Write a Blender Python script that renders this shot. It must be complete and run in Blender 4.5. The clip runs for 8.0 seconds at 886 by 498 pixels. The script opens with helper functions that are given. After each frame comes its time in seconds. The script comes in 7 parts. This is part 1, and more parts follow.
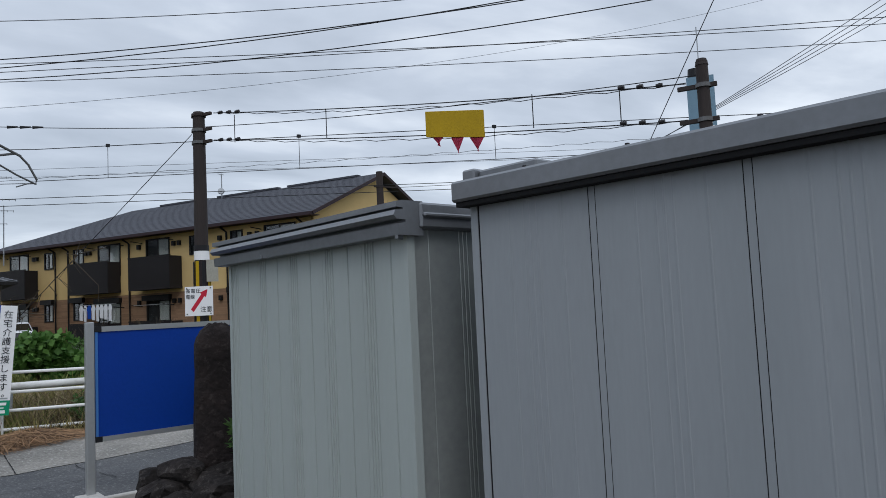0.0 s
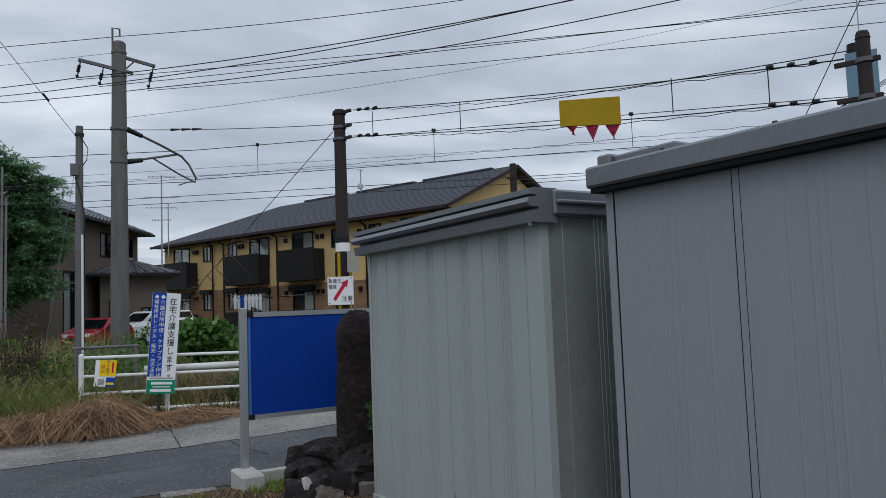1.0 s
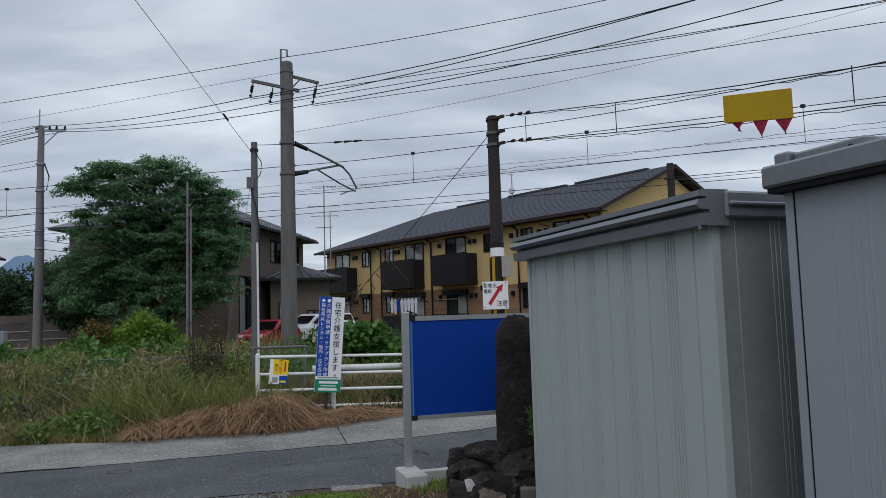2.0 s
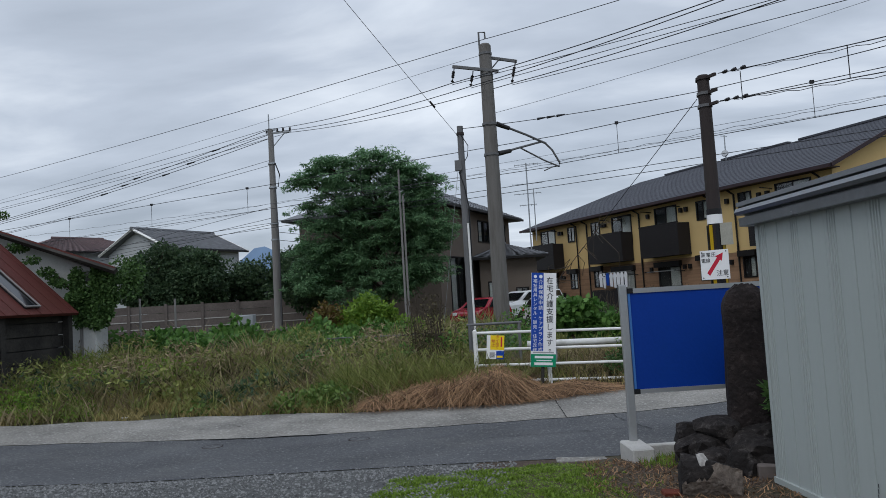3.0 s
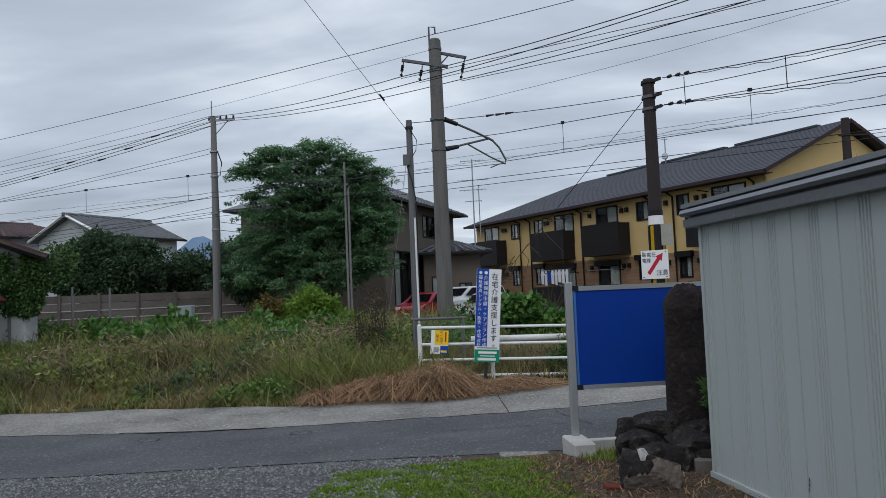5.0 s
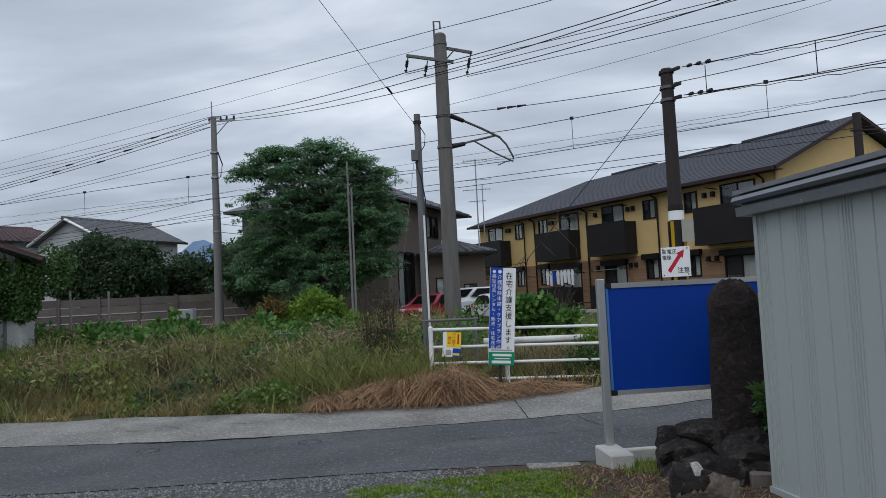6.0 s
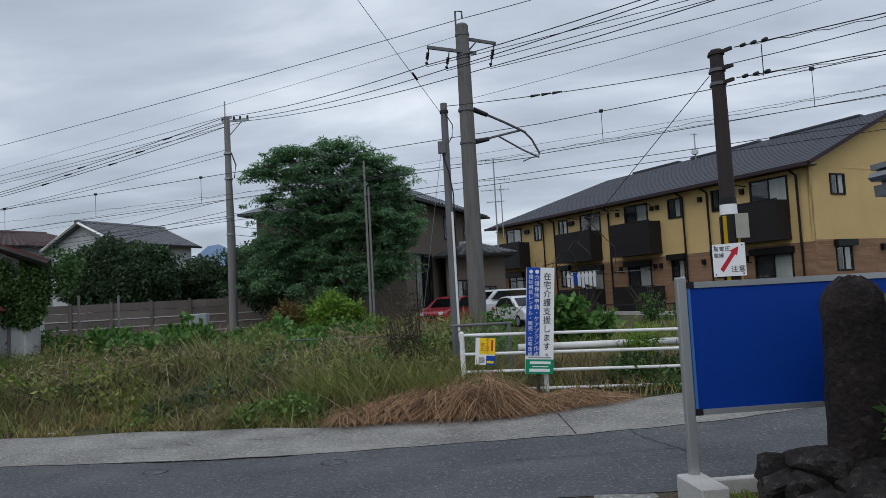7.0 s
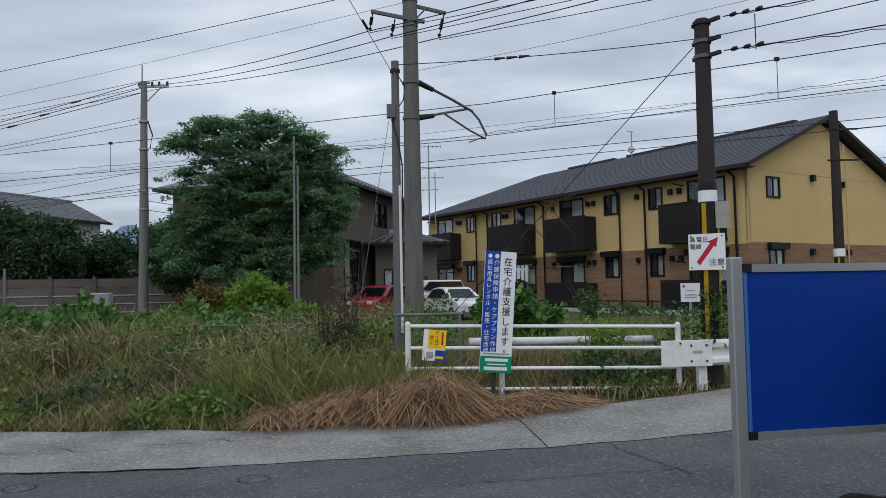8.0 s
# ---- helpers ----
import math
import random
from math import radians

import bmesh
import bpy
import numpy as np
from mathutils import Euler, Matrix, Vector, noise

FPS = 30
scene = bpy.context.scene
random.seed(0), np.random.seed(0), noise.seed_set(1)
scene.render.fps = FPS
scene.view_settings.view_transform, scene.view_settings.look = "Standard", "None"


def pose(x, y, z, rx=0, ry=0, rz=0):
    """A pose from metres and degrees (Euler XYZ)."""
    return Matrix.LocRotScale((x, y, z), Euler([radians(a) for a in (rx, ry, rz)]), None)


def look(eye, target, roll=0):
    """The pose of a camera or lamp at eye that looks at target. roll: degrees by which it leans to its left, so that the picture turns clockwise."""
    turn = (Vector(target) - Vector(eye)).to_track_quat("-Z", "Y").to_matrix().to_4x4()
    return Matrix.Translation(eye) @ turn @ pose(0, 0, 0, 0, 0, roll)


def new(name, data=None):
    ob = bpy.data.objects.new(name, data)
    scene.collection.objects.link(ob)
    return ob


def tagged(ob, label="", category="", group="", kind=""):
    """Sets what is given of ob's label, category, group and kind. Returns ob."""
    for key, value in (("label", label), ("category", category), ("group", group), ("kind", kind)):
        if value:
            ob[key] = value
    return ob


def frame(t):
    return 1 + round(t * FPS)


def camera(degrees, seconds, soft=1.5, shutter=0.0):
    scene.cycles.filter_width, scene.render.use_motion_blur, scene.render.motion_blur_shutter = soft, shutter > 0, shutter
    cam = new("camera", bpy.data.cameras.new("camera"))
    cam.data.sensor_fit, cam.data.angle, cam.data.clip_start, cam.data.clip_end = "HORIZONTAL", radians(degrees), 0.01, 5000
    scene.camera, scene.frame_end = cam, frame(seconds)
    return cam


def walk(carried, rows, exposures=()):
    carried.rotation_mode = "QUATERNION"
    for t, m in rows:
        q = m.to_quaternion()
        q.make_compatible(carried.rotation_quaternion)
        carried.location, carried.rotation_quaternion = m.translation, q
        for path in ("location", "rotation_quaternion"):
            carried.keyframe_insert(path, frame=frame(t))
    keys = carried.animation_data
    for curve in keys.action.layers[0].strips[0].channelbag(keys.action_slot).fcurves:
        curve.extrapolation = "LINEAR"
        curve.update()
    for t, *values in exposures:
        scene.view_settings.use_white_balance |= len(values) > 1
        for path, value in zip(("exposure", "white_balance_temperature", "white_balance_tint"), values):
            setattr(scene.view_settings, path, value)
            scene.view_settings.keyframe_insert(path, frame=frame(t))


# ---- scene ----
cam = camera(61.8, 8.0, soft=0.45)
PATH = [
    (0, (0.629, -0.124, 1.806), (1.635, 1.597, 1.96), -2.7),
    (0.5, (0.635, -0.132, 1.787), (1.473, 1.677, 1.951), -2.1),
    (1, (0.622, -0.14, 1.775), (1.302, 1.735, 1.925), -2.1),
    (1.2, (0.608, -0.14, 1.773), (1.175, 1.772, 1.924), -2.1),
    (2.3, (0.526, -0.166, 1.787), (0.659, 1.822, 1.96), -2.0),
    (2.5, (0.503, -0.201, 1.777), (0.488, 1.793, 1.939), -2.5),
    (3, (0.47, -0.213, 1.772), (0.208, 1.765, 1.908), -3.4),
    (3.5, (0.463, -0.214, 1.771), (0.163, 1.759, 1.894), -3.4),
    (4, (0.466, -0.246, 1.763), (0.261, 1.74, 1.877), -3.3),
    (4.5, (0.455, -0.255, 1.771), (0.301, 1.736, 1.886), -2.6),
    (5.8, (0.258, 0.147, 1.775), (0.197, 2.143, 1.888), -2.5),
    (6, (0.2, 0.314, 1.755), (0.088, 2.307, 1.874), -2.8),
    (6.5, (0.031, 0.758, 1.754), (-0.138, 2.747, 1.881), -2.5),
    (7, (-0.143, 1.281, 1.761), (-0.29, 3.272, 1.89), -3.1),
    (7.5, (-0.301, 1.985, 1.667), (-0.42, 3.978, 1.779), -0.4),
    (8, (-0.565, 2.797, 1.675), (-0.508, 4.794, 1.776), -1.0),
]
walk(cam, [(t, look(eye, target, roll)) for t, eye, target, roll in PATH], exposures=[(0.0, 0.09), (0.5, -0.03), (1.0, -0.13), (2.5, -0.1), (3.0, 0.0), (4.5, -0.03), (6.0, -0.03), (6.5, -0.09), (7.0, -0.05), (8.0, 0.02)])

# ---- light: overcast sky ----
SUN_EL, SUN_AZ = radians(48), radians(200)
world = bpy.data.worlds.new("overcast_sky")
scene.world = world
world.use_nodes = True
wn, wl = world.node_tree.nodes, world.node_tree.links
wn.clear()
w_out, w_bg = wn.new("ShaderNodeOutputWorld"), wn.new("ShaderNodeBackground")
w_sky = wn.new("ShaderNodeTexSky")
w_sky.sky_type, w_sky.sun_disc, w_sky.sun_elevation, w_sky.sun_rotation = "NISHITA", False, SUN_EL, SUN_AZ
w_tc, w_sep, w_div = wn.new("ShaderNodeTexCoord"), wn.new("ShaderNodeSeparateXYZ"), wn.new("ShaderNodeVectorMath")
wl.new(w_tc.outputs["Generated"], w_sep.inputs[0])
w_add = wn.new("ShaderNodeMath")
w_add.operation = "ADD"
w_add.inputs[1].default_value = 0.16
w_max = wn.new("ShaderNodeMath")
w_max.operation = "MAXIMUM"
w_max.inputs[1].default_value = 0.06
wl.new(w_sep.outputs["Z"], w_add.inputs[0])
wl.new(w_add.outputs[0], w_max.inputs[0])
w_div.operation = "DIVIDE"
wl.new(w_tc.outputs["Generated"], w_div.inputs[0])
wl.new(w_max.outputs[0], w_div.inputs[1])
w_map = wn.new("ShaderNodeMapping")
w_map.inputs["Scale"].default_value = (0.62, 1.0, 0.0)
w_map.inputs["Rotation"].default_value = (0, 0, 0.35)
wl.new(w_div.outputs[0], w_map.inputs[0])
w_n1, w_n2 = wn.new("ShaderNodeTexNoise"), wn.new("ShaderNodeTexNoise")
w_n1.inputs["Scale"].default_value, w_n1.inputs["Detail"].default_value, w_n1.inputs["Roughness"].default_value = 1.7, 9, 0.52
w_n1.inputs["Distortion"].default_value = 0.25
w_n2.inputs["Scale"].default_value, w_n2.inputs["Detail"].default_value = 0.55, 3
wl.new(w_map.outputs[0], w_n1.inputs["Vector"])
wl.new(w_map.outputs[0], w_n2.inputs["Vector"])
w_mul = wn.new("ShaderNodeMath")
w_mul.operation = "MULTIPLY_ADD"
w_mul.inputs[1].default_value = 0.62
wl.new(w_n1.outputs["Fac"], w_mul.inputs[0])
w_half = wn.new("ShaderNodeMath")
w_half.operation = "MULTIPLY"
w_half.inputs[1].default_value = 0.38
wl.new(w_n2.outputs["Fac"], w_half.inputs[0])
wl.new(w_half.outputs[0], w_mul.inputs[2])
w_ramp = wn.new("ShaderNodeValToRGB")
cr = w_ramp.color_ramp
cr.elements[0].position, cr.elements[0].color = 0.35, (0.34, 0.39, 0.465, 1)
cr.elements[1].position, cr.elements[1].color = 0.64, (0.80, 0.86, 0.94, 1)
e = cr.elements.new(0.5)
e.color = (0.50, 0.56, 0.655, 1)
wl.new(w_mul.outputs[0], w_ramp.inputs[0])
w_mix = wn.new("ShaderNodeMix")
w_mix.data_type, w_mix.blend_type = "RGBA", "ADD"
w_mix.inputs["Factor"].default_value = 0.012
wl.new(w_ramp.outputs[0], w_mix.inputs["A"])
wl.new(w_sky.outputs[0], w_mix.inputs["B"])
# an overcast sky is brighter overhead than along the horizon
w_grad = wn.new("ShaderNodeMapRange")
w_grad.inputs["From Min"].default_value, w_grad.inputs["From Max"].default_value = 0.35, 1.0
w_grad.inputs["To Min"].default_value, w_grad.inputs["To Max"].default_value = 1.0, 1.75
wl.new(w_sep.outputs["Z"], w_grad.inputs["Value"])
wl.new(w_mix.outputs["Result"], w_bg.inputs["Color"])
wl.new(w_grad.outputs[0], w_bg.inputs["Strength"])
wl.new(w_bg.outputs[0], w_out.inputs["Surface"])

sun = new("sun", bpy.data.lights.new("sun", "SUN"))
sun.data.energy, sun.data.angle, sun.data.color = 0.6, radians(35), (1.0, 0.98, 0.95)
sun.matrix_world = look((0, 0, 40), Vector((0, 0, 40)) - Vector((math.sin(SUN_AZ) * math.cos(SUN_EL), math.cos(SUN_AZ) * math.cos(SUN_EL), math.sin(SUN_EL))))


# ---- materials ----
def mat(name, col, rough=0.75, var=0.18, scale=3.0, bump=0.15, fine=60.0, metal=0.0, stain=None, stain_amt=0.5, stretch=(1, 1, 1), island=0.0, rnd=0.0, spec=0.2, speck=None, speck_amt=0.5):
    """A weathered surface: base colour varied at a broad and a fine scale, stains with a shape of their own, fine relief."""
    m = bpy.data.materials.new(name)
    m.use_nodes = True
    nt = m.node_tree
    N, L = nt.nodes, nt.links
    b = N["Principled BSDF"]
    b.inputs["Roughness"].default_value, b.inputs["Metallic"].default_value = rough, metal
    b.inputs["Specular IOR Level"].default_value = spec
    tc, mp = N.new("ShaderNodeTexCoord"), N.new("ShaderNodeMapping")
    mp.inputs["Scale"].default_value = stretch
    L.new(tc.outputs["Object"], mp.inputs[0])
    n1, n2 = N.new("ShaderNodeTexNoise"), N.new("ShaderNodeTexNoise")
    n1.inputs["Scale"].default_value, n1.inputs["Detail"].default_value = scale, 5
    n2.inputs["Scale"].default_value, n2.inputs["Detail"].default_value = fine, 3
    L.new(mp.outputs[0], n1.inputs["Vector"])
    L.new(mp.outputs[0], n2.inputs["Vector"])
    total = N.new("ShaderNodeMath")
    total.operation = "ADD"
    L.new(n1.outputs["Fac"], total.inputs[0])
    L.new(n2.outputs["Fac"], total.inputs[1])
    mr = N.new("ShaderNodeMapRange")
    mr.inputs["From Min"].default_value, mr.inputs["From Max"].default_value = 0.6, 1.4
    mr.inputs["To Min"].default_value, mr.inputs["To Max"].default_value = 1 - var, 1 + var
    L.new(total.outputs[0], mr.inputs["Value"])
    value = mr.outputs[0]
    for amount, kind, out in ((island, "ShaderNodeNewGeometry", "Random Per Island"), (rnd, "ShaderNodeObjectInfo", "Random")):
        if amount:
            g, r2, mu = N.new(kind), N.new("ShaderNodeMapRange"), N.new("ShaderNodeMath")
            r2.inputs["To Min"].default_value, r2.inputs["To Max"].default_value = 1 - amount, 1 + amount
            L.new(g.outputs[out], r2.inputs["Value"])
            mu.operation = "MULTIPLY"
            L.new(value, mu.inputs[0])
            L.new(r2.outputs[0], mu.inputs[1])
            value = mu.outputs[0]
    mixc = N.new("ShaderNodeVectorMath")
    mixc.operation = "SCALE"
    mixc.inputs[0].default_value = col
    L.new(value, mixc.inputs["Scale"])
    colour = mixc.outputs[0]
    if stain:
        n3, rp, mx = N.new("ShaderNodeTexNoise"), N.new("ShaderNodeMapRange"), N.new("ShaderNodeMix")
        n3.inputs["Scale"].default_value, n3.inputs["Detail"].default_value = scale * 0.6, 8
        n3.inputs["Roughness"].default_value = 0.7
        L.new(mp.outputs[0], n3.inputs["Vector"])
        rp.inputs["From Min"].default_value, rp.inputs["From Max"].default_value = 0.48, 0.68
        rp.inputs["To Max"].default_value = stain_amt
        L.new(n3.outputs["Fac"], rp.inputs["Value"])
        mx.data_type = "RGBA"
        L.new(rp.outputs[0], mx.inputs["Factor"])
        L.new(colour, mx.inputs["A"])
        mx.inputs["B"].default_value = (*stain, 1)
        colour = mx.outputs["Result"]
    if speck:
        n4, rp4, mx4 = N.new("ShaderNodeTexNoise"), N.new("ShaderNodeMapRange"), N.new("ShaderNodeMix")
        n4.inputs["Scale"].default_value, n4.inputs["Detail"].default_value = fine * 0.7, 6
        n4.inputs["Roughness"].default_value = 0.75
        L.new(mp.outputs[0], n4.inputs["Vector"])
        rp4.inputs["From Min"].default_value, rp4.inputs["From Max"].default_value = 0.54, 0.66
        rp4.inputs["To Max"].default_value = speck_amt
        L.new(n4.outputs["Fac"], rp4.inputs["Value"])
        mx4.data_type = "RGBA"
        L.new(rp4.outputs[0], mx4.inputs["Factor"])
        L.new(colour, mx4.inputs["A"])
        mx4.inputs["B"].default_value = (*speck, 1)
        colour = mx4.outputs["Result"]
    L.new(colour, b.inputs["Base Color"])
    if bump:
        bp = N.new("ShaderNodeBump")
        bp.inputs["Strength"].default_value, bp.inputs["Distance"].default_value = bump, 0.02
        L.new(n2.outputs["Fac"], bp.inputs["Height"])
        L.new(bp.outputs[0], b.inputs["Normal"])
    return m


def leaf_mat(name, col, col2, through_light=0.25, rough=0.55):
    """Leaves between two greens, chosen leaf by leaf, with some light coming through."""
    m = bpy.data.materials.new(name)
    m.use_nodes = True
    N, L = m.node_tree.nodes, m.node_tree.links
    b = N["Principled BSDF"]
    g, mx = N.new("ShaderNodeNewGeometry"), N.new("ShaderNodeMix")
    mx.data_type = "RGBA"
    mx.inputs["A"].default_value, mx.inputs["B"].default_value = (*col, 1), (*col2, 1)
    L.new(g.outputs["Random Per Island"], mx.inputs["Factor"])
    L.new(mx.outputs["Result"], b.inputs["Base Color"])
    b.inputs["Roughness"].default_value, b.inputs["Specular IOR Level"].default_value = rough, 0.25
    t, a = N.new("ShaderNodeBsdfTranslucent"), N.new("ShaderNodeMixShader")
    L.new(mx.outputs["Result"], t.inputs["Color"])
    a.inputs[0].default_value = through_light
    L.new(b.outputs[0], a.inputs[1])
    L.new(t.outputs[0], a.inputs[2])
    L.new(a.outputs[0], N["Material Output"].inputs["Surface"])
    return m


ASPHALT = mat("worn_asphalt", (0.073, 0.076, 0.082), 0.85, 0.35, 0.9, 0.9, 38, stain=(0.13, 0.13, 0.127), stain_amt=0.5, speck=(0.25, 0.25, 0.245), speck_amt=0.8)
APRON = mat("weathered_concrete", (0.212, 0.203, 0.185), 0.9, 0.5, 1.1, 1.0, 30, stain=(0.115, 0.111, 0.104), stain_amt=0.7, speck=(0.44, 0.43, 0.41), speck_amt=0.85)
CONCRETE = mat("pale_concrete", (0.42, 0.41, 0.39), 0.85, 0.15, 6, 0.3, 60, stain=(0.25, 0.24, 0.22), stain_amt=0.5)
POLE_CONC = mat("pole_concrete", (0.155, 0.148, 0.14), 0.85, 0.14, 2.2, 0.15, 50, stain=(0.085, 0.075, 0.066), stain_amt=0.6, stretch=(4, 4, 0.4))
POLE_GREY = mat("grey_pole_concrete", (0.2, 0.193, 0.188), 0.85, 0.12, 3, 0.15, 40, stain=(0.18, 0.17, 0.16), stretch=(4, 4, 0.4))
DARK_POLE = mat("dark_pole_steel", (0.034, 0.027, 0.026), 0.7, 0.2, 2, 0.1, 40, stain=(0.058, 0.046, 0.042), stretch=(3, 3, 0.5))
SOIL = mat("soil", (0.06, 0.043, 0.033), 0.95, 0.45, 3.5, 1.0, 30, stain=(0.05, 0.06, 0.028), stain_amt=0.7, speck=(0.22, 0.18, 0.14), speck_amt=0.6)
FIELD = mat("field_soil", (0.06, 0.055, 0.025), 0.95, 0.4, 0.8, 0.6, 20, stain=(0.045, 0.06, 0.018), stain_amt=0.8)
GRAVEL_BED = mat("gravel_bed", (0.105, 0.107, 0.107), 0.95, 0.45, 5, 1.0, 70, stain=(0.08, 0.08, 0.078), stain_amt=0.6)
STONE_BIT = mat("gravel_stone", (0.165, 0.168, 0.168), 0.9, 0.1, 5, 0.2, 60, island=0.55)
SHED_A = mat("pale_green_steel", (0.36, 0.398, 0.388), 0.42, 0.035, 0.8, 0.02, 25, stain=(0.27, 0.295, 0.28), stain_amt=0.22, stretch=(2, 2, 0.35), spec=0.5)
SHED_SIDE = mat("bare_steel_sheet", (0.33, 0.35, 0.34), 0.3, 0.12, 1.0, 0.03, 20, metal=0.35, stain=(0.2, 0.21, 0.21), stain_amt=0.6, spec=0.5)
SHED_B = mat("grey_blue_steel", (0.264, 0.284, 0.303), 0.45, 0.06, 1.0, 0.02, 25, stain=(0.21, 0.235, 0.25), stain_amt=0.3, stretch=(2, 2, 0.3), spec=0.5)
ROOF_TRIM = mat("grey_steel_trim", (0.17, 0.18, 0.195), 0.32, 0.12, 2.5, 0.03, 30, metal=0.3, stain=(0.13, 0.135, 0.14), stain_amt=0.5, spec=0.5)
# black for gaskets and cracks, also the painted shade under shed B's rim
SEAM = mat("black_rubber_and_shade", (0.012, 0.012, 0.013), 0.8, 0.1, 5, 0)
BLUE = mat("blue_board", (0.0018, 0.037, 0.27), 0.5, 0.08, 1.5, 0.05, 40, stain=(0.003, 0.042, 0.24), stain_amt=0.4)
ALU = mat("aluminium", (0.42, 0.43, 0.44), 0.38, 0.06, 3, 0.02, 40, metal=0.6)
BLACK = mat("black_plastic", (0.015, 0.015, 0.017), 0.5, 0.1, 5, 0)
ROCK = mat("dark_rock", (0.017, 0.0145, 0.014), 0.95, 0.5, 7, 1.0, 26, stain=(0.06, 0.05, 0.045), stain_amt=0.55, rnd=0.35, speck=(0.11, 0.1, 0.095), speck_amt=0.5)
STELE = mat("dark_stele_stone", (0.018, 0.0145, 0.0145), 0.95, 0.5, 5, 1.0, 26, stain=(0.042, 0.031, 0.029), stain_amt=0.6, speck=(0.085, 0.07, 0.066), speck_amt=0.45)
FACE_ROCK = mat("split_grey_rock", (0.16, 0.13, 0.11), 0.9, 0.5, 6, 1.0, 30, stain=(0.06, 0.05, 0.045), stain_amt=0.7, speck=(0.28, 0.25, 0.22), speck_amt=0.5)
DULL_STEEL = mat("dull_steel", (0.135, 0.137, 0.142), 0.6, 0.15, 3, 0.05, 40, stain=(0.09, 0.085, 0.08), stain_amt=0.5, stretch=(3, 3, 0.5))
WHITE_ROCK = mat("white_veined_rock", (0.36, 0.345, 0.33), 0.9, 0.4, 10, 0.8, 40, stain=(0.15, 0.13, 0.115), stain_amt=0.6)
WHITE = mat("white_paint", (0.74, 0.74, 0.72), 0.5, 0.06, 6, 0.03, 50, stain=(0.5, 0.47, 0.42), stain_amt=0.5)
PIPE_WHITE = mat("white_pipe", (0.68, 0.68, 0.66), 0.55, 0.08, 3, 0.03, 50, stain=(0.4, 0.38, 0.33), stain_amt=0.5)
SIGN_WHITE = mat("sign_white", (0.8, 0.8, 0.8), 0.4, 0.03, 4, 0)
SIGN_BLUE = mat("sign_blue", (0.012, 0.065, 0.36), 0.4, 0.05, 4, 0)
SIGN_GREEN = mat("sign_green", (0.006, 0.26, 0.13), 0.4, 0.05, 4, 0)
SIGN_RED = mat("sign_red", (0.5, 0.02, 0.045), 0.4, 0.06, 4, 0)
SIGN_YELLOW = mat("sign_yellow", (0.85, 0.6, 0.02), 0.45, 0.05, 4, 0)
INK = mat("black_ink", (0.015, 0.015, 0.02), 0.5, 0.05, 4, 0)
INK_GREY = mat("grey_ink", (0.35, 0.35, 0.35), 0.5, 0.05, 4, 0)
BOARD_YELLOW = mat("yellow_board", (0.42, 0.27, 0.008), 0.55, 0.1, 2, 0.03, 30, stain=(0.30, 0.19, 0.012), stain_amt=0.4)
PENNANT = mat("faded_pink_cloth", (0.52, 0.07, 0.13), 0.85, 0.15, 12, 0.1, 60)
WALL_YELLOW = mat("ochre_render", (0.6, 0.43, 0.195), 0.85, 0.07, 1.0, 0.08, 40, stain=(0.54, 0.375, 0.155), stain_amt=0.4)
BRICKISH = mat("brick_siding", (0.29, 0.175, 0.105), 0.85, 0.12, 3, 0.1, 40, island=0.14)
ROOF_DARK = mat("slate_roof", (0.058, 0.061, 0.074), 0.7, 0.1, 1.2, 0.25, 18, island=0.06)
MAROON = mat("maroon_trim", (0.035, 0.022, 0.026), 0.55, 0.1, 3, 0.02)
BROWN_PANEL = mat("dark_brown_panel", (0.019, 0.017, 0.018), 0.55, 0.15, 2, 0.03, 30)
FRAME = mat("dark_window_frame", (0.012, 0.011, 0.011), 0.45, 0.1, 3, 0)
CURTAIN = mat("pale_curtain", (0.42, 0.42, 0.4), 0.9, 0.15, 3, 0.1, 30, stretch=(12, 12, 0.3))
# near-black that paints the shade of unlit interiors
ROOM_SHADE = mat("room_shade", (0.03, 0.032, 0.035), 0.9, 0.2, 1, 0)
BROWN_WALL = mat("taupe_render", (0.15, 0.123, 0.102), 0.9, 0.1, 1, 0.1, 20)
TILE_GREY = mat("grey_roof_tile", (0.135, 0.14, 0.15), 0.6, 0.15, 2, 0.2, 15, island=0.15)
TILE_RED = mat("dark_red_tile", (0.1, 0.065, 0.066), 0.6, 0.15, 2, 0.2, 15, island=0.15)
PALE_WALL = mat("pale_house_wall", (0.42, 0.44, 0.45), 0.85, 0.08, 1, 0.05)
BLOCK_WALL = mat("dirty_block_wall", (0.135, 0.115, 0.106), 0.95, 0.22, 1.2, 0.3, 15, stain=(0.09, 0.075, 0.068), stain_amt=0.7, rnd=0.14)
RUST_RED = mat("rusty_red_roof", (0.085, 0.023, 0.019), 0.7, 0.25, 1.4, 0.25, 25, stain=(0.075, 0.022, 0.015), stain_amt=0.7, stretch=(1, 1, 0.4))
PLASTER = mat("old_white_plaster", (0.5, 0.51, 0.5), 0.9, 0.12, 1.6, 0.2, 25, stain=(0.26, 0.26, 0.25), stain_amt=0.6)
OLD_WOOD = mat("old_dark_wood", (0.035, 0.033, 0.031), 0.95, 0.35, 2.5, 0.5, 30, stain=(0.1, 0.09, 0.08), stain_amt=0.4)
GALV = mat("galvanised_steel", (0.33, 0.35, 0.37), 0.45, 0.12, 3, 0.03, 40, metal=0.3)
CABLE = mat("black_cable", (0.022, 0.023, 0.026), 0.6, 0.1, 1, 0)
CABLE_FAR = mat("weathered_wire", (0.08, 0.082, 0.09), 0.6, 0.1, 1, 0)
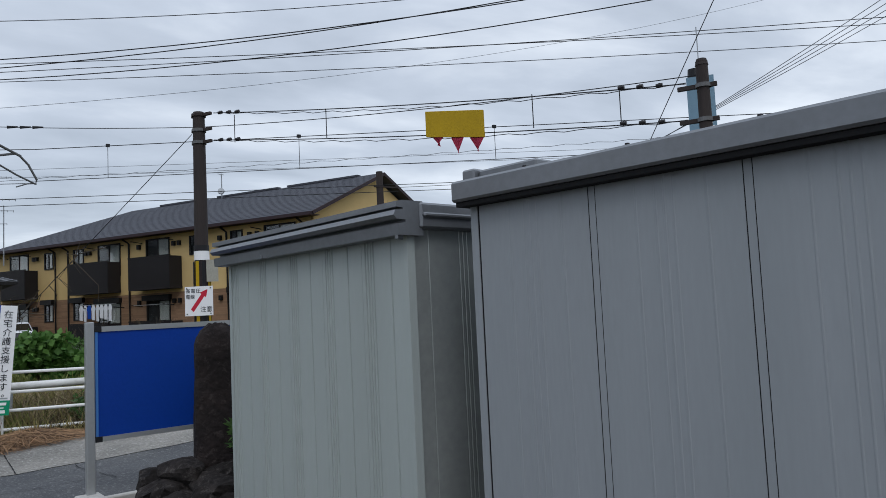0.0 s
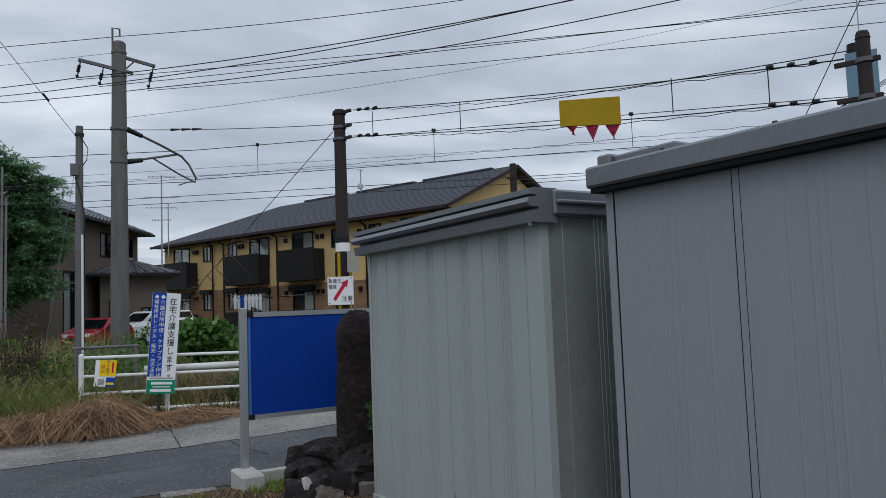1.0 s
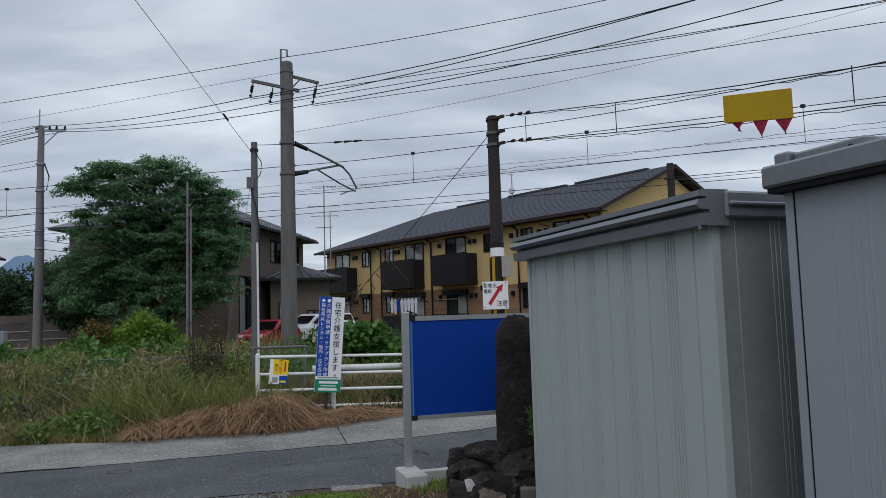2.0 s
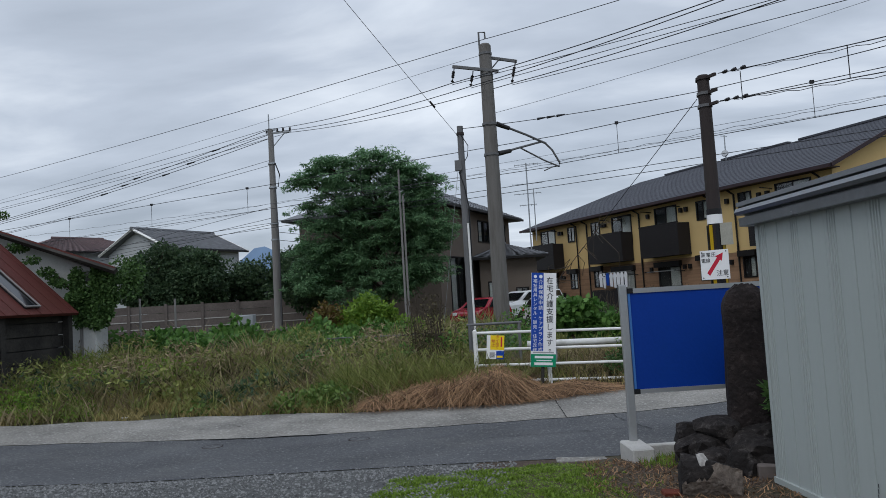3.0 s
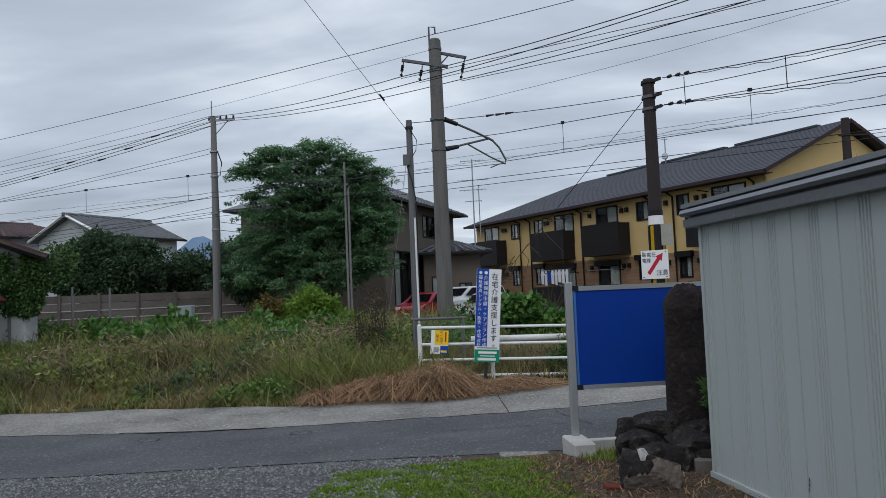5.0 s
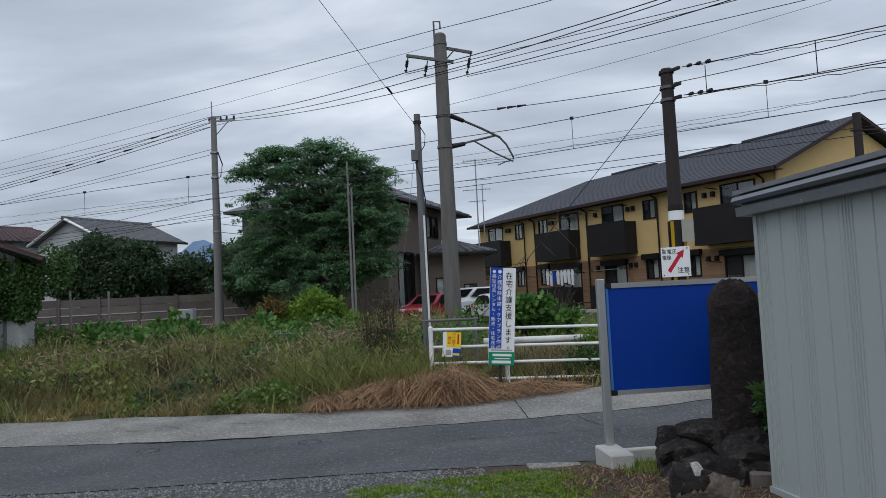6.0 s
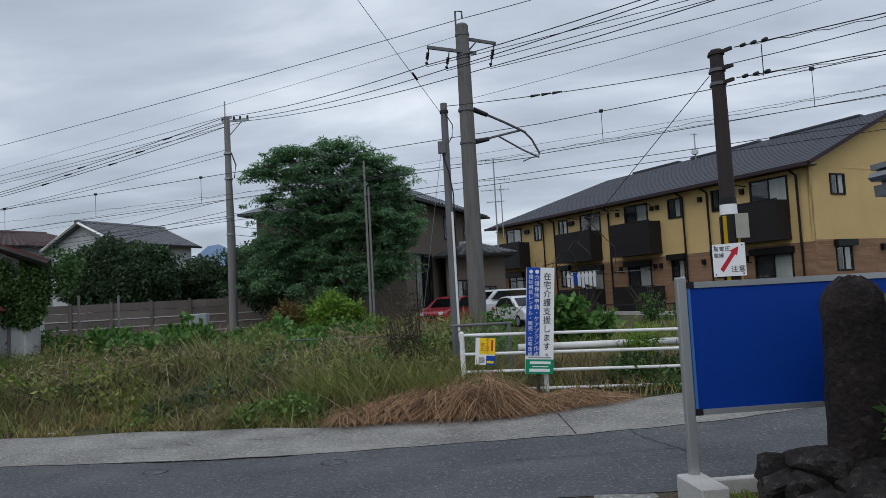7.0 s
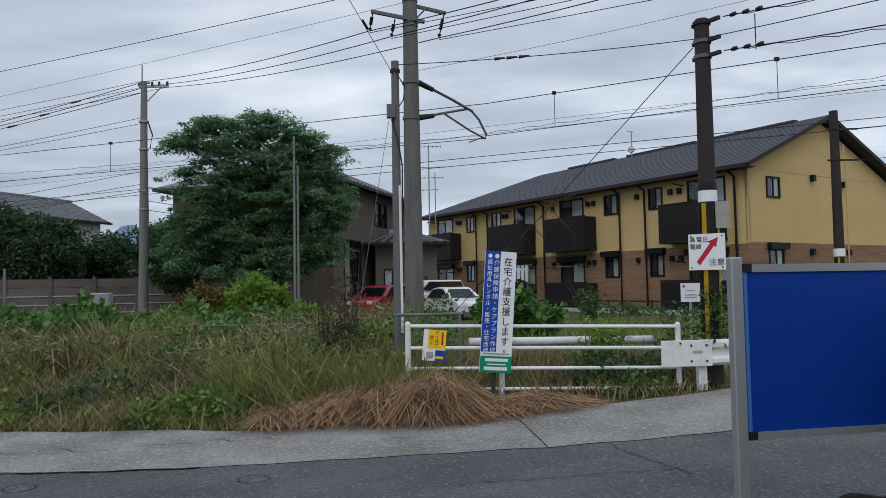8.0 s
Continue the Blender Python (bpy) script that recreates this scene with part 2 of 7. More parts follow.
CERAMIC = mat("dark_insulator", (0.025, 0.023, 0.025), 0.35, 0.1, 1, 0)
RUST_BRICK = mat("red_brick", (0.13, 0.035, 0.022), 0.9, 0.2, 6, 0.4, 40)
CAR_RED = mat("red_car_paint", (0.3, 0.016, 0.03), 0.25, 0.04, 2, 0, spec=0.6)
CAR_WHITE = mat("white_car_paint", (0.62, 0.63, 0.64), 0.25, 0.04, 2, 0, spec=0.6)
GLASS_DARK = mat("tinted_glass", (0.012, 0.014, 0.016), 0.08, 0.05, 2, 0, spec=0.8)
TYRE = mat("tyre_rubber", (0.014, 0.014, 0.014), 0.85, 0.1, 3, 0)
BARK = mat("bark", (0.075, 0.06, 0.045), 0.95, 0.3, 5, 0.7, 30)
LAUNDRY = mat("white_laundry", (0.72, 0.73, 0.76), 0.9, 0.08, 6, 0.1)
MOUNTAIN = mat("distant_blue_hill", (0.16, 0.24, 0.36), 1.0, 0.12, 0.02, 0)
STRAW = leaf_mat("dry_straw", (0.05, 0.027, 0.015), (0.42, 0.255, 0.14), 0.15, 0.8)
TAN_GRASS = leaf_mat("yellowing_grass", (0.17, 0.145, 0.055), (0.4, 0.325, 0.14), 0.2, 0.75)
WEED = leaf_mat("green_weed", (0.085, 0.115, 0.026), (0.31, 0.325, 0.105), 0.35)
WEED_DULL = leaf_mat("dull_weed", (0.1, 0.078, 0.042), (0.38, 0.305, 0.185), 0.25, 0.75)
DARK_WEED = leaf_mat("dark_dry_weed", (0.035, 0.03, 0.018), (0.12, 0.1, 0.055), 0.2, 0.8)
VINE = leaf_mat("vine_leaf", (0.035, 0.1, 0.018), (0.14, 0.27, 0.065), 0.3)
HERB = leaf_mat("low_herb_leaf", (0.05, 0.1, 0.02), (0.18, 0.27, 0.07), 0.3)
LAWN = leaf_mat("lawn_blade", (0.08, 0.14, 0.014), (0.22, 0.33, 0.05), 0.35)
TREE_LEAF = leaf_mat("tree_leaf", (0.08, 0.172, 0.087), (0.235, 0.39, 0.2), 0.5)
DARK_LEAF = leaf_mat("dark_hedge_leaf", (0.025, 0.055, 0.027), (0.085, 0.135, 0.062), 0.3)
BRIGHT_LEAF = leaf_mat("bright_shrub_leaf", (0.07, 0.15, 0.016), (0.22, 0.34, 0.05), 0.35)
RUSSET_LEAF = leaf_mat("russet_leaf", (0.10, 0.05, 0.02), (0.14, 0.12, 0.03), 0.25)
IVY = leaf_mat("ivy_leaf", (0.03, 0.072, 0.02), (0.095, 0.175, 0.05), 0.25)

window_glass = bpy.data.materials.new("window_glass")
window_glass.use_nodes = True
wg = window_glass.node_tree.nodes["Principled BSDF"]
wg.inputs["Base Color"].default_value = (0.9, 0.95, 0.95, 1)
wg.inputs["Roughness"].default_value, wg.inputs["Transmission Weight"].default_value, wg.inputs["IOR"].default_value = 0.02, 1.0, 1.45


# ---- mesh tools ----
def finish(name, bm, material, parent=None, label="", smooth=False, bevel=0.0):
    if bevel:
        bmesh.ops.bevel(bm, geom=bm.edges[:], offset=bevel, segments=1, affect="EDGES", clamp_overlap=True)
    bmesh.ops.recalc_face_normals(bm, faces=bm.faces[:])
    me = bpy.data.meshes.new(name)
    bm.to_mesh(me)
    bm.free()
    me.materials.append(material)
    if smooth:
        me.shade_smooth()
    ob = new(name, me)
    if parent:
        ob.parent = parent
    if label:
        ob["label"] = label
    return ob


def part(name, bm, material, parent, label="", smooth=False, bevel=0.0):
    return finish(name, bm, material, parent, label, smooth, bevel)


def thing(name, label, category, m=None, group="", kind=""):
    ob = tagged(new(name), label, category, group, kind)
    if m is not None:
        ob.matrix_world = m
    return ob


def box(x0, y0, z0, x1, y1, z1, bm=None, m=None):
    bm = bm or bmesh.new()
    t = Matrix.Translation(((x0 + x1) / 2, (y0 + y1) / 2, (z0 + z1) / 2)) @ Matrix.Diagonal((abs(x1 - x0), abs(y1 - y0), abs(z1 - z0), 1))
    bmesh.ops.create_cube(bm, size=1, matrix=(m @ t) if m else t)
    return bm


def rod(a, b, r0, r1=None, n=10, bm=None):
    """A round bar from a to b, tapering from r0 to r1."""
    bm = bm or bmesh.new()
    a, b = Vector(a), Vector(b)
    d = b - a
    t = Matrix.Translation((a + b) / 2) @ d.to_track_quat("Z", "Y").to_matrix().to_4x4()
    bmesh.ops.create_cone(bm, cap_ends=True, segments=n, radius1=r0, radius2=r0 if r1 is None else r1, depth=d.length, matrix=t)
    return bm


def tube(points, r, n=6, bm=None, r_end=None):
    """A bent bar along points."""
    bm = bm or bmesh.new()
    pts = [Vector(p) for p in points]
    rings = []
    for i, p in enumerate(pts):
        d = (pts[min(i + 1, len(pts) - 1)] - pts[max(i - 1, 0)]).normalized()
        q = d.to_track_quat("Z", "Y")
        rr = r if r_end is None else r + (r_end - r) * i / (len(pts) - 1)
        rings.append([bm.verts.new(p + q @ Vector((rr * math.cos(2 * math.pi * k / n), rr * math.sin(2 * math.pi * k / n), 0))) for k in range(n)])
    for a, b in zip(rings, rings[1:]):
        for k in range(n):
            bm.faces.new((a[k], a[(k + 1) % n], b[(k + 1) % n], b[k]))
    bm.faces.new(rings[0][::-1])
    bm.faces.new(rings[-1])
    return bm


def prism(poly, thick, m=None, bm=None):
    """A flat polygon in local x, z pushed out along local -y by thick."""
    bm = bm or bmesh.new()
    m = m or Matrix()
    a = [bm.verts.new(m @ Vector((x, 0, z))) for x, z in poly]
    b = [bm.verts.new(m @ Vector((x, -thick, z))) for x, z in poly]
    bm.faces.new(a)
    bm.faces.new(b[::-1])
    for i in range(len(poly)):
        j = (i + 1) % len(poly)
        bm.faces.new((a[i], b[i], b[j], a[j]))
    return bm


def slab(corners, thick, bm=None):
    """A sloping sheet through corners with its thickness below."""
    bm = bm or bmesh.new()
    c = [Vector(p) for p in corners]
    nrm = (c[1] - c[0]).cross(c[2] - c[0]).normalized()
    if nrm.z < 0:
        nrm = -nrm
    a = [bm.verts.new(p) for p in c]
    b = [bm.verts.new(p - nrm * thick) for p in c]
    bm.faces.new(a)
    bm.faces.new(b[::-1])
    for i in range(len(c)):
        j = (i + 1) % len(c)
        bm.faces.new((a[i], b[i], b[j], a[j]))
    return bm


def quads(name, verts, material, parent=None, label="", per=4):
    """Many loose strips or leaves at once: verts is (n, per, 3); strips of 2 * k points make k - 1 quads."""
    v = np.asarray(verts, dtype=np.float32)
    n = v.shape[0]
    k = per // 2
    idx = np.arange(n)[:, None] * per
    faces = []
    for s in range(k - 1):
        faces.append(idx + np.array([2 * s, 2 * s + 1, 2 * s + 3, 2 * s + 2])[None, :])
    f = np.stack(faces, 1).reshape(-1, 4)
    me = bpy.data.meshes.new(name)
    me.vertices.add(n * per)
    me.vertices.foreach_set("co", v.reshape(-1))
    me.loops.add(f.size)
    me.loops.foreach_set("vertex_index", f.reshape(-1).astype(np.int32))
    me.polygons.add(len(f))
    me.polygons.foreach_set("loop_start", (np.arange(len(f)) * 4).astype(np.int32))
    me.update(calc_edges=True)
    me.materials.append(material)
    ob = new(name, me)
    if parent:
        ob.parent = parent
    if label:
        ob["label"] = label
    return ob


rng = np.random.default_rng(7)


def leaf_cloud(clumps, size, aspect=0.45, droop=0.3, shell=0.55):
    """Leaves in uneven clumps (centre, radii, count): four points each, fuller toward the outside of the clump."""
    out = []
    for c, r, n in clumps:
        d = rng.normal(size=(n, 3))
        d /= np.linalg.norm(d, axis=1)[:, None]
        rad = shell + (1 - shell) * rng.random(n) ** 0.7
        rad *= 1 + 0.16 * np.sin(5 * d[:, 0] + 3 * d[:, 2] + c[0]) * np.cos(4 * d[:, 1] - c[1])
        p = np.array(c) + d * np.array(r) * rad[:, None]
        a = rng.normal(size=(n, 3)) + d * 0.8
        a[:, 2] -= droop
        a /= np.linalg.norm(a, axis=1)[:, None]
        s = np.cross(a, rng.normal(size=(n, 3)))
        s /= np.linalg.norm(s, axis=1)[:, None] + 1e-6
        ln = size * (0.6 + 0.8 * rng.random(n))[:, None]
        w = ln * aspect
        out.append(np.stack([p, p + a * ln * 0.5 - s * w * 0.5, p + a * ln * 0.5 + s * w * 0.5, p + a * ln], 1))
    return np.concatenate(out)


def spray_leaves(sprays, size, aspect=0.35):
    """Flat drooping sprays of leaves (centre, radius, count), their faces turned mostly to the sky."""
    out = []
    for c, r, n in sprays:
        th = rng.random(n) * 2 * np.pi
        q = np.sqrt(rng.random(n))
        d = np.stack([np.cos(th), np.sin(th), 0 * th], 1)
        p = np.array(c) + d * (r * q * (0.75 + 0.35 * np.sin(3 * th + c[0] * 7)))[:, None]
        p[:, 2] += -0.38 * r * q ** 2 + rng.normal(size=n) * 0.11 * r
        a = d + rng.normal(size=(n, 3)) * 0.45
        a[:, 2] -= 0.3
        a /= np.linalg.norm(a, axis=1)[:, None]
        s = np.cross(a, np.array([0, 0, 1.0]) + rng.normal(size=(n, 3)) * 0.3)
        s /= np.linalg.norm(s, axis=1)[:, None] + 1e-6
        ln = size * (0.6 + 0.8 * rng.random(n))[:, None]
        w = ln * aspect
        out.append(np.stack([p, p + a * ln * 0.5 - s * w * 0.5, p + a * ln * 0.5 + s * w * 0.5, p + a * ln], 1))
    return np.concatenate(out)


def blades(x, y, h, w, lean, bend=0.5, base=None):
    """Grass blades rooted at x, y: a three-piece strip each that leans and bends over."""
    n = len(x)
    z = np.array([ground_z(a, b) for a, b in zip(x, y)]) if base is None else base
    th = rng.random(n) * 2 * np.pi
    d = np.stack([np.cos(th), np.sin(th)], 1)
    turn = rng.random(n) * np.pi
    s = np.stack([np.cos(turn), np.sin(turn)], 1)
    rows = []
    for f, ww in ((0, 1.0), (0.4, 0.9), (0.75, 0.6), (1.0, 0.08)):
        off = lean * (f * (1 - bend) + bend * f * f)
        cz = z + h * (f - 0.25 * bend * f * f * np.minimum(1, lean / np.maximum(h, 0.01)))
        c = np.stack([x + d[:, 0] * off, y + d[:, 1] * off, cz], 1)
        wv = np.stack([s[:, 0] * w * ww * 0.5, s[:, 1] * w * ww * 0.5, np.zeros(n)], 1)
        rows += [c - wv, c + wv]
    return np.stack(rows, 1)


def rock(r, squash, seed, rough=0.36, sub=3):
    bm = bmesh.new()
    bmesh.ops.create_icosphere(bm, subdivisions=sub, radius=1)
    for v in bm.verts:
        q = v.co * 1.3 + Vector((seed * 3.1, seed * 1.7, -seed))
        k = 1 + rough * noise.noise(q) * 1.6 + rough * 0.55 * noise.noise(q * 3.1) + rough * 0.25 * noise.noise(q * 7)
        c = v.co * k
        c = Vector([max(-0.8, min(0.8, t)) for t in c])
        v.co = c
    # broken faces
    rnd_ = random.Random(seed)
    for _ in range(11):
        nv = Vector((rnd_.gauss(0, 1), rnd_.gauss(0, 1), rnd_.gauss(0, 1))).normalized()
        lim = rnd_.uniform(0.5, 0.8)
        for v in bm.verts:
            over = v.co.dot(nv) - lim
            if over > 0:
                v.co -= nv * over * 0.93
    for v in bm.verts:
        v.co = Vector((v.co.x * r * squash[0], v.co.y * r * squash[1], v.co.z * r * squash[2])) * 1.12
    return bm


def letters(text, size, m, material, parent, name="lettering", squeeze=1.0):
    """Flat lettering in the built-in font; m places the middle of the text, x along the line, y up, z outward."""
    cu = bpy.data.curves.new(name, "FONT")
    cu.body, cu.size, cu.align_x, cu.align_y, cu.extrude = text, size, "CENTER", "CENTER", 0.0008
    tmp = bpy.data.objects.new(name, cu)
    scene.collection.objects.link(tmp)
    me = bpy.data.meshes.new_from_object(tmp.evaluated_get(bpy.context.evaluated_depsgraph_get()))
    bpy.data.objects.remove(tmp)
    me.materials.clear()
    me.materials.append(material)
    ob = new(name, me)
    ob.parent = parent
    ob.matrix_local = m @ Matrix.Diagonal((squeeze, 1, 1, 1))
    return ob


# ---- the plan ----
R = Vector((-0.515, 0.857, 0)).normalized()
G = Vector((R.y, -R.x, 0))


def frame_at(x, y, z, along):
    """A pose whose x axis runs along a level direction."""
    a = Vector((along[0], along[1], 0)).normalized()
    return Matrix.Translation((x, y, z)) @ Matrix(((a.x, -a.y, 0, 0), (a.y, a.x, 0, 0), (0, 0, 1, 0), (0, 0, 0, 1)))


PROFILE_Y = [-60, 3.5, 5.5, 6.5, 7.2, 8.2, 10.0, 12.0, 13.0, 15.0, 20.0, 40.0, 400.0]
PROFILE_Z = [0.34, 0.34, 0.29, 0.22, 0.13, 0.07, 0.0, 0.11, 0.17, 0.25, 0.4, 0.5, 0.5]


def ground_z(x, y):
    near = max(0.0, min(1.0, (16 - y) / 4))
    return float(np.interp(y, PROFILE_Y, PROFILE_Z)) + 0.024 * max(-4.0, min(3.5, x)) * near * max(0.0, min(1.0, (y - 3) / 4))


def sheet(name, poly_fn, xs, lift, material, label, kind="structure"):
    """A ground sheet between two edges given for each x, laid over the land."""
    bm = bmesh.new()
    cols = []
    for x in xs:
        y0, y1 = poly_fn(x)
        n = 14 if y1 - y0 < 8 else 60
        cols.append([bm.verts.new((x, y0 + (y1 - y0) * i / n, ground_z(x, y0 + (y1 - y0) * i / n) + lift)) for i in range(n + 1)])
    for a, b in zip(cols, cols[1:]):
        for i in range(len(a) - 1):
            bm.faces.new((a[i], b[i], b[i + 1], a[i + 1]))
    return tagged(finish(name, bm, material), label, name, kind=kind)


def far_edge(x):
    edge = float(np.interp(x, [-60, -6.8, -4.2, -2.9, 0.65, 1.93, 2.7, 4.0, 40], [10.1, 10.27, 10.18, 10.13, 10.27, 10.42, 10.58, 11.0, 22]))
    return edge


def verge_edge(x):
    return float(np.interp(x, [-60, -8, -6, -4.2, -3, -0.8, 0.4, 1.0, 2.7, 3.6, 5, 9, 40], [11.6, 11.75, 11.85, 11.85, 11.6, 11.5, 11.6, 11.95, 12.3, 12.8, 13.9, 16.5, 35])) + 0.05 * math.sin(3.1 * x)


def near_edge(x):
    return float(np.interp(x, [-60, -4.9, -3, -1.35, -0.4, 0.5, 1.2, 3, 40], [7.1, 7.2, 7.25, 7.3, 7.3, 7.25, 7.25, 7.4, 7.6]))
# ---- ground, road, verge ----
def axis_steps(fine0, fine1, step, far):
    a = list(np.arange(fine0, fine1 + 1e-6, step))
    lo, hi = [], []
    d, p = step, fine0
    while p > -far:
        d *= 1.5
        p -= d
        lo.append(p)
    d, p = step, fine1
    while p < far:
        d *= 1.5
        p += d
        hi.append(p)
    return lo[::-1] + a + hi


gx, gy = axis_steps(-14, 8, 0.4, 2500), axis_steps(2, 24, 0.25, 2500)
bm = bmesh.new()
grid = [[bm.verts.new((x, y, ground_z(x, y) - (0.05 if y < verge_edge(x) - 0.2 else 0.012) + 0.012 * noise.noise(Vector((x * 1.7, y * 1.7, 0))))) for y in gy] for x in gx]
for i in range(len(gx) - 1):
    for j in range(len(gy) - 1):
        bm.faces.new((grid[i][j], grid[i + 1][j], grid[i + 1][j + 1], grid[i][j + 1]))
tagged(finish("ground", bm, FIELD, smooth=True), "brown and green earth of a field beside the railway", "ground", kind="structure")

xs_fine = list(np.arange(-60, -12, 4.0)) + list(np.arange(-12, 0, 0.3)) + list(np.arange(0, 3.0, 0.1)) + list(np.arange(3.0, 6, 0.25)) + list(np.arange(6, 41, 2.5))
sheet("road", lambda x: (near_edge(x) - 0.03, far_edge(x) + 0.02), xs_fine, 0.014, ASPHALT, "worn grey asphalt lane with pale scuffs")
sheet("verge", lambda x: (far_edge(x) + 0.015 * math.sin(x * 7), verge_edge(x)), xs_fine, 0.021, APRON, "weathered concrete apron between road and weeds")
sheet("gravel_yard", lambda x: (-9.0, near_edge(x) - 0.02), [x for x in xs_fine if x < -0.05], 0.006, GRAVEL_BED, "yard of loose grey gravel beside the road")
sheet("bare_earth", lambda x: (-9.0, near_edge(x) - 0.02), [x for x in xs_fine if -0.35 < x < 9], 0.008, SOIL, "bare brown earth around the sheds")

# ---- the two steel sheds ----
A0, A1 = Vector((2.03, 5.40)), Vector((2.45, 3.33))
adir = (A1 - A0).normalized()
A_LEN = 2.08
A_TOP, A_FOOT = 2.195, 0.375
fa = frame_at(A0.x, A0.y, 0, adir)  # local x along the front toward the camera, local y to the inside
B0 = Vector((2.64, 2.97))
bdir = Vector((0.27, -1.09)).normalized()
B_TOP, B_FOOT, B_LEN = 2.3, 0.42, 3.6
fb = frame_at(B0.x, B0.y, 0, bdir)


def ribbed(x0, x1, z0, z1, ribs, depth=0.006, width=0.022):
    """A thin steel sheet on local y = 0 with raised ribs, standing out toward -y."""
    bm = bmesh.new()
    prof = [(x0, 0)]
    for r in sorted(ribs):
        prof += [(r - width * 0.5, 0), (r - width * 0.22, -depth), (r + width * 0.22, -depth), (r + width * 0.5, 0)]
    prof.append((x1, 0))
    lo = [bm.verts.new((x, y, z0)) for x, y in prof]
    hi = [bm.verts.new((x, y, z1)) for x, y in prof]
    b0 = [bm.verts.new((x, 0.03, z)) for x, z in ((x0, z0), (x1, z0), (x1, z1), (x0, z1))]
    for i in range(len(prof) - 1):
        bm.faces.new((lo[i], lo[i + 1], hi[i + 1], hi[i]))
    bm.faces.new(b0[::-1])
    bm.faces.new((lo[0], hi[0], b0[3], b0[0]))
    bm.faces.new((hi[-1], lo[-1], b0[1], b0[2]))
    return bm


def shed_a():
    s = thing("storage_shed", "pale green ribbed steel storage shed with grey roof rim", "shed", fa)
    n = 5
    w = A_LEN / n
    for i in range(n):
        r = [i * w + w * q for q in (0.09, 0.15, 0.21, 0.27)] + [i * w + w * 0.66]
        part("wall_panel", ribbed(i * w + 0.001, (i + 1) * w - 0.001, A_FOOT, A_TOP + 0.03, r, -0.008, 0.014), SHED_A, s)
    depth = 1.5
    side = part("side_panel", ribbed(0, depth, A_FOOT, A_TOP + 0.04, [0.12, 0.35, 0.38, 0.41, 0.8, 0.83, 0.86, 1.25], -0.003, 0.01), SHED_SIDE, s, "shinier bare steel end panel")
    side.matrix_local = Matrix.Translation((A_LEN, 0.03, 0)) @ pose(0, 0, 0, 0, 0, 90)
    part("corner_post", box(A_LEN - 0.02, -0.006, A_FOOT, A_LEN + 0.012, 0.045, A_TOP + 0.02), SHED_A, s)
    part("corner_post", box(-0.02, -0.008, A_FOOT, 0.022, 0.045, A_TOP + 0.02), SHED_A, s)
    part("back_wall", box(0, depth - 0.02, A_FOOT, A_LEN, depth + 0.02, A_TOP), SHED_A, s)
    part("side_panel", box(-0.012, 0.05, A_FOOT, 0.012, depth - 0.03, A_TOP), SHED_A, s)
    part("floor_rail", box(-0.03, -0.02, A_FOOT - 0.04, A_LEN + 0.02, 0.05, A_FOOT), SHED_A, s)
    # stepped roof rim with a round gutter lip
    prof = [(-0.05, -0.02), (-0.085, -0.018), (-0.09, 0.042), (-0.04, 0.046), (-0.04, 0.062), (-0.1, 0.064), (-0.12, 0.085), (-0.105, 0.112), (-0.055, 0.116), (-0.055, 0.126), (-0.1, 0.128), (-0.1, 0.158), (-0.06, 0.165), (0.08, 0.165), (0.08, -0.02)]
    bm = bmesh.new()
    ra = [bm.verts.new((-0.09, y, A_TOP + z)) for y, z in prof]
    rb = [bm.verts.new((A_LEN + 0.05, y, A_TOP + z + 0.012)) for y, z in prof]
    for i in range(len(prof)):
        j = (i + 1) % len(prof)
        bm.faces.new((ra[i], ra[j], rb[j], rb[i]))
    bm.faces.new(ra[::-1])
    bm.faces.new(rb)
    part("roof_rim", bm, ROOF_TRIM, s)
    part("roof_rim", box(A_LEN - 0.06, 0.05, A_TOP + 0.03, A_LEN + 0.07, depth + 0.06, A_TOP + 0.17), ROOF_TRIM, s, bevel=0.012)
    part("roof_lip", box(A_LEN - 0.03, 0.06, A_TOP + 0.09, A_LEN + 0.09, depth + 0.06, A_TOP + 0.115), ROOF_TRIM, s, bevel=0.008)
    part("roof_sheet", box(-0.06, 0.05, A_TOP + 0.1, A_LEN + 0.0, depth + 0.05, A_TOP + 0.14), ROOF_TRIM, s)
    part("roof_bracket", box(A_LEN + 0.005, -0.085, A_TOP - 0.03, A_LEN + 0.03, -0.04, A_TOP + 0.01), ROOF_TRIM, s, bevel=0.005)
    part("roof_bracket", box(A_LEN * 0.3, -0.095, A_TOP - 0.02, A_LEN * 0.3 + 0.03, -0.05, A_TOP + 0.01), ROOF_TRIM, s, bevel=0.006)
    bm = bmesh.new()
    for k in range(3):
        box(1.12 + 0.004 * k, -0.0075, A_FOOT + 0.14 + 0.03 * k, 1.126 + 0.004 * k, -0.0065, A_FOOT + 0.165 + 0.03 * k, bm)
    part("mark", bm, INK, s, "small black paint mark")
    for bx in (0.24, 0.95, 1.6, 1.95):
        b = tagged(new("concrete_block", bpy.data.meshes.new("concrete_block")), "grey hollow concrete block under the shed", "block", "blocks under the shed")
        bm = box(-0.095, -0.195, -0.05, 0.095, 0.195, 0.05)
        for q in (-0.11, 0.0, 0.11):
            box(-0.1, q - 0.03, -0.025, -0.094, q + 0.03, 0.025, bm)
        bm.to_mesh(b.data)
        bm.free()
        b.data.materials.append(CONCRETE)
        b.matrix_world = fa @ pose(bx, 0.14, 0.283, 0, 0, 90)


shed_a()


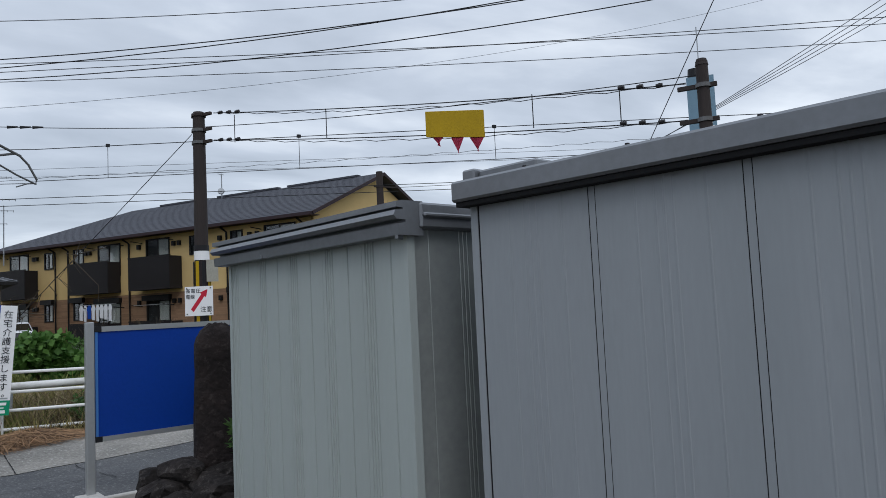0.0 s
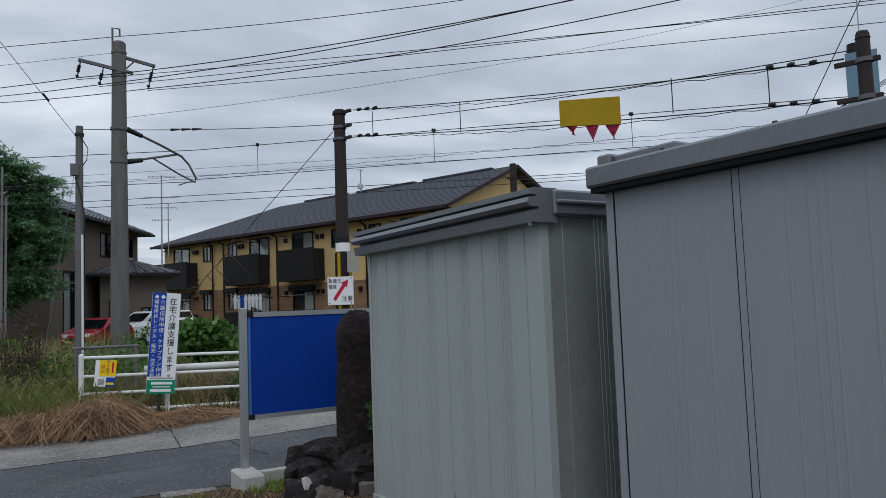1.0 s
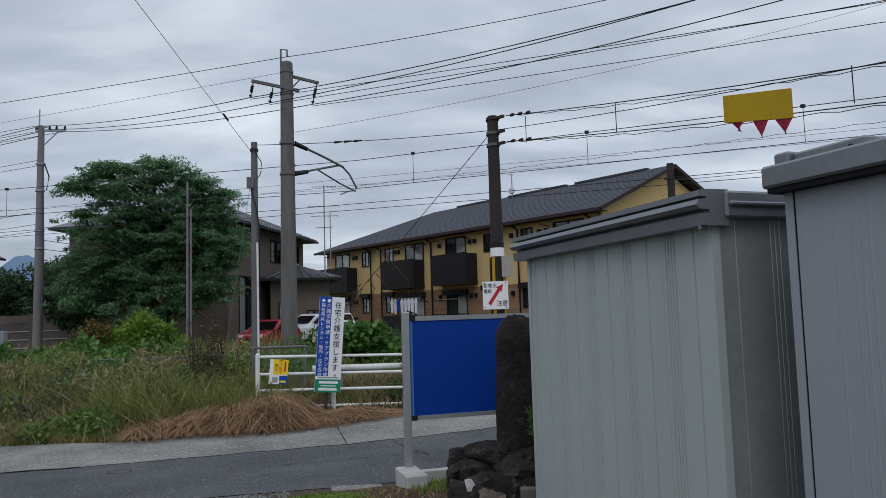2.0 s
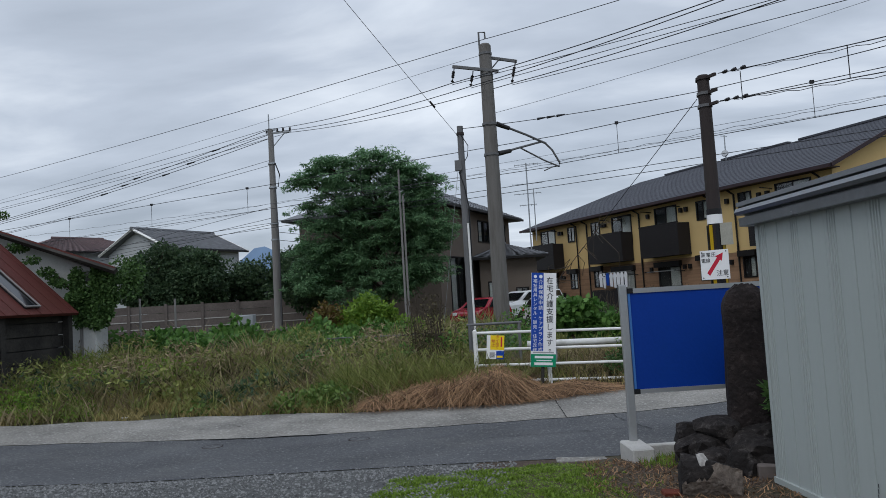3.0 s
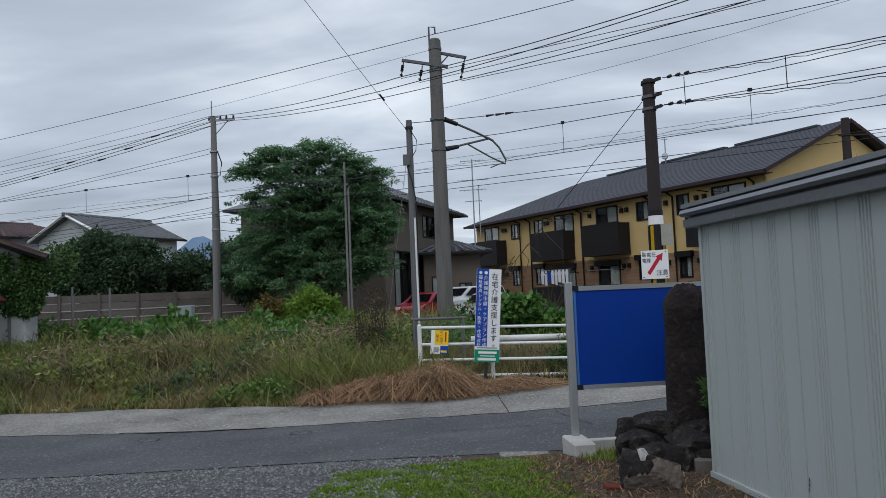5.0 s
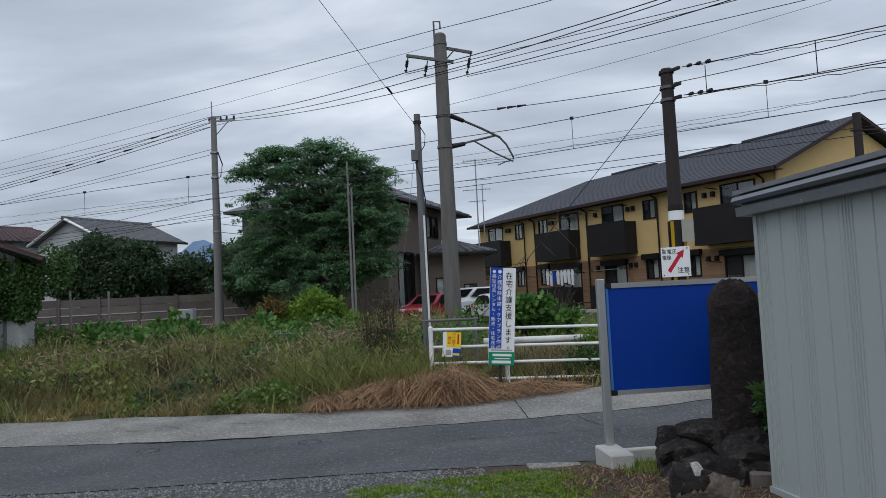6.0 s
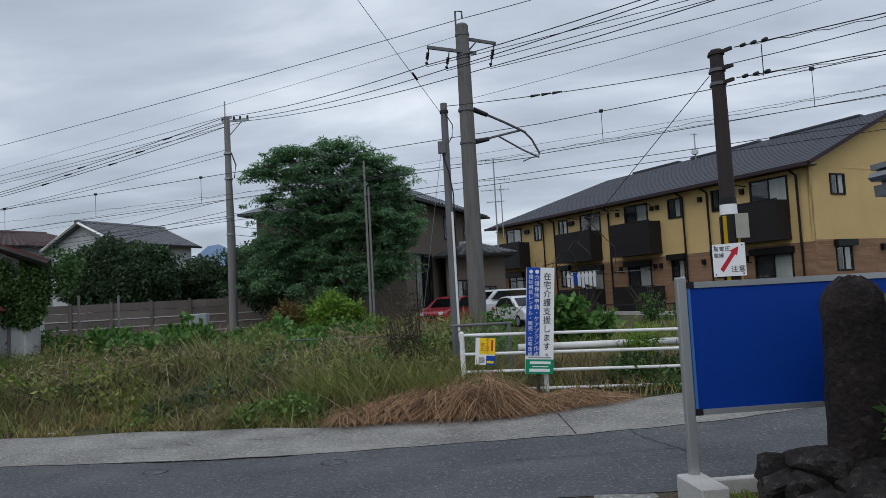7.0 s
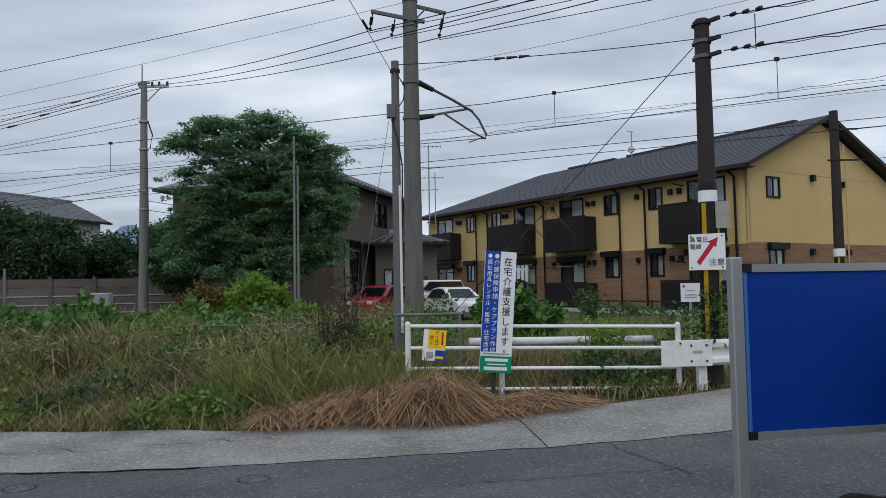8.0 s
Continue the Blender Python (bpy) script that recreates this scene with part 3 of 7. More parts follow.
def shed_b():
    s = thing("storage_shed", "grey blue steel storage shed with black panel seams", "shed", fb)
    pitch = 0.688
    n = 5
    for i in range(n):
        x0, x1 = i * pitch + 0.02, (i + 1) * pitch - 0.02
        r = [x0 + (x1 - x0) * q for q in (0.3, 0.44, 0.5, 0.56, 0.78)]
        part("wall_panel", ribbed(x0, x1, B_FOOT, B_TOP, r, 0.002, 0.012), SHED_B, s)
        bm = box(x1 + 0.0042, 0.001, B_FOOT, x1 + 0.0358, 0.03, B_TOP)
        part("seam_strip", bm, SHED_B, s)
        for q in (x1 + 0.0002, x1 + 0.0362):
            part("seam_gasket", box(q, 0.0005, B_FOOT, q + 0.0036, 0.02, B_TOP), SEAM, s)
    part("corner_post", box(-0.035, -0.004, B_FOOT, 0.012, 0.04, B_TOP), SHED_B, s)
    part("seam_gasket", box(0.0122, -0.001, B_FOOT, 0.016, 0.02, B_TOP), SEAM, s)
    part("side_panel", box(-0.03, 0.04, B_FOOT, 0.0, 1.8, B_TOP), SHED_B, s)
    part("side_panel", box(n * pitch, 0.0, B_FOOT, n * pitch + 0.03, 1.8, B_TOP), SHED_B, s)
    part("back_wall", box(0, 1.78, B_FOOT, n * pitch, 1.82, B_TOP), SHED_B, s)
    part("roof_rim", box(-0.09, -0.09, B_TOP + 0.02, n * pitch + 0.1, 0.02, B_TOP + 0.125), ROOF_TRIM, s, bevel=0.012)
    # black sheet stands in for the shade in the gap below the rim
    part("rim_gap_shade", box(-0.07, -0.07, B_TOP - 0.004, n * pitch + 0.08, 0.06, B_TOP + 0.018), SEAM, s)
    part("roof_sheet", box(-0.08, 0.022, B_TOP + 0.05, n * pitch + 0.08, 1.9, B_TOP + 0.09), ROOF_TRIM, s)
    for k in range(5):
        part("roof_bolt", rod((0.35 + k * 0.55, -0.03, B_TOP + 0.12), (0.35 + k * 0.55, -0.03, B_TOP + 0.142), 0.014, 0.01), BLACK, s)
    cap = part("gutter_end", box(-0.12, 0.03, B_TOP + 0.02, -0.03, 0.4, B_TOP + 0.2), ROOF_TRIM, s, "ribbed steel end cap of the roof gutter", bevel=0.01)
    for k in range(6):
        part("rib", box(-0.128, 0.05, B_TOP + 0.04 + k * 0.024, -0.118, 0.16, B_TOP + 0.05 + k * 0.024), ROOF_TRIM, cap)
    part("gutter_end", box(-0.03, 0.06, B_TOP + 0.12, 0.35, 0.3, B_TOP + 0.19), ROOF_TRIM, s, bevel=0.01)


shed_b()

# ---- blue notice board on aluminium posts ----
def blue_board():
    p0 = Vector((1.2, 6.94, 0))
    m = frame_at(p0.x, p0.y, 0, (1, 0.16))
    s = thing("notice_board", "blank blue notice board in an aluminium frame on concrete footings", "board", m)
    W = 2.0
    for x in (0.0, W):
        part("post", box(x - 0.035, -0.03, 0.34, x + 0.035, 0.03, 1.81), ALU, s, bevel=0.006)
        part("footing", box(x - 0.12, -0.4, 0.06, x + 0.08, 0.05, 0.362), CONCRETE, s, "pale concrete footing", bevel=0.012)
    part("panel", box(0.065, -0.012, 0.83, W - 0.065, 0.012, 1.725), BLUE, s)
    part("frame_bar", box(0.095, -0.022, 1.725, W - 0.095, 0.022, 1.77), ALU, s)
    part("frame_bar", box(0.095, -0.022, 0.79, W - 0.095, 0.022, 0.83), ALU, s)
    lightblue = mat("edge_blue", (0.05, 0.16, 0.42), 0.4, 0.05, 3, 0)
    part("frame_bar", box(0.042, -0.02, 0.835, 0.064, 0.02, 1.725), lightblue, s)
    for z0, z1 in ((0.787, 0.833), (1.725, 1.773)):
        part("corner_cap", box(0.042, -0.025, z0, 0.094, 0.025, z1), BLACK, s)
    k = tagged(finish("kerb", box(0.1, -0.02, 0.05, 2.6, 0.06, 0.315), CONCRETE, bevel=0.01), "pale concrete kerb between earth and road", "kerb", kind="structure")
    k.matrix_world = m


blue_board()

# ---- standing stone on a rockery ----
def stele():
    bm = bmesh.new()
    bmesh.ops.create_cube(bm, size=1)
    bmesh.ops.subdivide_edges(bm, edges=bm.edges[:], cuts=22, use_grid_fill=True)
    for v in bm.verts:
        x, y, z = v.co * 2
        t = (z + 1) / 2
        half = 0.205 * (1 - 0.12 * t) * (1 if t < 0.86 else math.sqrt(max(0.0, 1 - ((t - 0.86) / 0.15) ** 2)))
        q = Vector((x, y, z * 3))
        k = 1 + 0.05 * noise.noise(q * 1.3) + 0.035 * noise.noise(q * 4)
        rr = 1 / max(1e-6, (abs(x) ** 4 + abs(y) ** 4) ** 0.25) if max(abs(x), abs(y)) > 0.99 else 1
        v.co = Vector((x * half * k * min(rr, 1), y * 0.12 * k * min(rr, 1) * (half / 0.205 + 0.1), 0.42 + t * 1.33 + 0.02 * noise.noise(q * 2)))
    ob = tagged(finish("standing_stone", bm, STELE, smooth=True), "dark weathered standing stone with a rounded top", "stone")
    ob.matrix_world = frame_at(2.125, 6.28, 0, (1, -0.1))


stele()
R_ROCKS = [(1.78, 6.5, 0.44, 0.2, (1.3, 0.9, 0.55)), (1.72, 6.2, 0.36, 0.19, (1.0, 0.9, 0.8)), (2.02, 5.98, 0.44, 0.22, (1.2, 0.9, 0.6)), (2.3, 5.95, 0.4, 0.22, (1.2, 0.9, 0.9)),
           (1.86, 6.02, 0.3, 0.2, (1.0, 0.9, 0.9)), (1.62, 6.42, 0.27, 0.18, (1.0, 1, 0.9)), (2.16, 5.9, 0.26, 0.24, (1.0, 0.8, 1.0)), (1.95, 6.35, 0.46, 0.2, (1.2, 1, 0.5)),
           (2.28, 6.3, 0.46, 0.22, (1.2, 1, 0.5)), (2.1, 6.6, 0.4, 0.24, (1.3, 0.9, 0.7)), (2.42, 6.55, 0.38, 0.24, (1.2, 0.9, 0.8)), (1.58, 6.15, 0.25, 0.14, (1, 1, 0.9)),
           (2.5, 6.1, 0.34, 0.22, (1, 1, 1)), (1.78, 5.84, 0.26, 0.12, (1.1, 0.9, 0.8)), (1.98, 6.2, 0.24, 0.3, (1.2, 1, 0.7)), (2.3, 6.35, 0.25, 0.32, (1.2, 1, 0.7)), (1.95, 5.84, 0.3, 0.2, (1.1, 0.8, 1.0)), (1.62, 6.32, 0.4, 0.15, (1.2, 1, 0.7)), (1.80, 6.22, 0.56, 0.2, (1.15, 0.8, 0.5)), (2.05, 6.1, 0.52, 0.15, (1.2, 0.9, 0.6)), (2.2, 6.0, 0.5, 0.14, (1.2, 1, 0.6)), (1.72, 5.95, 0.38, 0.13, (1, 1, 0.8)), (2.05, 5.72, 0.28, 0.17, (1, 0.9, 1))]
for i, (x, y, z, r, sq) in enumerate(R_ROCKS):
    ob = tagged(finish("rock", rock(r, sq, i + 1, 0.34, 3), ROCK), "dark rough rockery stone under the standing stone", "rock", "rockery stones")
    ob.matrix_world = pose(x, y, z + 0.02, 12 * math.sin(i), 10 * math.cos(i * 2), i * 47) @ Matrix.Scale(1.14, 4)
bm = rock(0.24, (0.95, 0.85, 1.0), 31, 0.3, 4)
bm.normal_update()
for f in bm.faces:
    f.material_index = 1 if f.normal.x > -0.25 and f.normal.y < 0.3 and f.normal.z < 0.8 else 0
white_one = tagged(finish("rock", bm, ROCK), "dark rock with a white vein lying before the rockery", "rock", "rockery stones")
white_one.data.materials.append(FACE_ROCK)
white_one.matrix_world = pose(1.52, 5.25, 0.385, 0, 8, 0)
vein = part("vein", rock(0.105, (0.5, 0.55, 0.95), 12, 0.4, 3), WHITE_ROCK, white_one, "white quartz vein")
vein.matrix_local = pose(-0.06, -0.09, 0.13, -24, -10, 0)
brick = tagged(finish("brick", box(-0.105, -0.05, -0.03, 0.105, 0.05, 0.03), RUST_BRICK, bevel=0.006), "broken red brick lying on the earth", "brick")
brick.matrix_world = pose(1.3, 5.22, ground_z(1.3, 5.22) + 0.0, 3, 5, 8)
hollow = tagged(finish("concrete_block", box(0, -0.075, -0.1, 0.39, 0.075, 0.1), BLOCK_WALL, bevel=0.008), "mossy grey hollow concrete block beside the shed corner", "block", "blocks under the shed")
hollow.matrix_world = pose(1.95, 5.66, 0.315, 0, 0, -4)
cover = tagged(finish("drain_slab", box(-0.24, -0.09, -0.03, 0.24, 0.09, 0.03), APRON, bevel=0.01), "worn concrete drain slab sunk at the road edge", "slab")
cover.matrix_world = pose(0.72, 7.02, ground_z(0.72, 7.02) - 0.008, 0, 2, 6)
for mx_, my_ in ((-4.2, 9.62), (-2.1, 9.55)):
    mh = tagged(finish("valve_cover", rod((0, 0, 0), (0, 0, 0.014), 0.13, 0.128, 24), ASPHALT), "small round iron valve cover in the asphalt", "cover", "valve covers")
    mh.matrix_world = pose(mx_, my_, ground_z(mx_, my_) + 0.008)
    part("rim", tube([(0.137 * math.cos(k * math.pi / 12), 0.137 * math.sin(k * math.pi / 12), 0.008) for k in range(25)], 0.008, 5), DARK_POLE, mh)

# ---- white pipe fence with its two signs ----
def pipe_fence():
    m = frame_at(-0.77, 12.68, 0, (1, 0.06))
    s = thing("pipe_fence", "white painted steel pipe fence with four rails", "fence", m)
    L = 3.7
    for x in (0.0, 1.25, L):
        g = 0.1
        part("post", rod((x, 0, g), (x, 0, 1.19 - 0.022 * x), 0.038, n=12), WHITE, s)
        part("post_cap", rod((x, 0, 1.19 - 0.022 * x), (x, 0, 1.215 - 0.022 * x), 0.038, 0.015, n=12), WHITE, s)
    for z in (1.155, 0.865, 0.595, 0.32):
        part("rail", rod((0, 0, z), (L, 0, z - 0.082), 0.024, n=10), WHITE, s)


pipe_fence()
conduit = tagged(finish("pipe", rod((0.1, 13.62, 0.86), (2.85, 13.82, 0.83), 0.06, n=16), PIPE_WHITE, smooth=True), "thick white pipe lying behind the fence", "pipe")
part("pipe_support", rod((0.6, 13.66, 0.2), (0.6, 13.66, 0.82), 0.04), GALV, conduit)
part("pipe_support", rod((2.4, 13.79, 0.2), (2.4, 13.79, 0.8), 0.04), GALV, conduit)
part("pipe_end", rod((2.85, 13.82, 0.83), (2.89, 13.823, 0.83), 0.067, n=16), GALV, conduit)


def care_sign():
    m = Matrix.Translation((0.37, 12.60, 0.53)) @ pose(0, 0, 0, 0, 4.4, 12)
    s = thing("advert_board", "tall narrow blue, white and green advertising board on the fence", "sign", m)
    w, h = 0.43, 1.6
    part("panel", box(-w / 2, -0.012, 0, w / 2, 0.012, h), SIGN_WHITE, s)
    part("stake", box(-0.025, 0.014, -0.38, 0.025, 0.04, h - 0.1), OLD_WOOD, s)
    part("blue_field", box(-w / 2, -0.0145, 0.27, -0.005, -0.0125, h), SIGN_BLUE, s, "blue field with white lettering")
    part("green_field", box(-w / 2, -0.0145, 0, w / 2, -0.0125, 0.215), SIGN_GREEN, s)

    def column(text, x, top, size, step, material):
        for i, ch in enumerate(text):
            z = top - i * step
            if ch == "ー":
                letters(ch, size, pose(x, -0.016, z, 90, 0, 0) @ pose(0, 0, 0, 0, 0, 90), material, s)
            elif ch == "。":
                letters(ch, size, pose(x + size * 0.35, -0.016, z + size * 0.3, 90, 0, 0), material, s)
            else:
                letters(ch, size, pose(x, -0.016, z, 90, 0, 0), material, s)

    column("在宅介護支援します。", 0.105, h - 0.14, 0.125, 0.132, INK)
    column("●介護保険申請・ケアプラン作成", -0.055, h - 0.07, 0.08, 0.089, SIGN_WHITE)
    column("●福祉用具レンタル・販売・住宅改修", -0.15, h - 0.07, 0.074, 0.078, SIGN_WHITE)
    for z0, z1, x0, x1 in ((0.145, 0.185, -0.15, 0.17), (0.1, 0.115, -0.12, 0.14), (0.03, 0.075, -0.16, 0.16)):
        part("bar", box(x0, -0.0165, z0, x1, -0.0146, z1), SIGN_WHITE, s)
    part("bar", box(-0.18, -0.0165, 0.235, 0.18, -0.0125, 0.255), INK_GREY, s)


care_sign()


def litter_sign():
    s = thing("litter_notice", "small yellow and white anti-litter notice tied to the fence", "sign", Matrix.Translation((-0.44, 12.61, 0.7)) @ pose(0, 0, 0, 0, 5, 4) @ Matrix.Scale(0.88, 4))
    part("panel", box(-0.17, -0.008, 0, 0.17, 0.0, 0.46), SIGN_WHITE, s)
    part("yellow_field", box(-0.10, -0.0105, 0.18, 0.17, -0.0085, 0.46), SIGN_YELLOW, s)
    part("blue_field", box(0.02, -0.0105, 0.0, 0.17, -0.0085, 0.16), SIGN_BLUE, s)
    for i, ch in enumerate("ポイ捨て"):
        letters(ch, 0.075, pose(0.035, -0.0125, 0.425 - i * 0.068, 90, 0, 0), SIGN_RED, s)
    for i, ch in enumerate("禁止"):
        letters(ch, 0.075, pose(-0.045, -0.0125, 0.34 - i * 0.07, 90, 0, 0), SIGN_RED, s)
    part("bar", box(0.10, -0.0125, 0.24, 0.13, -0.0106, 0.43), SIGN_RED, s)
    part("bar", box(-0.11, -0.0105, 0.03, -0.01, -0.0085, 0.13), INK_GREY, s)
    part("bar", box(0.03, -0.0125, 0.03, 0.15, -0.0106, 0.07), SIGN_YELLOW, s)


litter_sign()

# ---- guard rail ----
def guard_rail():
    m = frame_at(2.62, 12.74, 0.055, (1, 0.1))
    s = thing("guard_rail", "white steel crash barrier with a W-shaped rail", "barrier", m)
    prof = [(-0.02, 0.49), (-0.07, 0.53), (-0.07, 0.58), (-0.015, 0.62), (-0.015, 0.70), (-0.07, 0.74), (-0.07, 0.80), (-0.02, 0.84)]
    bm = bmesh.new()
    xs = [0.55, 5.5]
    rings = [[bm.verts.new((x, y, z)) for y, z in prof] + [bm.verts.new((x, y + 0.012, z)) for y, z in prof[::-1]] for x in xs]
    n = len(rings[0])
    for i in range(n):
        bm.faces.new((rings[0][i], rings[0][(i + 1) % n], rings[1][(i + 1) % n], rings[1][i]))
    bm.faces.new(rings[0])
    bm.faces.new(rings[1][::-1])
    part("beam", bm, WHITE, s)
    part("end_plate", box(-0.02, -0.085, 0.49, 0.7, -0.072, 0.84), WHITE, s, bevel=0.004)
    for x, z in ((0.4, 0.56), (0.4, 0.77), (0.62, 0.56), (0.62, 0.77), (0.25, 0.8)):
        part("bolt", rod((x, -0.085, z), (x, -0.1, z), 0.014), BLACK, s)
    part("bar", box(0.42, -0.0875, 0.66, 0.56, -0.0855, 0.70), INK_GREY, s)
    for x in (0.6, 2.6, 4.6):
        part("post", box(x - 0.06, -0.0, 0.02, x + 0.06, 0.08, 0.8), WHITE, s)
    kb = tagged(finish("kerb", box(0.1, -0.12, 0.02, 6, 0.1, 0.12), APRON), "low concrete kerb under the crash barrier", "kerb", kind="structure")
    kb.matrix_world = m


guard_rail()
# ---- poles and wires ----
def band(bm, p, r, h=0.05):
    return rod((p[0], p[1], p[2] - h / 2), (p[0], p[1], p[2] + h / 2), r, n=16, bm=bm)


def sag(a, b, drop, n=14):
    a, b = Vector(a), Vector(b)
    return [a.lerp(b, i / n) - Vector((0, 0, drop * 4 * (i / n) * (1 - i / n))) for i in range(n + 1)]


def wire(a, b, drop=0.15, r=0.008, material=None, name="cable", label="thin black overhead cable", n=14):
    return tagged(finish(name, tube(sag(a, b, drop, n), r * 0.85, 5), material or CABLE), label, "cable", "overhead lines")


PD, PC, PH, PT, PU = Vector((3.49, 13.12, 0)), Vector((-0.77, 21.2, 0)), Vector((7.87, 5.84, 0)), Vector((-0.93, 13.9, 0)), Vector((-12.48, 34.8, 0))


def dark_pole(p, top, label, dressed):
    s = thing("dark_pole", label, "pole", Matrix.Translation(p))
    part("shaft", rod((0, 0, 0.05), (0, 0, top), 0.14 if dressed else 0.1, 0.102 if dressed else 0.072, 20), DARK_POLE, s, smooth=False)
    part("cap", rod((0, 0, top - 0.05), (0, 0, top + 0.03), 0.112 if dressed else 0.08, 0.09 if dressed else 0.06, 20), DARK_POLE, s)
    for z in (top - 0.03, top - 0.3, top - 0.52) if dressed else (top - 0.3, top - 0.72):
        br = part("bracket", band(None, (0, 0, z), 0.125 if dressed else 0.094, 0.05), DULL_STEEL if z < top - 0.1 else DARK_POLE, s)
        part("arm", box(-0.16, -0.025, -0.025, 0.3, 0.025, 0.025, m=frame_at(0, 0, z, -R if dressed else R)), DARK_POLE, br)
    if dressed:
        part("white_band", rod((0, 0, 2.8), (0, 0, 2.96), 0.131, 0.129, 20), SIGN_WHITE, s)
        part("black_band", rod((0, 0, 2.96), (0, 0, 3.06), 0.13, 0.128, 20), BLACK, s)
        for k in range(8):
            an = k * 2 * math.pi / 8
            part("stripe", box(-0.03, -0.005, 0.85, 0.03, 0.005, 2.78, m=Matrix.Rotation(an, 4, "Z") @ Matrix.Translation((0, -0.139, 0))), BOARD_YELLOW if k % 2 else BLACK, s)
    return s


dark_pole(PD, 5.4, "dark round steel pole with yellow striped foot and white band", True)
dark_pole(PH, 4.62, "dark round steel pole beside the road behind the sheds", False)


def warn_sign():
    m = frame_at(PD.x - 0.09, PD.y - 0.135, 1.84, (0.82, -0.57)) @ Matrix.Diagonal((0.95, 1, 0.95, 1))
    s = thing("warning_sign", "square white high-voltage warning sign with a red arrow", "sign", m)
    part("panel", box(-0.26, -0.006, 0, 0.26, 0.006, 0.53), SIGN_WHITE, s)
    part("arrow", prism([(-0.15, 0.12), (-0.10, 0.07), (0.105, 0.35), (0.135, 0.325), (0.165, 0.475), (0.02, 0.415), (0.05, 0.39)], 0.002, Matrix.Translation((0, -0.0065, 0))), SIGN_RED, s)
    for i, ch in enumerate("高電圧"):
        letters(ch, 0.085, pose(-0.2 + i * 0.095, -0.009, 0.445, 90, 0, 0), INK, s)
    for i, ch in enumerate("電線"):
        letters(ch, 0.085, pose(-0.2 + i * 0.085, -0.009, 0.34, 90, 0, 0), INK, s)
    for i, ch in enumerate("注意"):
        letters(ch, 0.115, pose(0.08 + i * 0.115, -0.009, 0.105, 90, 0, 0), INK, s)
    for x in (-0.22, 0.22):
        for z in (0.035, 0.495):
            part("bolt", rod((x, -0.006, z), (x, -0.014, z), 0.011), BLACK, s)
    n = thing("notice_sheet", "translucent faded notice sheet strapped to the dark pole", "sign", frame_at(PD.x + 0.1, PD.y - 0.16, 2.4, (1, 0)))
    part("panel", box(-0.06, -0.004, 0.02, 0.14, 0.004, 0.4), mat("faded_sheet", (0.33, 0.32, 0.27), 0.4, 0.15, 8, 0.03), n)
    q = thing("small_notice", "small white notice plate with a red dot and faint lines", "sign", frame_at(3.74, 14.6, 1.36, (1, 0)))
    part("panel", box(-0.16, -0.004, 0, 0.16, 0.004, 0.3), SIGN_WHITE, q)
    part("post", rod((0, 0.03, -1.2), (0, 0.03, 0.28), 0.02), GALV, q)
    part("dot", rod((-0.11, -0.004, 0.25), (-0.11, -0.007, 0.25), 0.022), SIGN_RED, q)
    for z, w in ((0.17, 0.07), (0.1, 0.1), (0.06, 0.1)):
        part("bar", box(-w, -0.006, z, w, -0.004, z + 0.02), INK_GREY, q)


warn_sign()


def span_and_height_board():
    zt, zb = 5.36, 4.88
    for z0, z1, nm in ((zt, 4.38, "upper"), (zb, 3.92, "lower")):
        a, b = PD + Vector((0, 0, z0)) - R * 0.36, PH + Vector((0, 0, z1)) + R * 0.2
        w = thing("span_wire", "span wire over the road with droppers and insulators", "cable", group="span wires")
        part("strand", tube(sag(a, b, 0.06), 0.008, 6), CABLE, w)
        part("strand", tube([p + Vector((0, 0, 0.015 * math.sin(i * 2.1))) for i, p in enumerate(sag(a, b, 0.11, 40))], 0.0055, 5), CABLE, w)
        for f in (0.02, 0.045, 0.07, 0.9, 0.93, 0.96):
            p = a.lerp(b, f)
            part("insulator", rod(p - R * 0.04, p + R * 0.04, 0.03, 0.026, 8), CERAMIC, w)
            part("clamp", rod(p - Vector((0, 0, 0.03)), p + Vector((0, 0, 0.03)), 0.012, n=6), CERAMIC, w)
    for f in (0.1, 0.33, 0.74, 0.88):
        a = (PD + Vector((0, 0, zt))).lerp(PH + Vector((0, 0, 4.38)), f) - Vector((0, 0, 0.02))
        b = (PD + Vector((0, 0, zb))).lerp(PH + Vector((0, 0, 3.92)), f) - Vector((0, 0, 0.02))
        tagged(finish("dropper", rod(a, b, 0.007, n=6), CABLE), "short dropper wire between the span wires", "cable", "droppers")
    y0, y1 = Vector((5.87, 9.15, 0)), Vector((6.35, 8.35, 0))
    s = thing("height_board", "blank yellow height-limit board with faded pink pennants over the road", "sign", frame_at(y0.x, y0.y, 0, y1 - y0))
    L = (y1 - y0).length
    bm = prism([(0, 4.27), (L, 4.13), (L, 4.52), (0, 4.65)], 0.03)
    part("panel", bm, BOARD_YELLOW, s, bevel=0.004)
    for x, w, h, tw in ((0.1, 0.2, 0.14, 0.25), (0.4, 0.22, 0.25, 0.1), (0.7, 0.24, 0.22, 0.15)):
        bm = bmesh.new()
        z = 4.265 - 0.15 * x
        rows = [[bm.verts.new((x + (k / 4 - 0.0) * w * (1 - t) + w * 0.5 * t, -0.015 + tw * 0.3 * t * math.sin(3 * k / 4 + 1), z - h * t)) for k in range(5)] for t in (0, 0.3, 0.65, 0.97)]
        for a, b in zip(rows, rows[1:]):
            for k in range(4):
                bm.faces.new((a[k], a[k + 1], b[k + 1], b[k]))
        bmesh.ops.solidify(bm, geom=bm.faces[:], thickness=0.004)
        part("pennant", bm, PENNANT, s, "crumpled pink pennant")


span_and_height_board()


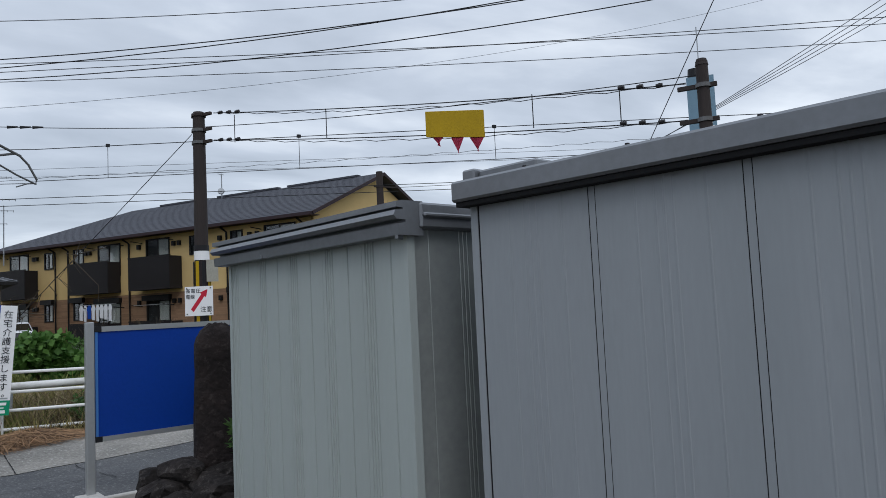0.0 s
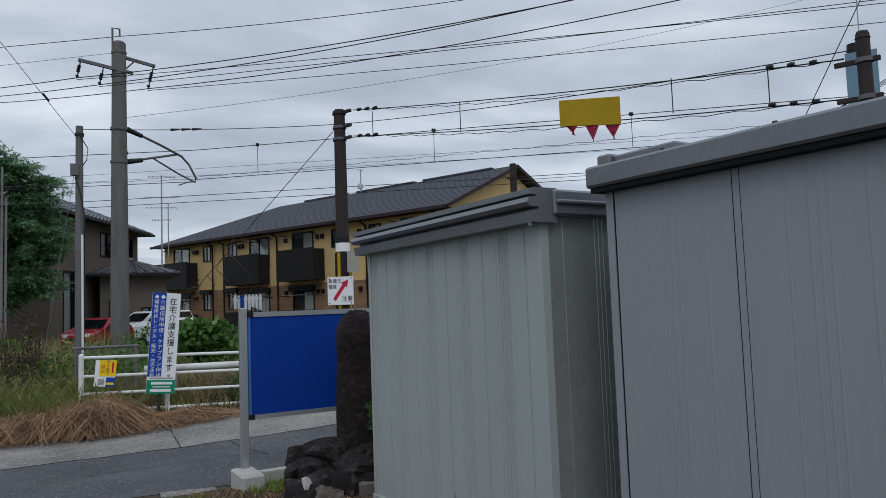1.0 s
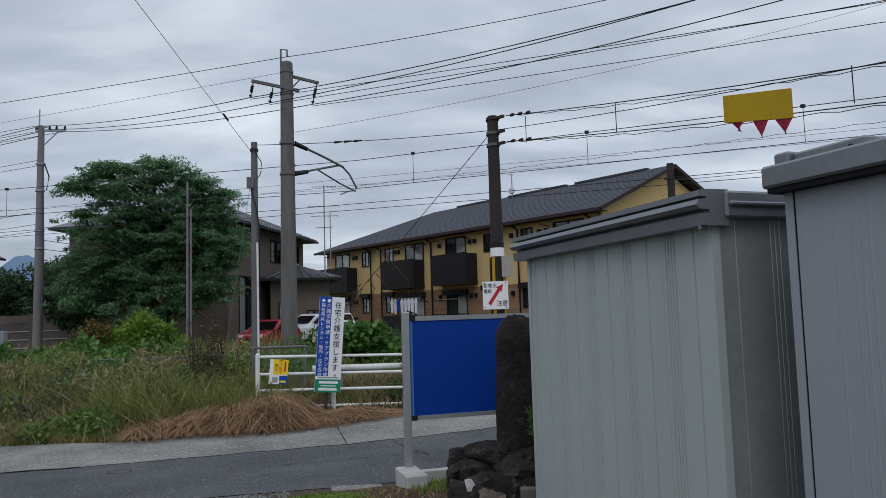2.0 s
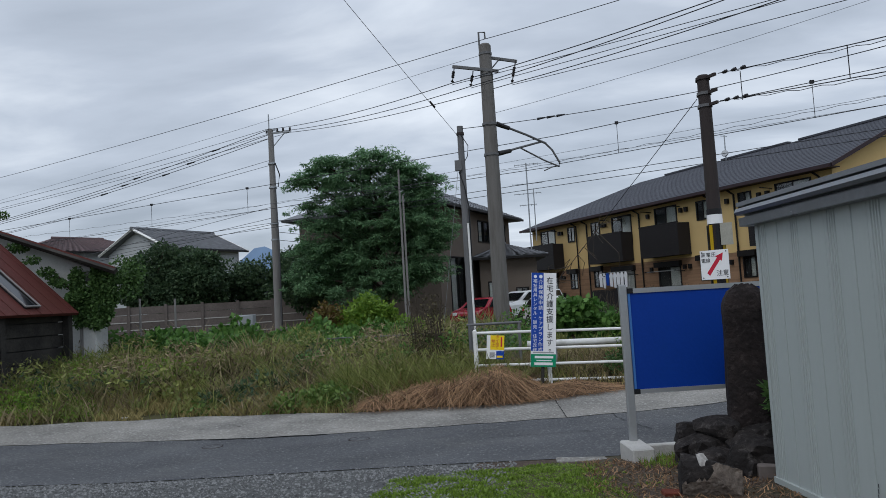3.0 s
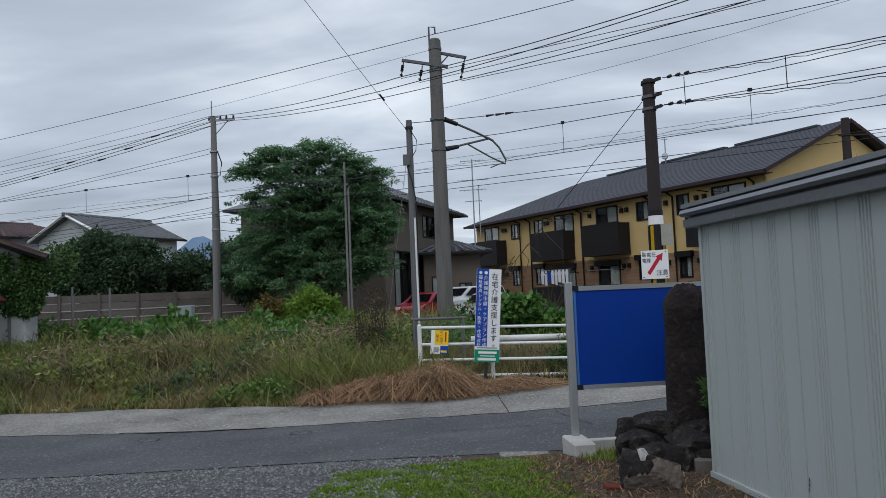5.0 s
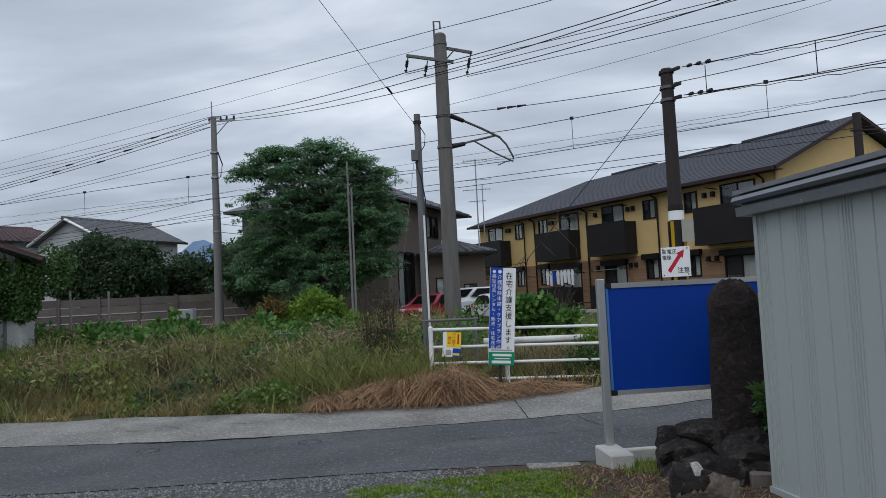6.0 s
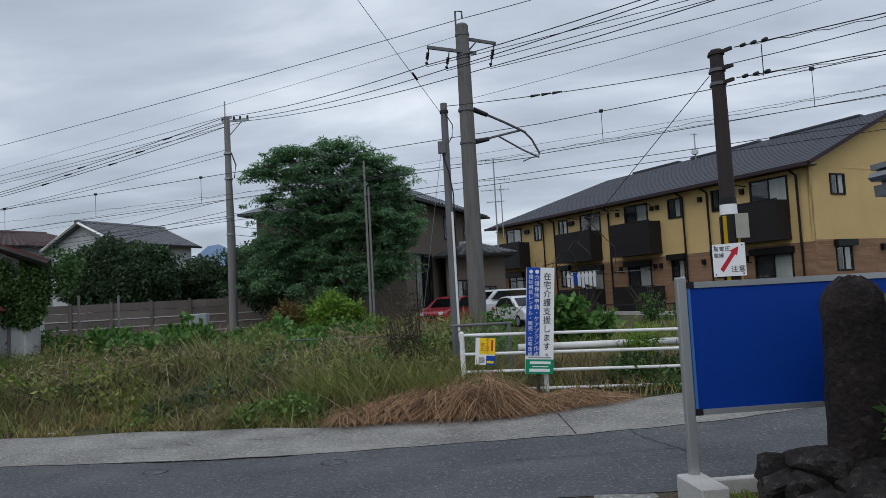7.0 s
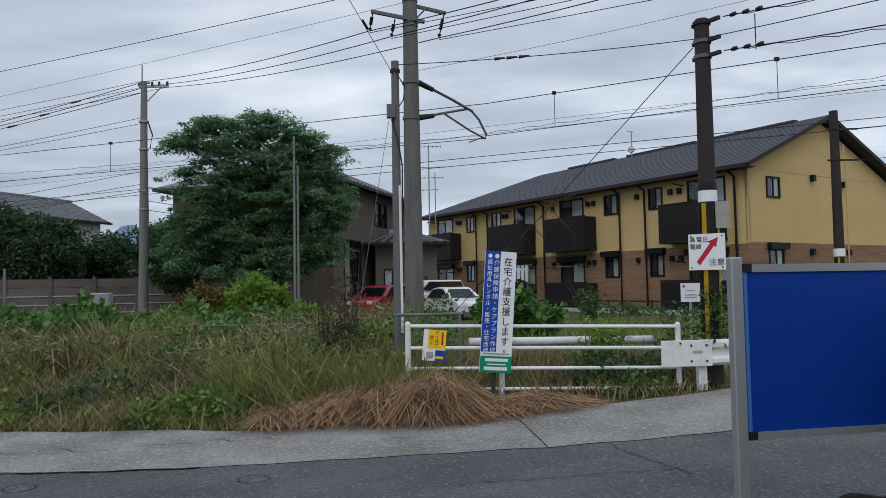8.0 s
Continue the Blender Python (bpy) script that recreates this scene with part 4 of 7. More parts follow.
def catenary_pole():
    s = thing("catenary_pole", "tall weathered concrete railway pole with insulated top arms", "pole", Matrix.Translation(PC))
    top = 9.15
    part("shaft", rod((0, 0, 0.2), (0, 0, top), 0.245, 0.175, 24), POLE_CONC, s)
    part("cap", rod((0, 0, top), (0, 0, top + 0.05), 0.17, 0.14, 20), POLE_CONC, s)
    for z in (8.25, 6.8, 5.9, 8.9):
        part("collar", band(None, (0, 0, z), 0.225 if z < 8 else 0.195, 0.07), DULL_STEEL, s)
    arm = part("top_arm", box(-1.0, -0.19, 8.34, 0.36, -0.11, 8.42), DULL_STEEL, s)
    arm.matrix_local = Matrix.Translation((0, 0, 8.38)) @ pose(0, 0, 0, 0, 10, 5) @ Matrix.Translation((0, 0, -8.38))
    arm2 = part("top_arm", box(-0.05, 0.11, 8.82, 0.95, 0.18, 8.9), DULL_STEEL, s)
    arm2.matrix_local = Matrix.Translation((0, 0, 8.86)) @ pose(0, 0, 0, 0, 12, 5) @ Matrix.Translation((0, 0, -8.86))
    part("brace", rod((0.12, 0.1, 8.45), (0.42, 0.14, 8.78), 0.02), DULL_STEEL, s)
    part("top_bracket", tube([(-0.16, 0, 8.5), (-0.16, 0, 9.58), (0.02, 0, 9.56), (0.02, 0, 9.36)], 0.028, 8), DULL_STEEL, s)
    for a, b in (((-0.93, -0.1, 8.6), (-1.02, -0.12, 8.1)), ((-0.38, -0.12, 8.4), (-0.48, -0.12, 7.95)), ((0.87, 0.2, 8.7), (0.72, 0.15, 8.0))):
        st = part("insulator_string", tube([a, tuple((Vector(a) * 0.5 + Vector(b) * 0.5) + Vector((0.02, 0, 0.02))), b], 0.018, 6), CERAMIC, s)
        for f in (0.35, 0.45, 0.55, 0.65, 0.9):
            p, q = Vector(a).lerp(Vector(b), f - 0.03), Vector(a).lerp(Vector(b), f + 0.03)
            part("disc", rod(p, q, 0.05, 0.04, 10), CERAMIC, st)
    # hinged cantilever over the track
    part("cantilever_tube", tube([(0.24, 0.02, 6.8), (1.05, 0.6, 6.52), (1.6, 1.0, 6.3)], 0.036, 8), DULL_STEEL, s)
    part("cantilever_tube", tube([(0.24, 0.02, 5.92), (0.7, 0.4, 6.1), (1.5, 0.95, 6.36)], 0.032, 8), DULL_STEEL, s)
    part("cantilever_tube", tube([(1.55, 0.98, 6.34), (1.78, 1.1, 6.1), (1.98, 1.22, 5.72), (1.95, 1.22, 5.6)], 0.03, 8), DULL_STEEL, s)
    part("steady_arm", tube([(0.85, 0.5, 6.12), (1.5, 0.9, 5.78), (1.95, 1.2, 5.6)], 0.026, 8), DULL_STEEL, s)
    part("contact_clamp", tube([(1.95, 1.2, 5.62), (1.75, 1.08, 5.58), (1.5, 0.92, 5.46)], 0.02, 6), DULL_STEEL, s)
    for z in (6.8, 5.92):
        part("insulator", rod((0.2, 0.0, z), (0.55, 0.25, z - 0.11 if z > 6 else z + 0.1), 0.075, 0.06, 10), CERAMIC, s)


catenary_pole()


def thin_pole():
    s = thing("steel_pole", "slim galvanised steel pole with a small junction box", "pole", Matrix.Translation(PT))
    part("shaft", rod((0, 0, 0.1), (0, 0, 5.1), 0.075, 0.06, 14), DULL_STEEL, s)
    part("junction_box", box(-0.13, -0.12, 4.22, 0.0, -0.02, 4.42), DULL_STEEL, s, "pale grey junction box")
    part("cable", tube([(-0.06, -0.07, 4.2), (0.03, -0.1, 3.9), (0.09, -0.06, 3.5), (0.08, -0.02, 2.5), (0.07, 0, 1.2)], 0.012, 6), CABLE, s)
    part("cable", tube([(0.0, -0.06, 4.95), (0.14, -0.05, 4.7), (0.12, -0.05, 4.5), (0.06, -0.06, 4.4)], 0.009, 6), CABLE, s)
    part("collar", band(None, (0, 0, 4.95), 0.075, 0.05), DARK_POLE, s)
    part("white_conduit", rod((0.06, -0.06, 1.0), (0.05, -0.06, 3.2), 0.02, n=8), WHITE, s)


thin_pole()


def utility_pole(p, top, lean=0):
    s = thing("utility_pole", "tall grey concrete utility pole with crossarm and many lines", "pole", Matrix.Translation(p))
    part("shaft", rod((0, 0, 0.2), (0, 0, top), 0.21, 0.13, 16), POLE_GREY, s)
    part("spike", rod((-0.08, 0, top - 0.3), (-0.08, 0, top + 0.75), 0.03), GALV, s)
    part("crossarm", box(-0.2, -0.05, top - 0.25, 1.05, 0.05, top - 0.16), GALV, s)
    part("crossarm", box(-0.25, -0.05, top - 0.08, 0.25, 0.05, top), GALV, s)
    part("brace", rod((0.1, 0, top - 0.9), (0.75, 0, top - 0.22), 0.025), GALV, s)
    for x in (-0.2, 0.35, 0.65, 1.0):
        part("insulator", rod((x, 0, top - 0.2), (x, 0, top + 0.0), 0.06, 0.045), CERAMIC, s)
    for z in (9.0, 7.8, 6.0, 5.2):
        part("collar", band(None, (0, 0, z), 0.2, 0.08), GALV, s)
    part("cable", tube([(0.2, -0.1, 9.0), (0.42, -0.15, 8.4), (0.3, -0.1, 7.8)], 0.03, 6), CABLE, s)
    part("cable", tube([(0.18, -0.15, 7.8), (0.25, -0.15, 5), (0.22, -0.18, 1.0)], 0.03, 6), CABLE_FAR, s)


utility_pole(PU, 10.75)

# feeder lines: far left, utility pole, catenary pole, then away over the road
ARM = (Vector((-1.02, -0.12, 8.1)), Vector((-0.48, -0.12, 7.95)), Vector((0.72, 0.15, 8.0)))
HIGH_END = (Vector((20.1, 3.6, 9.44)), Vector((21.2, 4.4, 10.4)), Vector((21.3, 3.2, 9.42)))
LOW_END = (Vector((36.8, -2.1, 8.38)), Vector((36.6, -3.3, 8.54)), Vector((38.4, -2.0, 8.37)))
WEST_HIGH = (Vector((-44.8, 41.2, 7.74)), Vector((-44.7, 42.0, 7.67)), Vector((-44.8, 41.6, 7.5)))
WEST_LOW = (Vector((-43.5, 46.0, 7.91)), Vector((-43.8, 45.2, 7.6)), Vector((-44.0, 44.4, 7.26)))
for k, pu in enumerate((Vector((-0.2, 0, 10.75)), Vector((0.35, 0, 10.6)), Vector((1.0, 0, 10.5)))):
    wire(PU + pu, PC + ARM[k], 0.2, 0.015, CABLE)
    wire(PC + ARM[k], HIGH_END[k], 0.75, 0.015, CABLE, n=24)
    wire(PC + ARM[k] + Vector((0, 0, -0.05)), LOW_END[k], 0.35, 0.011, CABLE, n=24)
    wire(PU + pu, WEST_HIGH[k], 0.34, 0.013, CABLE)
    wire(PU + pu * Vector((0, 0, 1)) - Vector((0, 0, 0.1 * k)), WEST_LOW[k], 0.48, 0.019, CABLE)
    for f in (0.12 + 0.05 * k, 0.3 + 0.03 * k):
        p = sag(PU + pu * Vector((0, 0, 1)) - Vector((0, 0, 0.1 * k)), WEST_LOW[k], 0.48, 100)[int(f * 100)]
        tagged(finish("cable_joint", rod(p, p + Vector((0.5, -0.17, 0.05)), 0.05, 0.03, 6), CABLE), "dark taped joint in the overhead cable", "cable joint", "cable joints")
wire(PC + Vector((0.02, 0, 9.36)), Vector((-46.9, 43.0, 9.45)), 0.28, 0.012, CABLE, n=20)
wire(PC + Vector((0.02, 0, 9.36)), Vector((24.2, 8.5, 11.83)), 0.73, 0.012, CABLE, n=20)
wire(PC + Vector((0.1, 0.3, 9.04)), Vector((-45.5, 45.8, 8.69)), 0.14, 0.007, CABLE_FAR, n=20)
wire(PC + Vector((0.1, 0.3, 7.19)), Vector((27.1, 18.0, 13.56)), 0.59, 0.007, CABLE_FAR, n=20)
for z, x, y, z2 in ((9.2, -44.7, 41.8, 5.9), (8.95, -44.8, 41.3, 5.86), (6.86, -41.9, 44.6, 4.0), (6.31, -41.9, 44.6, 3.9), (5.99, -41.9, 44.4, 4.0)):
    wire(PU + Vector((0, 0, z)), Vector((x, y, z2)), 0.3 if z > 8 else 0.1, 0.014, CABLE_FAR if z > 6 else CABLE)
for z in (6.2, 5.6, 5.2):
    wire(PU + Vector((0, 0, z)), Vector((-3.5, 45.0, z - 0.3)), 0.2, 0.016, CABLE_FAR)


# railway overhead line: it bends at the cantilever
def overhead_line(p, q, zm, zc, zm2, zc2, every=5.2):
    w = thing("overhead_line", "railway messenger and contact wire with droppers", "cable", group="overhead lines")
    p, q = Vector(p), Vector(q)
    up = Vector((0, 0, 1))
    part("messenger", tube([p + up * zm, q + up * zm2], 0.011, 5), CABLE, w)
    part("contact_wire", tube([p + up * zc, q + up * zc2], 0.010, 5), CABLE, w)
    n = 90
    wavy = [p.lerp(q, i / n) + up * (zc + (zc2 - zc) * i / n + 0.06 + 0.9 * (i / n) ** 1.5 + 0.035 * (i % 2)) for i in range(n + 1)]
    part("feeder_strand", tube(wavy, 0.006, 4), CABLE_FAR, w)
    L = (q - p).length
    k = 2.0
    while k < L:
        f = k / L
        c = p.lerp(q, f)
        part("dropper", rod(c + up * (zc + (zc2 - zc) * f), c + up * (zm + (zm2 - zm) * f + 0.02), 0.008, n=5), CABLE, w)
        part("clip", box(-0.05, -0.03, -0.03, 0.05, 0.03, 0.05, m=Matrix.Translation(c + up * (zm + (zm2 - zm) * f))), CABLE, w)
        k += every


TIP = PC + Vector((1.95, 1.2, 0))
overhead_line(TIP, Vector((-44.8, 39.0, 0)), 6.55, 5.62, 6.1, 5.25)
overhead_line(TIP, Vector((32.0, 2.6, 0)), 6.55, 5.68, 6.25, 5.4)
for dy, z, r in ((0, 6.0, 0.013), (0.5, 5.85, 0.013), (-1, 6.75, 0.007), (-1.6, 6.4, 0.007)):
    wire(Vector((-36.0, 45.6 + dy, z)), Vector((46.0, 3.8 + dy, z)), 0.15, r, CABLE if r > 0.01 else CABLE_FAR, n=20)
# line from the slim pole past the dark pole, and the stays
wire(PT + Vector((0, 0, 5.05)), PD + Vector((0.1, 0.1, 5.2)), 0.05, 0.008, CABLE)
wire(PD + Vector((0.1, 0.1, 5.2)), PH + Vector((0.1, 0.1, 4.5)), 0.08, 0.008, CABLE)
for f in (0.33, 0.37, 0.41):
    p = (PT + Vector((0, 0, 5.05))).lerp(PD + Vector((0.1, 0.1, 5.2)), f) - Vector((0, 0, 0.045))
    tagged(finish("cable_joint", rod(p, p + Vector((0.16, -0.02, 0.012)), 0.026, 0.012, 6), CABLE), "dark taped joint in the overhead cable", "cable joint", "cable joints")
wire(PT + Vector((0, 0, 4.85)), Vector((-3.9, 6.0, 8.4)), 0.02, 0.0055, CABLE)
tagged(finish("insulator", rod((-1.27, 12.95, 5.27), (-1.33, 12.8, 5.34), 0.018), CERAMIC), "dark egg insulator in the stay wire", "insulator")
wire(PT + Vector((0, 0, 4.8)), PT + Vector((-0.9, 1.6, 0.3)), 0.0, 0.005, GALV, "stay_wire", "thin galvanised stay wire")
wire(PD + Vector((-0.1, 0.1, 5.05)), Vector((-0.6, 18.0, 0.42)), 0.0, 0.008, CABLE, "stay_wire", "steel stay wire from the dark pole")
wire(Vector((7.2, 6.3, 0.3)), Vector((7.15, 6.1, 3.6)), 0.0, 0.03, DARK_POLE, "stay_post", "short dark stay post behind the shed")
wire(Vector((7.15, 6.1, 3.6)), Vector((6.6, 3.5, 6.05)), 0.0, 0.006, CABLE, "stay_wire", "steel stay wire above the shed roof")
for k in range(4):
    wire(Vector((12.0, 12.0 + 0.25 * k, 4.6)), Vector((17.0 + 0.4 * k, 6.5, 8.6)), 0.1, 0.009, CABLE_FAR)


def far_pole():
    p = W0 + G * 1.25 - R * 2.55
    s = thing("dark_pole", "dark round railway pole before the yellow gable", "pole", Matrix.Translation((p.x, p.y, 0)))
    part("shaft", rod((0, 0, 0.3), (0, 0, 8.15), 0.2, 0.155, 18), DARK_POLE, s)
    part("white_band", rod((0, 0, 2.55), (0, 0, 2.85), 0.205, n=18), SIGN_WHITE, s)
    for k in range(10):
        part("stripe", box(-0.035, -0.006, 1.2, 0.035, 0.006, 2.5, m=Matrix.Rotation(k * 0.628, 4, "Z") @ Matrix.Translation((0, -0.203, 0))), BOARD_YELLOW if k % 2 else BLACK, s)
    for z in (7.45, 6.25):
        br = part("collar", band(None, (0, 0, z), 0.185, 0.07), DARK_POLE, s)
        part("arm", box(-0.3, -0.03, -0.03, 0.9, 0.03, 0.03, m=frame_at(0, 0, z, (1, 0))), DARK_POLE, br)
        w = wire(Vector((p.x + 0.9, p.y, z)), Vector((p.x + 16, p.y - 10, z + 0.2)), 0.1, 0.014, CABLE)
    pipe = tagged(finish("vent_pipe", tube([(p.x + 0.55, p.y + 0.3, 0.4), (p.x + 0.55, p.y + 0.3, 6.4), (p.x + 0.5, p.y + 0.3, 6.9)], 0.03, 8), WALL_YELLOW), "cream pipe standing beside the railway pole", "pipe")


# ---- apartment house ----
W0 = Vector((12.95, 32.09, 0))
APT = frame_at(W0.x, W0.y, 0, R)  # local x along the front, local y toward the camera side is negative
# local +y of this frame points away from R turned left; the house lies on the -y side
U0, U1, DEPTH, SPLIT, EAVE = 0.42, 25.3, 11.0, 3.25, 6.35


def win(parent, u0, u1, z0, z1, hood=False, split=True):
    """A dark framed sliding window with glass, curtain and a panel coloured as the room's shade behind, on the front at
    local y = 0, facing +y.
    """
    w = part("window", box(u0, -0.10, z0, u1, -0.06, z1), ROOM_SHADE, parent)
    bm = bmesh.new()
    t = 0.07
    for a in ((u0, z0, u1, z0 + t), (u0, z1 - t, u1, z1), (u0, z0 + t, u0 + t, z1 - t), (u1 - t, z0 + t, u1, z1 - t)):
        box(a[0], -0.04, a[1], a[2], 0.05, a[3], bm)
    if split:
        box((u0 + u1) / 2 - 0.03, -0.02, z0 + t, (u0 + u1) / 2 + 0.03, 0.035, z1 - t, bm)
    part("frame", bm, FRAME, w)
    pane = part("pane", box(u0 + t, 0.0, z0 + t, u1 - t, 0.008, z1 - t), window_glass, w)
    pane.visible_shadow = False
    cu = bmesh.new()
    n = 14
    cu_w = (u1 - u0 - 2 * t) * 0.55
    for i in range(n):
        xa, xb = u0 + t + cu_w * i / n, u0 + t + cu_w * (i + 1) / n
        f = [cu.verts.new(v) for v in ((xa, -0.045 + 0.012 * (i % 2), z0 + t), (xb, -0.045 + 0.012 * ((i + 1) % 2), z0 + t), (xb, -0.045 + 0.012 * ((i + 1) % 2), z1 - t), (xa, -0.045 + 0.012 * (i % 2), z1 - t))]
        cu.faces.new(f)
    part("curtain", cu, CURTAIN, w)
    if hood:
        part("hood", box(u0 - 0.12, 0.055, z1 - 0.02, u1 + 0.12, 0.26, z1 + 0.26), FRAME, w, "dark shutter box above the window")
    return w


def wall_with_holes(y0, y1, u0, u1, z0, z1, holes, material, parent, name="wall"):
    """A wall slab cut by rectangular openings."""
    us = sorted({u0, u1, *[h[0] for h in holes], *[h[1] for h in holes]})
    zs = sorted({z0, z1, *[max(z0, h[2]) for h in holes if h[2] < z1], *[min(z1, h[3]) for h in holes if h[3] > z0]})
    zs = [z for z in zs if z0 <= z <= z1]
    us = [u for u in us if u0 <= u <= u1]
    bm = bmesh.new()
    for a, b in zip(us, us[1:]):
        for c, d in zip(zs, zs[1:]):
            mu, mz = (a + b) / 2, (c + d) / 2
            if not any(h[0] < mu < h[1] and h[2] < mz < h[3] for h in holes):
                box(a, y0, c, b, y1, d, bm)
    bmesh.ops.remove_doubles(bm, verts=bm.verts[:], dist=0.0005)
    return part(name, bm, material, parent)


def apartment():
    s = thing("apartment_house", "two-storey ochre apartment house with brick lower floor and dark roof", "house", APT @ Matrix.Diagonal((1, 1, 1, 1)))
    doors = [(1.45, 3.4), (9.97, 11.79), (13.86, 15.76), (22.2, 24.1)]
    wins = [(4.8, 5.63), (7.56, 8.5), (17.0, 17.95), (19.8, 20.65)]
    up = [(a, b, 4.3, 6.12) for a, b in doors] + [(a, b, 5.05, 6.05) for a, b in wins]
    low = [(a, b, 0.95, 2.85) for a, b in doors] + [(a, b, 1.95, 3.0) for a, b in wins]
    wall_with_holes(-0.12, 0.0, U0, U1, SPLIT, EAVE + 0.05, up, WALL_YELLOW, s)
    wall_with_holes(-0.12, 0.012, U0, U1, 0.45, SPLIT, low, BRICKISH, s)
    # thin brick courses proud of the lower wall
    bm = bmesh.new()
    z = 0.5
    while z < SPLIT - 0.03:
        segs, cur = [], U0
        for a, b, c, d in sorted(low):
            if c - 0.1 < z < d + 0.3:
                segs.append((cur, a - 0.03))
                cur = b + 0.03
        segs.append((cur, U1))
        for a, b in segs:
            u = a
            while u < b - 0.05:
                e2 = min(b, u + 0.9 + 0.25 * random.random())
                box(u + 0.004, 0.012, z, e2 - 0.004, 0.028, z + 0.075, bm)
                u = e2
        z += 0.09
    part("brick_facing", bm, BRICKISH, s)["kind"] = "stuff"
    part("band", box(U0 - 0.02, 0.0, SPLIT - 0.04, U1, 0.035, SPLIT + 0.04), WALL_YELLOW, s)
    part("foundation", box(U0 + 0.02, -0.3, 0.2, U1, 0.004, 0.5), CONCRETE, s)
    for a, b, c, d in up:
        win(s, a, b, c, d)
    for a, b, c, d in low:
        win(s, a, b, c, d, hood=True)
    # gable wall toward the railway crossing
    gab = Matrix.Translation((U0, -DEPTH, 0)) @ pose(0, 0, 0, 0, 0, 90)  # local x runs toward the front
    gw = [(DEPTH - 2.2, DEPTH - 1.25, 5.15, 6.05)]
    wall_with_holes(0.0, 0.12, 0, DEPTH, SPLIT, EAVE, gw, WALL_YELLOW, s).matrix_local = gab @ Matrix.Translation((0, -0.12, 0))
    gl = [(DEPTH - 2.3, DEPTH - 1.25, 1.95, 3.0)]
    wall_with_holes(0.0, 0.12, 0, DEPTH, 0.45, SPLIT, gl, BRICKISH, s).matrix_local = gab @ Matrix.Translation((0, -0.108, 0))
    bm = bmesh.new()
    z = 0.5
    while z < SPLIT - 0.03:
        u = 0.0
        stops = [(0, DEPTH - 2.35), (DEPTH - 1.2, DEPTH)] if 1.9 < z < 3.25 else [(0, DEPTH)]
        for a, b in stops:
            u = a
            while u < b - 0.05:
                e2 = min(b, u + 0.9 + 0.25 * random.random())
                box(u + 0.004, 0.012, z, e2 - 0.004, 0.03, z + 0.075, bm)
                u = e2
        z += 0.09
    bc = part("brick_facing", bm, BRICKISH, s)
    bc["kind"] = "stuff"
    bc.matrix_local = gab
    tri = prism([(0, EAVE), (DEPTH, EAVE), (DEPTH / 2, EAVE + 2.34)], 0.12)
    part("gable_wall", tri, WALL_YELLOW, s).matrix_local = gab
    for a, b, c, d, hd in ((DEPTH - 2.2, DEPTH - 1.25, 5.15, 6.05, False), (DEPTH - 2.3, DEPTH - 1.25, 1.95, 3.0, True)):
        win(s, a, b, c, d, hd).matrix_local = gab
    for u, z in ((DEPTH - 4.55, 6.15), (DEPTH - 7.0, 6.0), (DEPTH - 4.3, 2.9), (DEPTH - 7.2, 2.9)):
        part("vent_cowl", box(u - 0.1, 0.03, z - 0.14, u + 0.1, 0.2, z + 0.14), FRAME, s).matrix_local = gab
    part("joint", box(0, 0.0, 6.28, DEPTH, 0.012, 6.31), WALL_YELLOW, s).matrix_local = gab
    part("back_wall", box(U0, -DEPTH, 0.45, U1, -DEPTH + 0.12, EAVE), WALL_YELLOW, s)
    part("end_wall", box(U1 - 0.12, -DEPTH + 0.12, 0.45, U1, -0.12, EAVE), WALL_YELLOW, s)
    # roof: gable at the near end, hip at the far end, with slate rows
    ov, ze, zr = 0.62, EAVE + 0.06, EAVE + 2.66
    ym = -DEPTH / 2
    ua, ub = U0 - 0.45, U1 + 0.6
    hip = ub - (DEPTH / 2 + ov)
    part("roof", slab([(ua, ov, ze), (ub, ov, ze), (hip, ym, zr), (ua, ym, zr)], 0.12), ROOF_DARK, s)
    part("roof", slab([(ua, -DEPTH - ov, ze), (ub, -DEPTH - ov, ze), (hip, ym, zr), (ua, ym, zr)], 0.12), ROOF_DARK, s)
    part("roof", slab([(ub, ov, ze), (ub, -DEPTH - ov, ze), (hip, ym, zr)], 0.12), ROOF_DARK, s)
    bm = bmesh.new()
    rows = 24
    for i in range(rows):
        f0, f1 = i / rows, (i + 1) / rows
        y0_, y1_ = ov + (ym - ov) * f0, ov + (ym - ov) * f1
        z0_, z1_ = ze + (zr - ze) * f0, ze + (zr - ze) * f1
        u_end = ub - (ub - hip) * f1
        u = ua
        while u < u_end - 0.1:
            e2 = min(u_end, u + 0.9)
            q = [bm.verts.new(v) for v in ((u, y0_, z0_ + 0.022), (e2 - 0.008, y0_, z0_ + 0.022), (e2 - 0.008, y1_, z1_ + 0.006), (u, y1_, z1_ + 0.006))]
            q2 = [bm.verts.new(v) for v in ((u, y0_, z0_ + 0.002), (e2 - 0.008, y0_, z0_ + 0.002))]
            bm.faces.new(q)
            bm.faces.new((q[0], q2[0], q2[1], q[1]))
            u = e2
    part("slate_covering", bm, ROOF_DARK, s)["kind"] = "stuff"
    for a, b in ((1.6, 6.5), (7.2, 12), (13, 17)):
        part("ridge_vent", box(ua + a, ym - 0.16, zr - 0.02, ua + b, ym + 0.16, zr + 0.08), ROOF_DARK, s)
    part("gutter", box(ua, ov + 0.003, ze - 0.16, ub, ov + 0.12, ze - 0.01), MAROON, s)
    part("soffit", box(ua + 0.05, 0.0, ze - 0.14, ub - 0.1, ov, ze - 0.1), MAROON, s)
